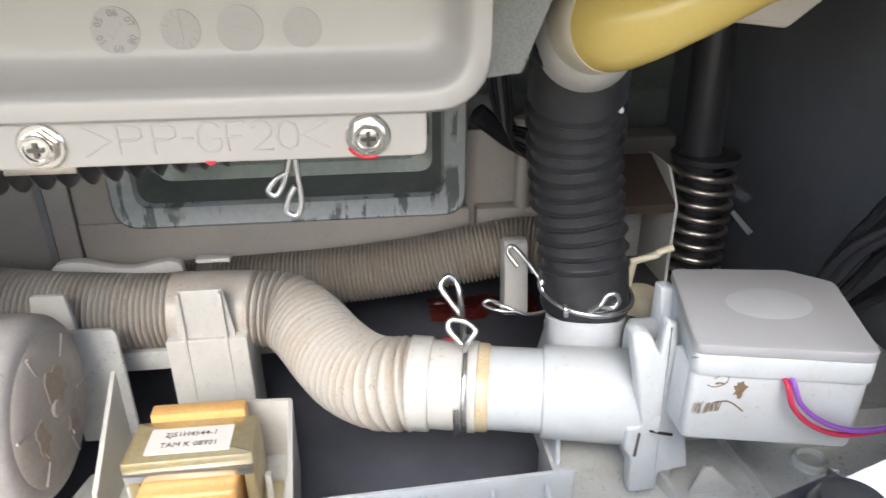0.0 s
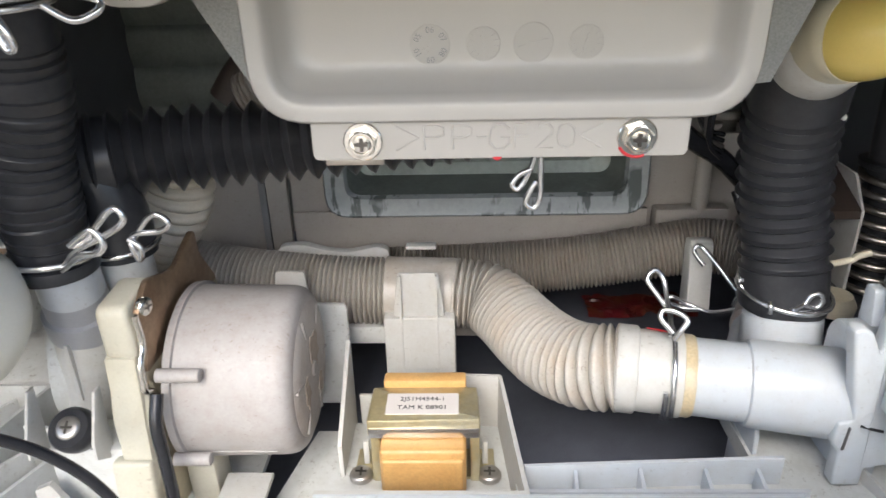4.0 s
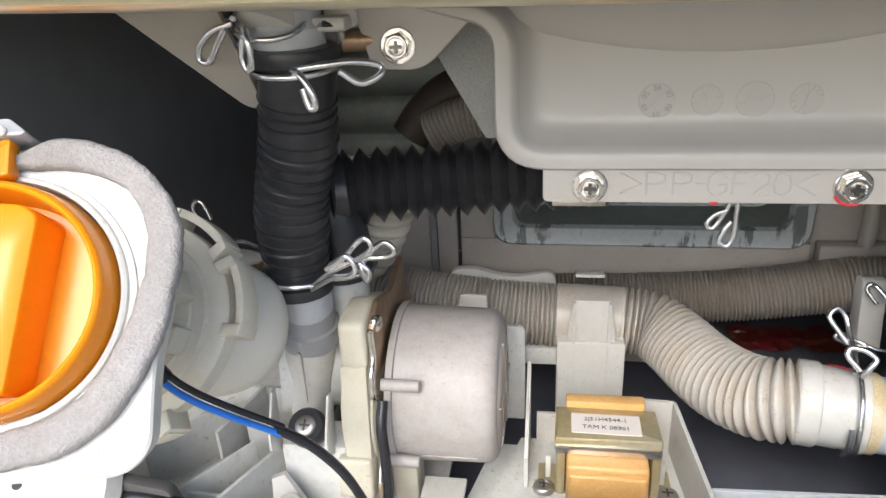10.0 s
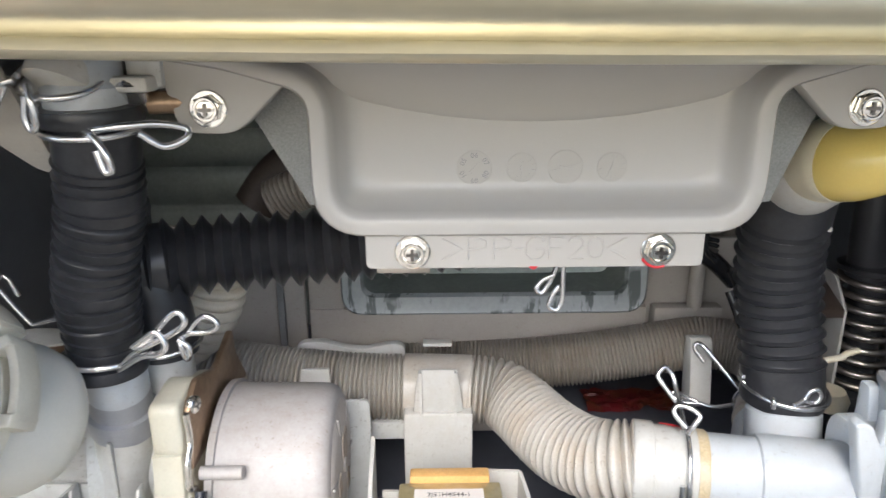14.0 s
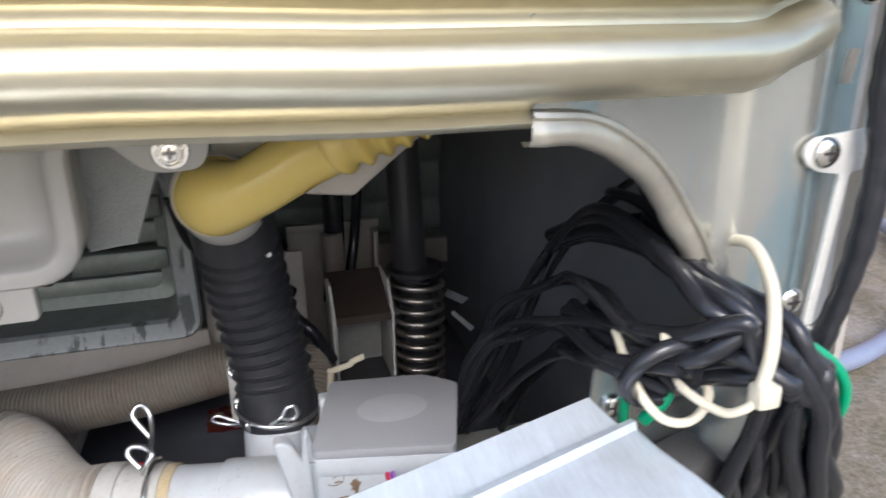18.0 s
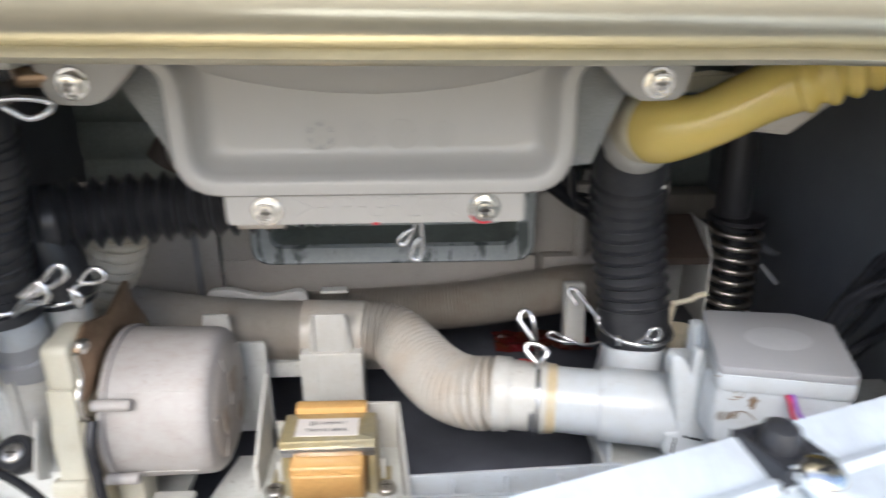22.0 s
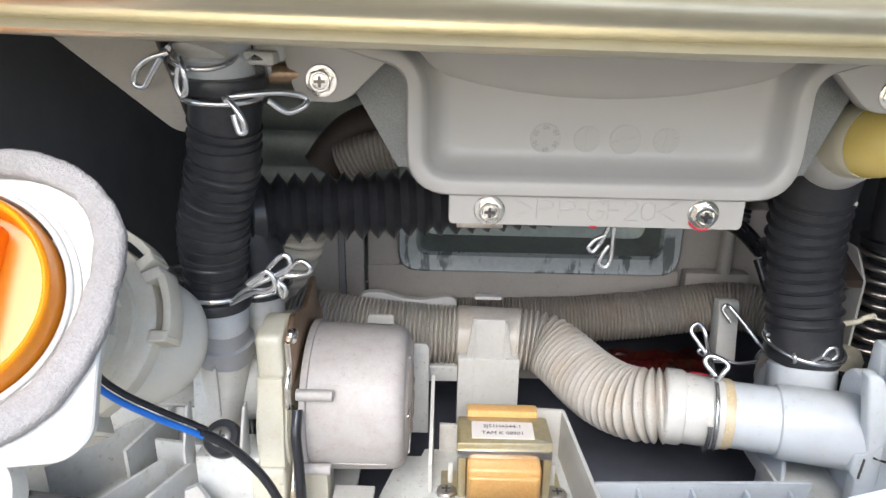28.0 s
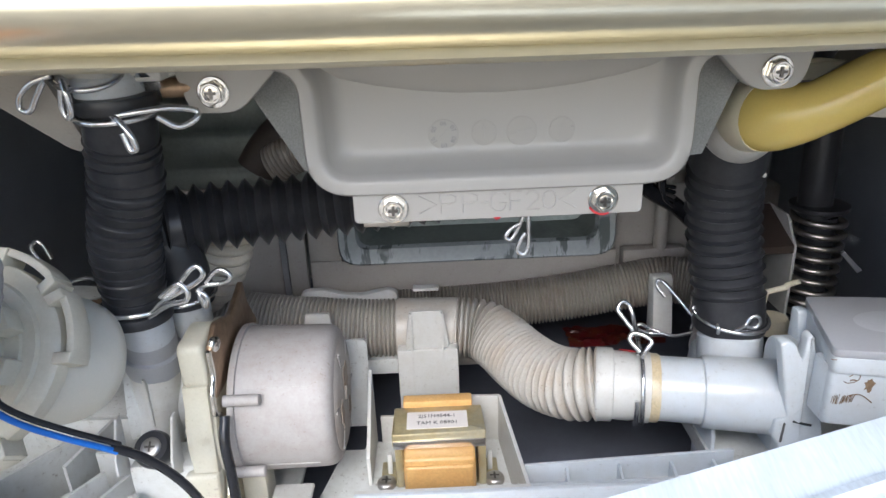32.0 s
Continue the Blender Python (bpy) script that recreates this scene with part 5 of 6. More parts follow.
part("end_bead", lathe(B(), [(0.017, -0.003), (0.0192, -0.0025), (0.0198, 0.0), (0.019, 0.003), (0.016, 0.0035)], axis_to((0.135, 0.0705, 0.1425), (0.135, 0.075, 1)), 44), "rubber", rh)
part("paint_dot", lathe(B(), [(0.0012, 0), (0.0012, 0.0008)], axis_to((0.1375, 0.0590, 0.2300), (0.5, -1, 0.2335)), 10), "white", rh, "white paint dot")

sh = thing("black_elbow", (-0.145, 0.03, 0.18), "short black rubber elbow behind the pump hose", "hose")
part("body", tube(B(), spline([(-0.163, 0.040, 0.228), (-0.155, 0.040, 0.215), (-0.1505, 0.040, 0.20), (-0.1500, 0.040, 0.184)], 8), 0.0132, 32), "rubber", sh)
part("nipple", lathe(B(), [(0.0105, 0), (0.0105, 0.03)], axis_to((-0.150, 0.040, 0.155), (-0.150, 0.040, 1)), 28), "base", sh, "white nipple")

solo("vertical_hose", corrugated(B(), [(-0.139, 0.088, 0.222), (-0.142, 0.088, 0.204), (-0.148, 0.089, 0.186), (-0.159, 0.091, 0.171), (-0.180, 0.095, 0.159)], 0.0168, 0.0030, 0.0056, segs=32, per=8), "hosecream", "old cream corrugated hose bending down behind the elbow", "hose")
solo("brown_connector", tube(B(), spline([(-0.146, 0.184, 0.212), (-0.136, 0.186, 0.226), (-0.122, 0.186, 0.238), (-0.100, 0.186, 0.246)], 8), 0.0135, 20), "darkbrown", "brown rusty pipe connector under the tub", "pipe")
solo("gray_connector", corrugated(B(), [(-0.128, 0.152, 0.222), (-0.110, 0.152, 0.230), (-0.085, 0.152, 0.234)], 0.0125, 0.0012, 0.0028, segs=24), "hoseold", "small cream corrugated connector under the tub", "hose")

rb = thing("rear_branch", (-0.195, 0.09, 0.15), "white pipe branch with a wire clamp near the dark side wall", "pipe")
RBM = axis_to((-0.2190, 0.0520, 0.1420), (-0.2115, 0.0600, 0.1900))
part("pipe", lathe(B(), [(0.0140, 0), (0.0140, 0.034), (0.0128, 0.0355), (0.0128, 0.0420), (0.0100, 0.0424)], RBM, 36), "base", rb)
part("stain_ring", lathe(B(), [(0.0130, 0.0360), (0.0134, 0.0375), (0.0134, 0.0400), (0.0130, 0.0410)], RBM, 36), "bronze", rb, "rust-brown stained ring")

# ---- white valve at the right ----
valve = thing("drain_valve", (0.14, 0.03, 0.084), "milky white drain valve body with a motor box", "valve")
bm = lathe(B(), [(0.0168, 0.026), (0.0170, 0.053), (0.0184, 0.0535), (0.0188, 0.055), (0.0192, 0.096), (0.0185, 0.097)], VA, 56)
part("tube", bm, "milky", valve)
bm = lathe(B(), [(0.0175, 0.0), (0.0172, 0.022), (0.0158, 0.0235), (0.0158, 0.036)], axis_to((0.1335, 0.060, 0.115), (0.135, 0.0705, 0.150)), 44)
part("neck", bm, "milky", valve)
part("branch", lathe(B(), [(0.019, 0), (0.0185, 0.02), (0.0165, 0.0215), (0.0165, 0.034)], axis_to((0.132, 0.068, 0.106), (0.144, 0.092, 0.116)), 40), "milky", valve)
# clip flange
out = rounded([(0.0125, 0.088), (0.042, 0.086), (0.047, 0.100), (0.047, 0.143), (0.042, 0.150), (0.016, 0.1515), (0.0125, 0.146)], 0.004)
part("flange", prism(B(), out, 0.1440, 0.1575, YZ, 0.0016), "milky", valve)
face = [(0.1307, 0.1640), (0.1340, 0.1652), (0.1380, 0.1630), (0.1424, 0.1540), (0.1430, 0.1665), (0.1452, 0.1680), (0.1524, 0.1416), (0.1574, 0.1166), (0.1605, 0.1010), (0.1490, 0.0990), (0.1490, 0.0900), (0.1375, 0.0900), (0.1370, 0.1075), (0.1335, 0.1120), (0.1338, 0.1221), (0.1390, 0.1235), (0.1352, 0.1420)]
part("clip", prism(B(), rounded(face, 0.0016, 4), 0.0072, 0.0145, XZ, 0.0014, 3), "milky", valve, "white clip flange")
# dark solid strip painted on for the shade in the clip's slot
part("slot_patch", prism(B(), rounded([(0.1372, 0.1090), (0.1384, 0.1090), (0.1390, 0.1200), (0.1380, 0.1205)], 0.0004), 0.0069, 0.0080, XZ), "rubbergray", valve)
part("tongue", prism(B(), rounded([(0.030, 0.140), (0.043, 0.138), (0.043, 0.1655), (0.036, 0.1655)], 0.002), 0.1530, 0.1585, YZ, 0.0010), "milky", valve)
part("tongue", prism(B(), rounded([(0.008, 0.135), (0.022, 0.135), (0.022, 0.1605), (0.017, 0.1615)], 0.002), 0.1500, 0.1522, YZ, 0.0006), "milky", valve)
part("pen_mark", wire(B(), [(0.1423, 0.0070, 0.1211), (0.1470, 0.0070, 0.1194), (0.1515, 0.0070, 0.1182)], 0.0006, 6), "ink", valve, "black pen mark")
for x in (0.1135, 0.1465):
    part("bracket_leg", prism(B(), rounded([(0.026, 0.062), (0.052, 0.062), (0.052, 0.108), (0.034, 0.108), (0.028, 0.098)], 0.003), x, x + 0.0024, YZ, 0.0006), "milky", valve)
part("bracket", box(B(), 0.1155, 0.1468, 0.046, 0.048, 0.062, 0.110, 0.0008), "milky", valve)
part("bracket_floor", box(B(), 0.1155, 0.1468, 0.022, 0.046, 0.078, 0.081, 0.0008), "milky", valve)
part("side_arm", prism(B(), rounded([(0.116, 0.108), (0.130, 0.104), (0.134, 0.1465), (0.124, 0.1475)], 0.004), 0.109, 0.1215, YZ, 0.001), "white", valve)
# motor box with a lid
lid = rounded([(0.1445, -0.010), (0.2005, -0.0225), (0.2155, 0.0245), (0.2025, 0.0365), (0.1588, 0.0425)], [0.004, 0.004, 0.003, 0.003, 0.003], 5)
body = [(x * 0.985 + 0.0027, y * 0.96) for x, y in lid]
part("motor_box", prism(B(), body, 0.1312, 0.1662, None, 0.002), "milky", valve, "milky plastic motor box")
part("lid", prism(B(), lid, 0.1664, 0.1705, None, 0.0007), "lid", valve, "milky plastic lid with a faint disc")
bm = lathe(B(), [(0.0150, 0.1704), (0.0142, 0.17058), (0.006, 0.17065)], Matrix.Translation((0.182, 0.012, 0)) @ Matrix.Diagonal((1.05, 0.75, 1, 1)), 40)
part("lid_disc", bm, "liddisc", valve, "pale disc under the lid")
bm = B()
rg = random.Random(9)


def on_box(x, z):
    return Vector((x, -0.0102 - 0.214 * (x - 0.1468), z))


def stroke(pts, r=0.00018, shake=0.0003):
    tube(bm, spline([on_box(x + rg.uniform(-shake, shake), z + rg.uniform(-shake, shake)) for x, z in pts], 4), r, 5)


stroke([(0.1440, 0.1655), (0.1475, 0.1650), (0.1510, 0.1652), (0.1546, 0.1648)])
stroke([(0.1618, 0.1630), (0.1625, 0.1642), (0.1654, 0.1644)])
stroke([(0.1505, 0.1548), (0.1530, 0.1542), (0.1560, 0.1552), (0.1566, 0.1580), (0.1545, 0.1586), (0.1528, 0.1574)])
stroke([(0.1530, 0.1552), (0.1545, 0.1560), (0.1560, 0.1556)], 0.0003)
for k in range(6):
    x = 0.1474 + 0.0005 * k
    stroke([(x, 0.1430), (x + 0.0003, 0.1465 + 0.0006 * (k % 3))], 0.00013)
for k in range(9):
    x = 0.1508 + 0.00055 * k
    stroke([(x, 0.1430 + 0.0002 * k), (x + 0.0007, 0.1474 + 0.0001 * k)], 0.00017)
stroke([(0.1540, 0.1478), (0.1572, 0.1486), (0.1600, 0.1476), (0.1636, 0.1446)], 0.00026)
stroke([(0.1722, 0.1620), (0.1760, 0.1628), (0.1795, 0.1625), (0.1805, 0.1600)], 0.00016)
blot = [on_box(0.1611 + 0.0023 * q * math.cos(a), 0.1535 + 0.0034 * q * math.sin(a)) + Vector((0, 0.0001, 0)) for a, q in [(0.35 * k, rg.uniform(0.6, 1.15)) for k in range(18)]]
bm.faces.new([bm.verts.new(p) for p in blot])
part("grime", bm, "grime", valve, "brown grime marks")
bm = B()
box(bm, 0.1462, 0.1535, -0.0085, 0.006, 0.1310, 0.160, 0.001)
part("box_flange", bm, "milky", valve)
band = [(x * 0.992 + 0.0014, y * 0.985 - 0.0006) for x, y in lid]
part("upper_band", prism(B(), band, 0.1585, 0.1666, None, 0.0008), "milky", valve, "milky band below the lid")
w1 = thing("valve_wires", (0.19, -0.02, 0.13), "red and purple wires leaving the valve motor", "wire")
part("wire", wire(B(), [(0.1745, -0.010, 0.160), (0.1735, -0.0185, 0.158), (0.1755, -0.021, 0.151), (0.182, -0.0225, 0.1445), (0.192, -0.023, 0.140), (0.205, -0.022, 0.1385), (0.225, -0.022, 0.1415), (0.25, -0.02, 0.14)], 0.0009), "redwire", w1, "red insulated wire")
part("wire", wire(B(), [(0.1765, -0.010, 0.160), (0.1755, -0.0185, 0.1585), (0.178, -0.021, 0.152), (0.185, -0.0225, 0.146), (0.195, -0.023, 0.1415), (0.207, -0.0225, 0.140), (0.225, -0.0225, 0.1425), (0.25, -0.021, 0.141)], 0.00095), "purple", w1, "purple insulated wire")

# ---- yellow hose from the tub ----
yh = thing("amber_hose", (0.13, 0.02, 0.25), "amber translucent drain elbow with soft bellows", "hose")
el = spline([(0.1205, 0.048, 0.2605), (0.1192, 0.034, 0.2655), (0.1222, 0.0215, 0.2668), (0.1335, 0.0130, 0.2715), (0.1530, 0.0080, 0.2828), (0.1640, 0.0030, 0.2885)], 10)
el_r = [0.0162 - 0.0048 * max(0.0, min(1.0, (i - 14) / 16)) for i in range(51)]
part("elbow", tube(B(), el[14:], el_r[14:], 40), "yellow", yh)
part("pale_sleeve", tube(B(), el[:17], [r + 0.0003 for r in el_r[:17]], 40), "yellowpale", yh, "pale yellowish sleeve")
part("bellows", corrugated(B(), [(0.1625, 0.0040, 0.2876), (0.1700, 0.0, 0.2912), (0.190, -0.004, 0.3000), (0.2091, -0.008, 0.3080), (0.240, -0.012, 0.3215)], 0.0130, 0.0026, 0.0074, "sine", 44, 12), "yellow", yh)
part("collar", lathe(B(), [(0.0160, -0.004), (0.0178, 0.0), (0.0178, 0.016), (0.0170, 0.0185)], axis_to((0.1212, 0.058, 0.2545), (0.1195, 0.036, 0.2675)), 40), "white", yh, "whitish collar")
solo("white_trim_box", prism(B(), rounded([(0.1665, 0.330), (0.1650, 0.2900), (0.1530, 0.2660), (0.1718, 0.2638), (0.1902, 0.2785), (0.2440, 0.3190), (0.244, 0.330)], [0.002, 0.002, 0.002, 0.0012, 0.002, 0.002, 0.002]), 0.0185, 0.060, XZ, 0.0012), "backcream", "beige plastic box behind the amber hose", "plastic box")

ear = thing("mount_ear", (0.1585, 0.036, 0.297), "gray rounded mounting ear with a dark patch for its square hole", "mounting ear")
part("plate", prism(B(), rounded([(0.1490, 0.335), (0.1495, 0.3000), (0.1530, 0.2960), (0.1585, 0.2945), (0.1640, 0.2965), (0.1668, 0.3010), (0.1672, 0.335)], 0.003, 4), 0.0350, 0.0380, XZ, 0.0008), "tub", ear)
# no hole is cut: a raised black patch gives its dark inside
part("hole_patch", prism(B(), rounded([(0.1528, 0.2990), (0.1612, 0.2998), (0.1612, 0.3040), (0.1524, 0.3012)], 0.0006), 0.0342, 0.0352, XZ, 0.0002), "rubber", ear, "black patch standing for the square hole")
part("beige_web", prism(B(), rounded([(0.1190, 0.2795), (0.1425, 0.2790), (0.1560, 0.2870), (0.1435, 0.2885), (0.1200, 0.2855)], 0.001), 0.0360, 0.0380, XZ, 0.0004), "cream", ear, "beige web below the ear")

# ---- suspension strut ----
st = thing("suspension_strut", (0.232, 0.16, 0.084), "black suspension strut with a bare steel coil spring", "shock absorber")
SX, SY = 0.2325, 0.162
part("rod_tube", lathe(B(), [(0.0108, 0.168), (0.0108, 0.36)], Matrix.Translation((SX, SY, 0)) @ Matrix.Rotation(radians(-2), 4, "Y"), 36), "blackpaint", st)
part("spring_seat", lathe(B(), [(0.0175, 0.1745), (0.0185, 0.1755), (0.0185, 0.178), (0.012, 0.179)], Matrix.Translation((SX - 0.003, SY, 0)), 36), "blackpaint", st)
hel = [Vector((SX - 0.002 + 0.0162 * math.cos(a), SY + 0.0162 * math.sin(a), 0.1735 - 0.0082 * a / (2 * math.pi))) for a in [2 * math.pi * i / 26 for i in range(26 * 9)]]
part("spring", tube(B(), hel, 0.0021, 10), "spring", st, "coil spring of bare steel")
# black core, thicker than the slender rod, stands for the spring's dark inside
part("spring_core", lathe(B(), [(0.0115, 0.08), (0.0115, 0.17)], Matrix.Translation((SX - 0.002, SY, 0)), 20), "blackpaint", st)
part("lower_cup", lathe(B(), [(0.019, 0.080), (0.019, 0.09), (0.014, 0.092)], Matrix.Translation((SX - 0.002, SY, 0)), 32), "blackpaint", st)
br = thing("strut_bracket", (0.19, 0.16, 0.084), "white-edged folded bracket beside the suspension strut", "bracket")
part("fold", prism(B(), rounded([(0.140, 0.10), (0.180, 0.10), (0.18, 0.17), (0.160, 0.172), (0.142, 0.152)], 0.002), 0.1725, 0.1745, YZ, 0.0005), "white", br)
bm = B()
prism(bm, rounded([(0.150, 0.10), (0.195, 0.10), (0.195, 0.17), (0.165, 0.17), (0.15, 0.152)], 0.002), 0.2105, 0.2125, YZ, 0.0005)
part("fold", bm, "white", br)
# floor and back are coloured dark for the bracket's unlit inside
part("floor", box(B(), 0.172, 0.213, 0.14, 0.195, 0.10, 0.102), "rubber", br)
part("back", box(B(), 0.175, 0.21, 0.19, 0.192, 0.10, 0.165), "tubside", br)
part("web", prism(B(), [(0.150, 0.148), (0.190, 0.166), (0.190, 0.170), (0.150, 0.153)], 0.1745, 0.2105, YZ), "darkbrown", br, "brown inner web")
hook = thing("ivory_clip", (0.168, 0.085, 0.13), "ivory cable clip behind the valve box", "clip")
part("arm", wire(B(), [(0.1622, 0.092, 0.1280), (0.1626, 0.0905, 0.1340), (0.1640, 0.090, 0.1490), (0.1645, 0.090, 0.1500), (0.1740, 0.090, 0.1522), (0.1752, 0.090, 0.1528), (0.1762, 0.090, 0.1540), (0.1825, 0.090, 0.1561)], 0.0017), "tie", hook)
part("pad", lathe(B(), [(0.010, 0.0), (0.0105, 0.004), (0.008, 0.009), (0.004, 0.010)], Matrix.Translation((0.168, 0.086, 0.127)), 24), "tie", hook)
solo("bent_tab", prism(B(), [(0.250, 0.152), (0.264, 0.1435), (0.269, 0.147), (0.254, 0.1555)], 0.17, 0.172, XZ), "zinc", "bright bent tab on the dark side liner", "bracket")
solo("bent_tab", prism(B(), [(0.256, 0.137), (0.270, 0.122), (0.273, 0.124), (0.258, 0.139)], 0.17, 0.172, XZ), "alloy", "pale bent tab on the dark side liner", "bracket")
cl = thing("rear_cables", (0.17, 0.25, 0.1), "black cables hanging in front of the back sheet", "cable")
for pts, r in (([(0.19, 0.27, 0.30), (0.192, 0.27, 0.22), (0.19, 0.265, 0.16), (0.186, 0.26, 0.12)], 0.008), ([(0.206, 0.27, 0.30), (0.211, 0.27, 0.22), (0.207, 0.27, 0.17), (0.20, 0.26, 0.14)], 0.004), ([(0.10, 0.16, 0.205), (0.118, 0.165, 0.19), (0.134, 0.165, 0.18), (0.15, 0.17, 0.165)], 0.0055), ([(0.135, 0.14, 0.17), (0.142, 0.13, 0.15), (0.15, 0.125, 0.14), (0.165, 0.12, 0.128)], 0.003), ([(0.14, 0.15, 0.18), (0.15, 0.145, 0.16), (0.16, 0.14, 0.15), (0.17, 0.14, 0.13)], 0.004)):
    part("cable", wire(B(), pts, r, 12), "cable", cl)
part("sleeve", wire(B(), [(0.188, 0.262, 0.175), (0.1885, 0.262, 0.16), (0.188, 0.262, 0.145)], 0.0085, 14), "hoseold", cl, "ivory sleeve")
rw = thing("tub_wires", (0.1, 0.12, 0.2), "thin colored wires beside the tub sump", "wire")
for i, mt in enumerate(("cable", "cable", "rubbergray", "cable", "cable")):
    part("wire", wire(B(), [(0.093 + 0.002 * i, 0.10, 0.25), (0.098 + 0.002 * i, 0.11, 0.225), (0.106 + 0.001 * i, 0.12, 0.21 - 0.002 * i), (0.118, 0.125, 0.205 - 0.003 * i)], 0.0012, 6), mt, rw)
bm = B()
bmesh.ops.create_grid(bm, x_segments=22, y_segments=12, size=1.0)
for v in bm.verts:
    n1, n2 = noise.noise(Vector((v.co.x * 2.3, v.co.y * 2.1, 0.3))), noise.noise(Vector((v.co.x * 5.1, v.co.y * 4.3, 2.7)))
    v.co = Vector((0.122 + 0.040 * v.co.x + 0.004 * n2, 0.252 + 0.017 * v.co.y * (1 + 0.5 * n1), 0.0335 + 0.006 * abs(n1) + 0.003 * abs(n2)))
solo("crumpled_wrapper", bm, "rag", "crumpled red printed wrapper on the added dark floor sheet", "litter", smooth=20)

# ---- wire clamps ----
wire_clamp((0.0752, 0.0418, 0.122), (1, -0.226, 0), 0.0200, "spring-wire clamp on the white hose cuff", [
    [(0.0752, 0.039, 0.1422), (0.0768, 0.045, 0.1455), (0.0775, 0.056, 0.151), (0.0768, 0.062, 0.1575), (0.0730, 0.0635, 0.1615), (0.0695, 0.0615, 0.158), (0.0735, 0.058, 0.1520), (0.0770, 0.0555, 0.1475)],
    [(0.0755, 0.034, 0.1440), (0.0775, 0.0335, 0.1490), (0.0800, 0.0350, 0.1525), (0.0770, 0.0380, 0.1545), (0.0715, 0.0395, 0.1550), (0.0700, 0.0380, 0.1520), (0.0745, 0.0345, 0.1470)]])
wire_clamp((0.1348, 0.0705, 0.1462), (0.12, -0.08, 1), 0.0202, "spring-wire clamp round the ringed black hose", [
    [(0.1300, 0.0505, 0.1478), (0.1357, 0.0530, 0.1493), (0.1386, 0.0535, 0.1535), (0.1422, 0.0535, 0.1538), (0.1437, 0.0535, 0.1503), (0.1413, 0.0535, 0.1472), (0.1360, 0.0530, 0.1485)],
    [(0.1198, 0.0512, 0.1515), (0.1199, 0.0495, 0.1500), (0.1202, 0.0500, 0.1470)]])
wire_clamp((0.146, 0.095, 0.116), (0.45, 0.75, 0.35), 0.0202, "spring-wire clamp on the rear hose end", [
    [(0.131, 0.098, 0.126), (0.127, 0.105, 0.1305), (0.121, 0.113, 0.138), (0.115, 0.120, 0.1445), (0.1115, 0.1213, 0.1460), (0.1105, 0.1205, 0.1425), (0.1150, 0.1170, 0.1365)],
    [(0.130, 0.100, 0.120), (0.120, 0.110, 0.1120), (0.110, 0.116, 0.1135), (0.101, 0.1180, 0.1172), (0.0985, 0.1175, 0.1145), (0.107, 0.116, 0.1115), (0.115, 0.113, 0.1125)]])
wire_clamp((-0.1451, -0.003, 0.2830), (0.05, -0.1, 1), 0.0150, "spring-wire clamp at the top of the black hose", [
    [(-0.1405, -0.0172, 0.2850), (-0.1310, -0.0165, 0.2862), (-0.1210, -0.0120, 0.2865), (-0.1135, -0.0080, 0.2845), (-0.1135, -0.0090, 0.2815), (-0.1195, -0.0120, 0.2795), (-0.1255, -0.0150, 0.2840)],
    [(-0.1405, -0.0172, 0.2850), (-0.1372, -0.0195, 0.2835), (-0.1338, -0.0205, 0.2785), (-0.1330, -0.0200, 0.2738), (-0.1352, -0.0200, 0.2733), (-0.1368, -0.0200, 0.2795)]])
wire_clamp((-0.1620, 0.0136, 0.1950), (0.05, 0.05, 1), 0.0156, "spring-wire clamp at the foot of the black hose", [
    [(-0.1515, 0.0015, 0.1965), (-0.1420, -0.003, 0.2050), (-0.1300, -0.002, 0.2108), (-0.1245, -0.002, 0.2150), (-0.1255, -0.002, 0.2190), (-0.1292, -0.002, 0.2181), (-0.1371, -0.003, 0.2098), (-0.1420, -0.005, 0.2070)],
    [(-0.1515, 0.0010, 0.1955), (-0.1400, -0.006, 0.2040), (-0.1318, -0.008, 0.2063), (-0.1296, -0.008, 0.2098), (-0.1320, -0.008, 0.2142), (-0.1354, -0.008, 0.2130), (-0.1415, -0.007, 0.2085)]])
wire_clamp((-0.150, 0.040, 0.1865), (0, 0, 1), 0.0140, "spring-wire clamp on the short black elbow", [
    [(-0.1395, 0.0305, 0.1885), (-0.1365, 0.024, 0.1984), (-0.1257, 0.024, 0.2000), (-0.1219, 0.024, 0.2030), (-0.1248, 0.024, 0.2064), (-0.1294, 0.024, 0.2052), (-0.1372, 0.024, 0.1960)],
    [(-0.1395, 0.0305, 0.1875), (-0.1369, 0.022, 0.1964), (-0.1352, 0.022, 0.1895), (-0.1338, 0.022, 0.1905), (-0.1336, 0.022, 0.1945), (-0.1375, 0.022, 0.1978)]])
wire_clamp((-0.197, 0.089, 0.170), (0.25, 0.15, 0.95), 0.0178, "spring-wire clamp on the white branch by the side wall", [
    [(-0.2080, 0.082, 0.1735), (-0.2145, 0.086, 0.1765), (-0.2240, 0.089, 0.1782), (-0.2356, 0.090, 0.1757), (-0.2391, 0.090, 0.1775), (-0.2502, 0.090, 0.1950), (-0.2478, 0.090, 0.2006), (-0.2440, 0.090, 0.1992), (-0.2408, 0.090, 0.1905)]])
HB = Vector((0.0045, 0.0130, -0.0070))
hang = thing("wire_clip", (0.012, 0.03, 0.2), "bright wire clip hanging under the tub lip", "hose clamp")
part("eye", wire(B(), [Vector(p) + HB for p in ((0.0135, 0.028, 0.232), (0.0138, 0.029, 0.222), (0.0140, 0.030, 0.2120), (0.0120, 0.030, 0.2070), (0.0085, 0.030, 0.2090), (0.0100, 0.030, 0.2140), (0.0125, 0.030, 0.2180))], 0.0011), "zinc", hang)
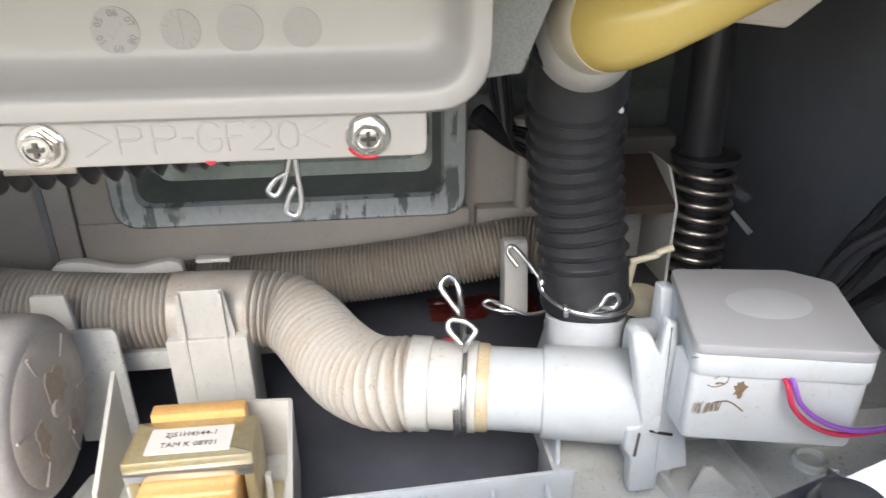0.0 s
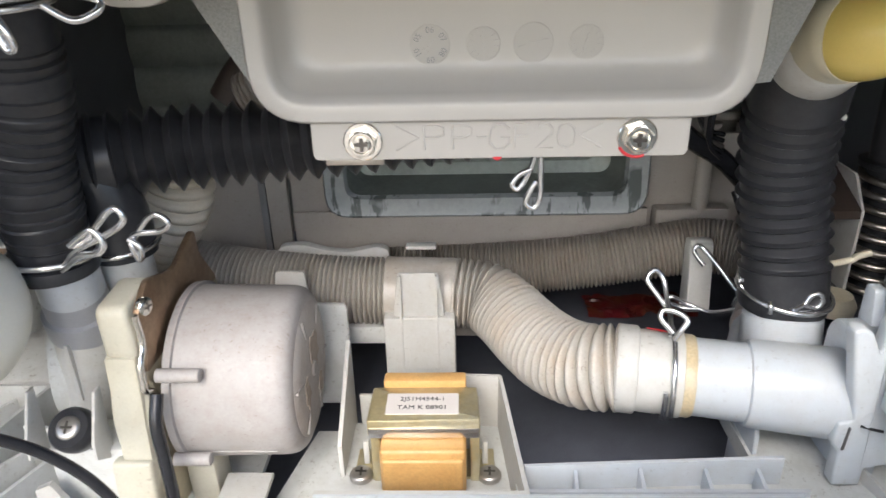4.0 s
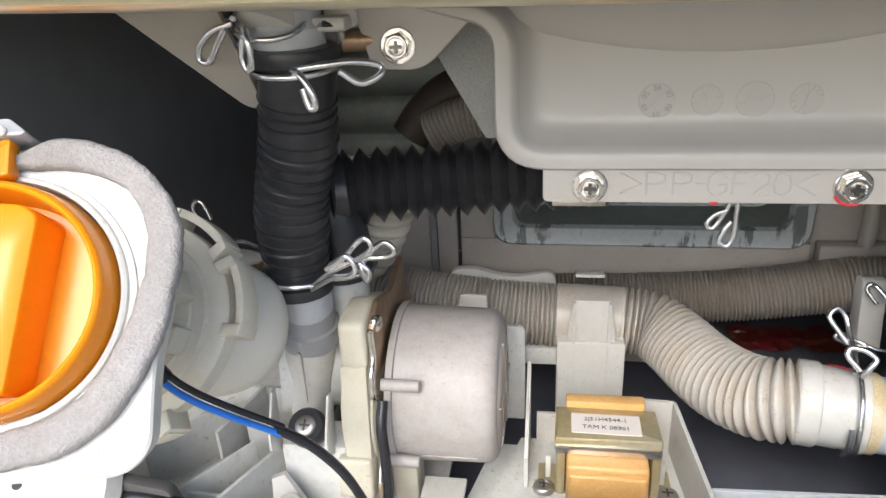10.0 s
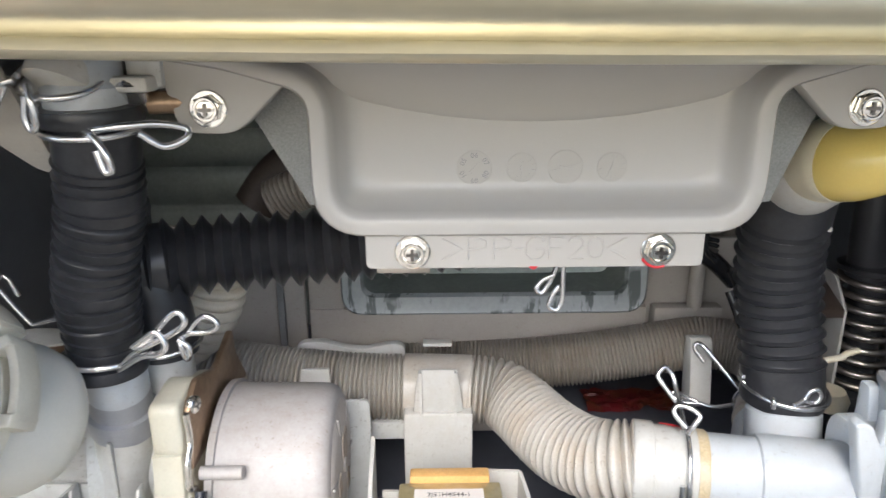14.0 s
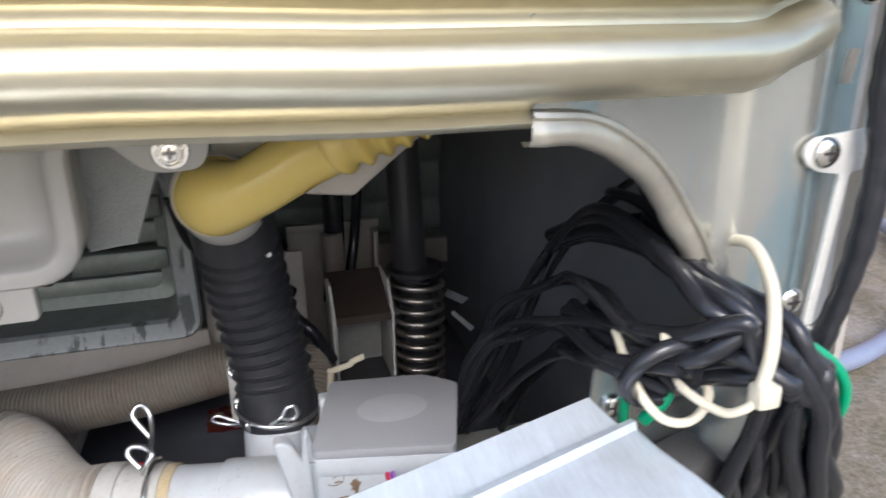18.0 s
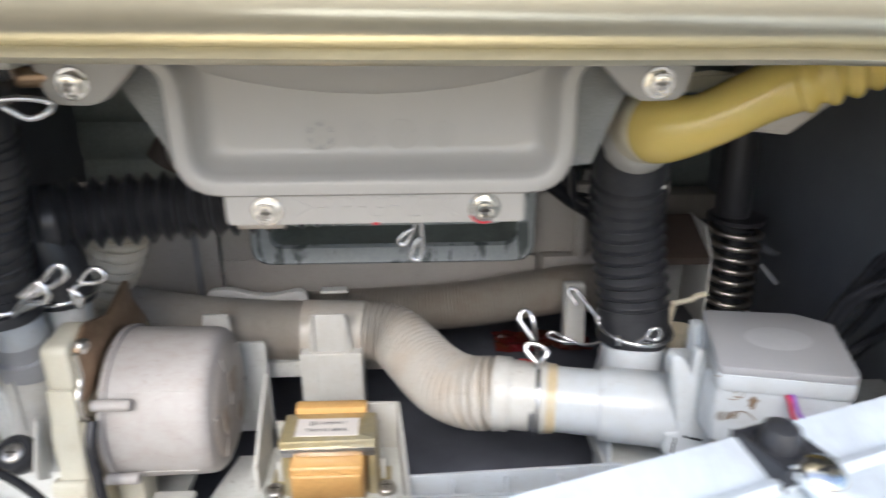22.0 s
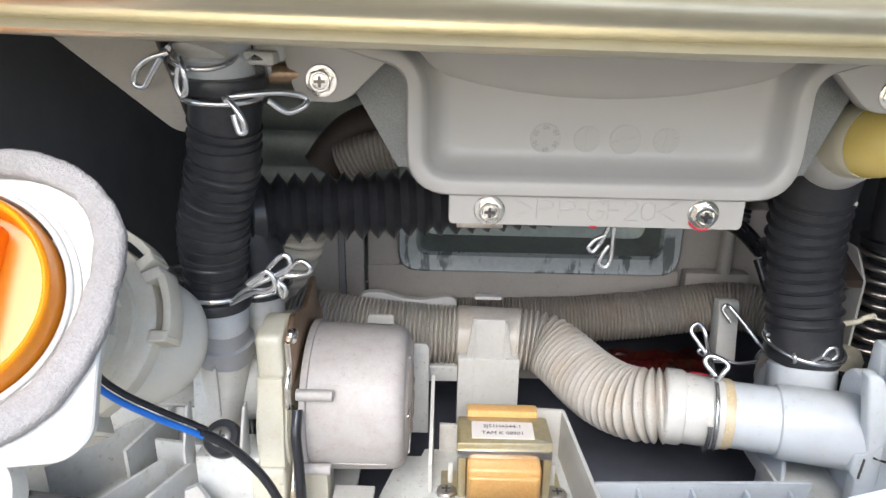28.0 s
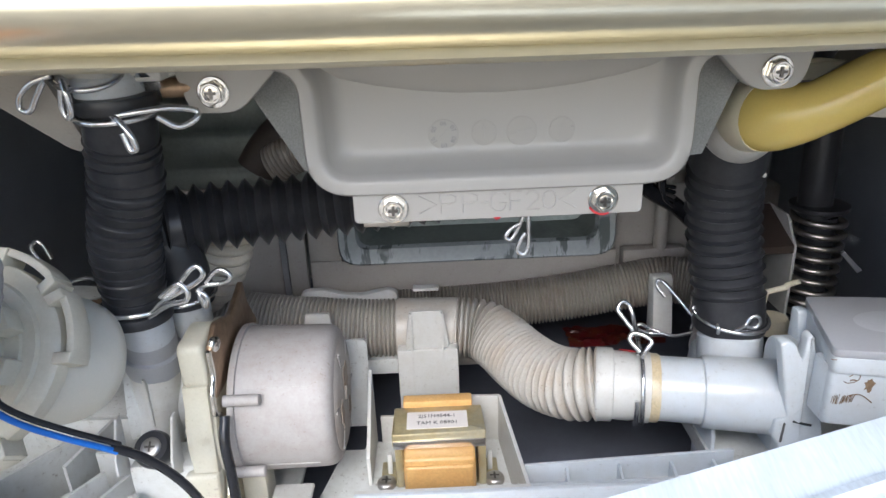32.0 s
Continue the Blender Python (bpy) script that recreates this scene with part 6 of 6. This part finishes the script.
part("eye", wire(B(), [Vector(p) + HB for p in ((0.0125, 0.029, 0.232), (0.0105, 0.030, 0.2245), (0.0085, 0.031, 0.2190), (0.0055, 0.031, 0.2145), (0.0030, 0.031, 0.2165), (0.0060, 0.031, 0.2205), (0.0105, 0.030, 0.2230))], 0.0011), "zinc", hang)

# fitting above the left hose
fit_t = thing("tub_outlet", (-0.1455, -0.003, 0.286), "white tub outlet fitting with a cross bar", "pipe fitting")
part("spout", lathe(B(), [(0.0125, 0), (0.0130, 0.012), (0.0115, 0.014), (0.0115, 0.03)], axis_to((-0.1455, -0.003, 0.285), (-0.145, -0.001, 1)), 36), "milky", fit_t)
part("cross_bar", box(B(), -0.172, -0.124, -0.008, 0.002, 0.2955, 0.3005, 0.0015), "white", fit_t)
part("elbow", tube(B(), spline([(-0.150, -0.0105, 0.2965), (-0.148, -0.006, 0.304), (-0.143, 0.004, 0.315), (-0.14, 0.01, 0.33)], 8), [0.006, 0.0092] + [0.0108] * 23, 32), "white", fit_t)
part("tower", box(B(), -0.134, -0.122, 0.0, 0.014, 0.296, 0.33, 0.002), "base", fit_t)
for x in (-0.163, -0.131):
    part("washer", lathe(B(), [(0.0055, 0), (0.0052, 0.0015), (0.002, 0.0018)], axis_to((x, -0.004, 0.2955), (x, -0.3, 0.0)), 20), "zinc", fit_t)
part("rusty_pin", lathe(B(), [(0.0038, 0), (0.0038, 0.032)], axis_to((-0.129, 0.004, 0.2915), (-0.095, 0.010, 0.2915)), 18), "bronze", fit_t, "rust-stained pin")
wire_clamp((-0.149, -0.009, 0.2985), (0.1, -0.35, 0.9), 0.0118, "spring-wire clamp on the tub outlet", [
    [(-0.158, -0.019, 0.3005), (-0.164, -0.020, 0.2985), (-0.170, -0.019, 0.294), (-0.1715, -0.0185, 0.2895), (-0.168, -0.019, 0.2885), (-0.164, -0.020, 0.2935), (-0.160, -0.021, 0.2985)],
    [(-0.153, -0.0215, 0.299), (-0.1515, -0.0235, 0.295), (-0.1515, -0.023, 0.2885), (-0.1535, -0.022, 0.286), (-0.155, -0.022, 0.2895), (-0.1535, -0.0225, 0.296)]], 0.0011)

# ---- wiring at the left ----
lw = thing("filter_harness", (-0.16, -0.04, 0.13), "black sleeved cable with a bare blue stretch below the filter", "cable")
hp = [(-0.178, -0.080, 0.226), (-0.1755, -0.077, 0.214), (-0.1725, -0.0728, 0.2005), (-0.1665, -0.069, 0.1910), (-0.157, -0.063, 0.1805), (-0.147, -0.0566, 0.1705), (-0.138, -0.052, 0.161), (-0.130, -0.049, 0.149), (-0.1245, -0.047, 0.136), (-0.121, -0.045, 0.120), (-0.120, -0.044, 0.09)]
hp = [tuple(Vector(p).lerp(Vector((-0.10, -0.19, 0.30)), k)) for p, k in zip(hp, (0.06, 0.06, 0.06, 0.055, 0.045, 0.03, 0.015, 0, 0, 0, 0))]
line = spline(hp, 8)
part("sleeve", tube(B(), line[:17], 0.0029, 14), "cable", lw)
part("blue_wire", tube(B(), [p + Vector((0, -0.0008, -0.0008)) for p in line[14:42]], 0.0011, 12), "blue", lw, "bare blue wire")
part("black_wire", tube(B(), [p + Vector((0.0008, 0.0006, 0.0013)) for p in line[14:42]], 0.0011, 10), "cable", lw)
part("sleeve", tube(B(), line[40:], 0.0018, 14), "cable", lw)
mw = thing("motor_cable", (-0.12, -0.015, 0.09), "black cable running down beside the pump motor", "cable")
part("cable", wire(B(), [(-0.1235, -0.009, 0.150), (-0.1235, -0.0145, 0.140), (-0.1225, -0.0165, 0.125), (-0.1225, -0.0175, 0.105), (-0.126, -0.020, 0.092), (-0.15, -0.026, 0.084)], 0.0024, 12), "cable", mw)
part("cable", wire(B(), [(-0.265, -0.038, 0.105), (-0.235, -0.036, 0.1125), (-0.205, -0.036, 0.110), (-0.17, -0.036, 0.1), (-0.13, -0.034, 0.0925), (-0.09, -0.034, 0.094), (-0.06, -0.034, 0.088)], 0.0036, 12), "cable", mw)
sd = thing("damper_mount", (-0.235, -0.03, 0.1), "dark mounting plate and pale disc below the filter", "bracket")
part("plate", prism(B(), rounded([(-0.25, 0.098), (-0.205, 0.098), (-0.212, 0.118), (-0.24, 0.122)], 0.003), -0.036, -0.030, XZ, 0.001), "rubbergray", sd)
part("disc", lathe(B(), [(0.030, 0), (0.031, 0.003), (0.028, 0.010), (0.020, 0.013), (0.008, 0.013)], axis_to((-0.262, -0.040, 0.115), (-0.25, -0.2, 0.3)), 44), "base", sd, "pale ribbed disc")
part("stud", lathe(B(), [(0.0030, 0), (0.0030, 0.006), (0.0022, 0.007)], axis_to((-0.222, -0.036, 0.107), (-0.222, -1, 0.4)), 14), "white", sd)
# a raised black disc paints the darkness of a small hole
part("hole_shade", lathe(B(), [(0.0020, 0), (0.0020, 0.0006)], axis_to((-0.2585, -0.0575, 0.1365), (-0.25, -0.2, 0.3)), 14), "rubber", sd, "black disc drawn for a small hole")

# ---- loosened front kick panel ----
kick = thing("kick_panel", (0.12, -0.13, 0.10), "loosened pale galvanised kick panel leaning outwards", "metal panel")
KA = Vector((-0.9465, -0.3205, 0.022)).normalized()          # along the panel, towards its far end
KF = Vector((0.3205, -0.9465, 0.0)).normalized()             # forwards
KO = Vector((0.2300, -0.0900, 0.2152))
LEN = 0.29
prof = [(-0.0128, 0.0032), (-0.0126, 0.0038), (0.0, 0.0), (0.0004, 0.0016), (0.0024, 0.0018), (0.0034, -0.0004), (0.013, -0.0016), (0.024, -0.0029), (0.032, -0.0046), (0.0385, -0.0075), (0.0425, -0.0118), (0.0448, -0.0185), (0.0462, -0.034), (0.050, -0.11)]
bm = B()
st_list = [(-0.004, 0.012), (-0.0035, 0.005), (-0.0022, 0.0012), (0.0, 0.0)] + [(LEN * i / 14, 0.0) for i in range(1, 15)]
rows = []
for s, drop in st_list:
    row = []
    for f, h in prof:
        w = max(0.0, min(1.0, (f - 0.003) / 0.03))
        row.append(bm.verts.new(KO + KA * (s + (0.0 if s > 0 else -0.002 * w)) + KF * (f - 0.25 * drop * w) + Vector((0, 0, h - drop * w))))
    rows.append(row)
for a, b in zip(rows[3:], rows[4:]):
    bm.faces.new((a[0], b[0], b[1], a[1]))
    bm.faces.new((a[1], b[1], b[2], a[2]))
for a, b in zip(rows, rows[1:]):
    for i in range(2, len(prof) - 1):
        bm.faces.new((a[i], b[i], b[i + 1], a[i + 1]))
bmesh.ops.recalc_face_normals(bm, faces=bm.faces[:])
sheet = part("sheet", bm, "kick", kick, "pale galvanised sheet with a folded top edge", 30)
KM = Matrix(((KA.x, KF.x, 0, KO.x), (KA.y, KF.y, 0, KO.y), (KA.z, KF.z, 1, KO.z), (0, 0, 0, 1)))
part("clip_pocket", box(B(), 0.1275, 0.1415, -0.0130, 0.0030, -0.006, 0.0044, 0.001, 2, KM), "rubber", kick, "black plastic clip")
part("clip_knob", lathe(B(), [(0.0048, 0), (0.005, 0.0035), (0.004, 0.006), (0.002, 0.0068)], KM @ Matrix.Translation((0.1345, -0.006, 0.0035)), 24), "rubber", kick)
part("clip_tab", prism(B(), rounded([(0.1280, 0.000), (0.1388, 0.000), (0.1388, 0.0115), (0.1280, 0.0115)], 0.0012), 0.0030, 0.0050, KM @ Matrix.Rotation(radians(-12), 4, "X"), 0.0005), "kick", kick)
c = KM @ Vector((0.1335, 0.0055, 0.0042))
pan_screw(kick, c, KF * 0.25 + Vector((0, 0, 0.96)), 0.0052, "steel")
for s0, s1 in ((0.074, 0.086), (0.152, 0.162)):
    bm = B()
    vs = []
    for s in (s0, s1):
        vs.append([bm.verts.new(KO + KA * (s - 0.12 * f) + KF * f + Vector((0, 0, h + 0.0003))) for f, h in prof[5:10]])
    for i in range(4):
        bm.faces.new((vs[0][i], vs[1][i], vs[1][i + 1], vs[0][i + 1]))
    part("tape_residue", bm, "tape", kick, "yellowed tape residue")
foot = prism(B(), rounded([(0.255, 0.118), (0.318, 0.122), (0.328, 0.148), (0.325, 0.160), (0.296, 0.168), (0.268, 0.196), (0.25, 0.19)], 0.004), -0.088, -0.070, XZ, 0.003)
solo("rubber_guard", foot, "rubbergray", "dark gray rubber guard beside the cabinet corner", "rubber guard")

# ---- cable bundle at the right corner ----
cb = thing("cable_bundle", (0.27, -0.09, 0.17), "black mains cables folded into a bundle with an ivory cable tie", "cable")
rnd = random.Random(4)


def strand(pts, r=0.0048, mat="cable", loose=0.0):
    pts = [Vector(p) + Vector([rnd.uniform(-loose, loose) for _ in range(3)]) for p in pts]
    part("cable", wire(B(), pts, r, 12, 10), mat, cb)


# folded loops held by the tie
for i in range(7):
    dx, dy = rnd.uniform(-0.002, 0.002), -0.004 * (i % 3)
    k = i * 0.0032
    strand([(0.262 + k * 0.4, 0.03, 0.232), (0.258 + k * 0.4, -0.02, 0.258 - 0.5 * k), (0.250 + k * 0.5 + dx, -0.065 + dy, 0.263 - 0.5 * k), (0.2515 + k * 0.8 + dx, -0.094 + dy, 0.2565 - 0.4 * k), (0.2605 + k * 0.8, -0.106 + dy, 0.245 - 0.3 * k), (0.269 + k * 0.75, -0.105 + dy, 0.229), (0.2765 + k * 0.7, -0.102 + dy, 0.210), (0.284 + k * 0.6 + dx, -0.098 + dy, 0.192), (0.291 + k * 0.5 + dx, -0.092 + dy, 0.178 + 0.2 * k), (0.303, -0.086, 0.181 + 0.2 * k), (0.305, -0.080, 0.198)], rnd.uniform(0.0025, 0.0032), loose=0.0032)
for i in range(5):
    k = i * 0.0042
    strand([(0.244 + k * 0.6, -0.03, 0.225), (0.238 + k * 0.8, -0.07, 0.236 - k), (0.2415 + k, -0.096, 0.2465 - k), (0.248 + k, -0.109, 0.2515 - k), (0.256 + k, -0.112, 0.247 - k), (0.2605 + k, -0.109, 0.234), (0.2635 + k, -0.102, 0.213), (0.2665 + k * 1.2, -0.094, 0.192), (0.271 + k, -0.087, 0.174), (0.269 + k, -0.077, 0.178)], rnd.uniform(0.0025, 0.0032), loose=0.0030)
# ring of a loop at its left
strand([(0.2420 + 0.0125 * math.cos(a), -0.093 - 0.004 * math.sin(a), 0.2325 + 0.0105 * math.sin(a)) for a in [0.5 * i for i in range(13)]], 0.0026)
# cables running back into the cabinet
back = [
    [(0.262, -0.098, 0.250), (0.258, -0.075, 0.262), (0.262, -0.04, 0.266), (0.274, -0.01, 0.262), (0.285, 0.02, 0.252), (0.27, 0.03, 0.235), (0.258, 0.04, 0.205), (0.24, 0.05, 0.170), (0.222, 0.06, 0.13)],
    [(0.268, -0.098, 0.248), (0.262, -0.07, 0.257), (0.268, -0.035, 0.259), (0.28, -0.005, 0.254), (0.272, 0.03, 0.236), (0.262, 0.045, 0.20), (0.25, 0.055, 0.16), (0.235, 0.06, 0.12)],
    [(0.250, -0.098, 0.238), (0.243, -0.075, 0.242), (0.248, -0.04, 0.238), (0.252, 0.0, 0.226), (0.242, 0.03, 0.200), (0.236, 0.05, 0.165), (0.23, 0.06, 0.12)],
    [(0.246, -0.098, 0.234), (0.236, -0.07, 0.232), (0.24, -0.03, 0.222), (0.24, 0.01, 0.20), (0.23, 0.03, 0.178), (0.22, 0.045, 0.15)],
    [(0.243, -0.096, 0.229), (0.232, -0.07, 0.225), (0.238, -0.035, 0.21), (0.245, 0.0, 0.19), (0.24, 0.03, 0.16), (0.23, 0.05, 0.13)],
    [(0.250, -0.092, 0.226), (0.246, -0.05, 0.214), (0.262, -0.01, 0.20), (0.275, 0.03, 0.18), (0.27, 0.06, 0.15), (0.26, 0.08, 0.11)],
]
for pts in back:
    strand(pts, rnd.uniform(0.0020, 0.0027), loose=0.004)
    for k in range(1):
        off = Vector((rnd.uniform(-0.006, 0.006), rnd.uniform(-0.006, 0.006), rnd.uniform(-0.009, 0.007)))
        strand([Vector(p) + off * (0.25 + 0.75 * min(1, i / 3)) for i, p in enumerate(pts)], rnd.uniform(0.0016, 0.0023), loose=0.005)
tie = wire(B(), [(0.2706, -0.0775, 0.2650), (0.2688, -0.090, 0.2668), (0.2640, -0.104, 0.2600), (0.2568, -0.1145, 0.2490), (0.2535, -0.1165, 0.2390)], 0.0018, 10)
part("cable_tie", tie, "tie", cb, "ivory cable tie")
part("cable_tie", wire(B(), [(0.2540, -0.1160, 0.2355), (0.250, -0.115, 0.2320), (0.247, -0.110, 0.2292), (0.243, -0.098, 0.231), (0.245, -0.075, 0.233)], 0.0013, 8), "tie", cb, "ivory cable tie")
part("tie_head", box(B(), 0.2515, 0.2583, -0.1190, -0.1135, 0.2330, 0.2396, 0.0012), "tie", cb, "ivory cable tie head")
ew = thing("earth_wire", (0.28, -0.09, 0.2), "green earth wire looping round the cable bundle", "wire")
part("wire", wire(B(), [(0.264, -0.086, 0.2460), (0.2735, -0.0945, 0.2425), (0.285, -0.100, 0.2375), (0.2945, -0.103, 0.2285), (0.2985, -0.102, 0.2165), (0.2965, -0.097, 0.2055), (0.290, -0.087, 0.197)], 0.0017, 10), "green", ew)
part("wire", wire(B(), [(0.2445, -0.086, 0.236), (0.2455, -0.090, 0.230), (0.2445, -0.090, 0.222), (0.2405, -0.086, 0.213)], 0.0021, 10), "green", ew)
part("wire", wire(B(), [(0.2365, -0.082, 0.230), (0.2355, -0.083, 0.222), (0.2360, -0.082, 0.214), (0.238, -0.080, 0.206)], 0.0016, 10), "green", ew)
cw = thing("white_cord_end", (0.245, -0.09, 0.22), "ivory cord looped through the cable bundle", "wire")
part("cord", wire(B(), [(0.2385, -0.070, 0.236), (0.2345, -0.088, 0.2285), (0.238, -0.097, 0.2215), (0.245, -0.100, 0.2200), (0.2515, -0.099, 0.2235), (0.2545, -0.094, 0.2280), (0.2560, -0.075, 0.230)], 0.0014, 10), "tie", cw)
part("cord", wire(B(), [(0.2395, -0.093, 0.2425), (0.243, -0.095, 0.2435), (0.2465, -0.094, 0.2415)], 0.0028, 10), "tie", cw)
solo("foam_scrap", prism(B(), [(0.248, 0.220), (0.262, 0.212), (0.258, 0.228)], -0.072, -0.069, XZ), "white", "white scrap beside the cable bundle", "scrap")
sc = thing("earth_screw", (0.24, -0.08, 0.205), "small earth screw on the lower corner sheet", "screw")
pan_screw(sc, (0.2415, -0.0665, 0.2065), (0, -1, 0), 0.0042)
sv = thing("sleeved_cable", (0.315, -0.09, 0.2), "glossy black sleeved cable hanging down the cabinet side", "cable")
line = spline([(0.3095, -0.088, 0.43), (0.3090, -0.088, 0.36), (0.3075, -0.088, 0.325), (0.3080, -0.088, 0.305), (0.3105, -0.088, 0.285), (0.3105, -0.087, 0.262), (0.3085, -0.085, 0.242), (0.3060, -0.082, 0.225), (0.3045, -0.076, 0.205), (0.306, -0.06, 0.18)], 14)
rad = [0.0038 + 0.0003 * math.sin(i * 0.21) + 0.00018 * math.sin(i * 0.83) for i in range(len(line))]
part("sleeve", tube(B(), line, rad, 18), "cable", sv)

# ---- yard things ----
gh = [(0.40, 0.24, 0.03), (0.47, 0.226, 0.016), (0.536, 0.217, 0.014), (0.592, 0.208, 0.014), (0.687, 0.216, 0.014), (0.811, 0.269, 0.014), (0.948, 0.369, 0.014), (1.059, 0.513, 0.014), (1.106, 0.639, 0.014), (1.091, 0.732, 0.014), (0.968, 0.719, 0.014), (0.85, 0.68, 0.014), (0.70, 0.62, 0.014), (0.55, 0.55, 0.014), (0.45, 0.55, 0.014)]
solo("garden_hose", wire(B(), gh, 0.0098, 16, 12), "bluehose", "blue-gray hose lying in a loop on the wet concrete", "hose", "hoses on the ground")
solo("garden_hose", wire(B(), [(0.48, 0.42, 0.014), (0.62, 0.50, 0.014), (0.8, 0.585, 0.013), (0.93, 0.645, 0.013), (1.02, 0.68, 0.013), (1.07, 0.705, 0.014)], 0.0098, 16, 12), "bluehose", "blue-gray hose lying in a loop on the wet concrete", "hose", "hoses on the ground")
tr = thing("trolley", (1.63, 1.27, 0), "pale gray steel trolley on red casters", "trolley")
part("post", box(B(), 1.575, 1.625, 1.28, 1.33, 0.17, 1.0, 0.004), "trolleypaint", tr)
part("post", box(B(), 2.03, 2.08, 1.25, 1.30, 0.17, 1.0, 0.004), "trolleypaint", tr)


def beam(a, b, w, mat, name):
    a, b = Vector(a), Vector(b)
    mm = axis_to(a, b)
    part(name, box(B(), -w, w, -w, w, 0, (b - a).length, 0.003, 2, mm), mat, tr)


beam((1.583, 1.311, 0.172), (1.72, 1.02, 0.150), 0.022, "trolleypaint", "rail")
beam((1.583, 1.311, 0.172), (2.06, 1.28, 0.19), 0.02, "trolleypaint", "rail")
beam((2.06, 1.28, 0.172), (2.2, 1.0, 0.150), 0.02, "trolleypaint", "rail")
part("end_plug", box(B(), 1.562, 1.60, 1.285, 1.335, 0.145, 0.176, 0.003), "rubber", tr)
cs = part("caster", box(B(), 1.60, 1.652, 1.24, 1.29, 0.075, 0.145, 0.006), "alloy", tr, "steel caster fork")
CWM = axis_to((1.618, 1.248, 0.052), (1.70, 1.21, 0.052))
part("caster_wheel", lathe(B(), [(0.03, -0.014), (0.048, -0.014), (0.052, -0.008), (0.052, 0.008), (0.048, 0.014), (0.03, 0.014)], CWM, 36), "casterred", cs, "red caster wheel")
part("hub", lathe(B(), [(0.029, -0.017), (0.029, 0.017)], CWM, 24), "alloy", cs)
# parked wheel
wh = thing("wheel", (1.42, 0.72, 0), "black tyre of a parked cart wheel", "wheel")
WC = Vector((1.321, 0.615, 0.191))
WM = axis_to(WC, WC + Vector((0.243, -0.741, -0.625)))
bm = B()
pts = [WM @ Vector((0.19 * math.cos(a), 0.19 * math.sin(a), 0)) for a in [2 * math.pi * i / 64 for i in range(64)]]
tube(bm, pts, 0.0426, 20, True)
part("tyre", bm, "tyre", wh)
part("rim", lathe(B(), [(0.148, -0.03), (0.152, -0.02), (0.135, -0.008), (0.135, 0.008), (0.152, 0.02), (0.148, 0.03)], WM, 48, False), "alloy", wh, "pale alloy rim")
for j in range(5):
    part("spoke", box(B(), -0.014, 0.014, 0.02, 0.14, -0.008, 0.008, 0.003, 2, WM @ Matrix.Rotation(j * 1.2566, 4, "Z")), "alloy", wh)
part("hub", lathe(B(), [(0.028, -0.035), (0.028, 0.035)], WM, 24), "casterred", wh, "red hub")
tr.location += Vector((0.075, 0.095, 0.0))
solo("stone_chip", box(B(), 1.02, 1.05, 0.36, 0.40, -0.002, 0.03, 0.008), "mortar", "small gray stone on the wet concrete", "stone")

# ---- tiles of the yard wall, last ----
tile = bpy.data.meshes.new("tile")
bm = box(B(), 0, 0.292, 0, 0.012, 0, 0.0275, 0.0015, 1)
bm.to_mesh(tile)
bm.free()
tile.materials.append(M["siding"])
for row in range(16):
    for col in range(9):
        ob = new("tile", tile)
        ob.parent = wall
        ob.matrix_local = Matrix.Translation(-Vector(wall.location)) @ WALL @ Matrix.Translation((-0.35 + col * 0.296 + (0.148 if row % 2 else 0), 0, 0.004 + row * 0.0305))
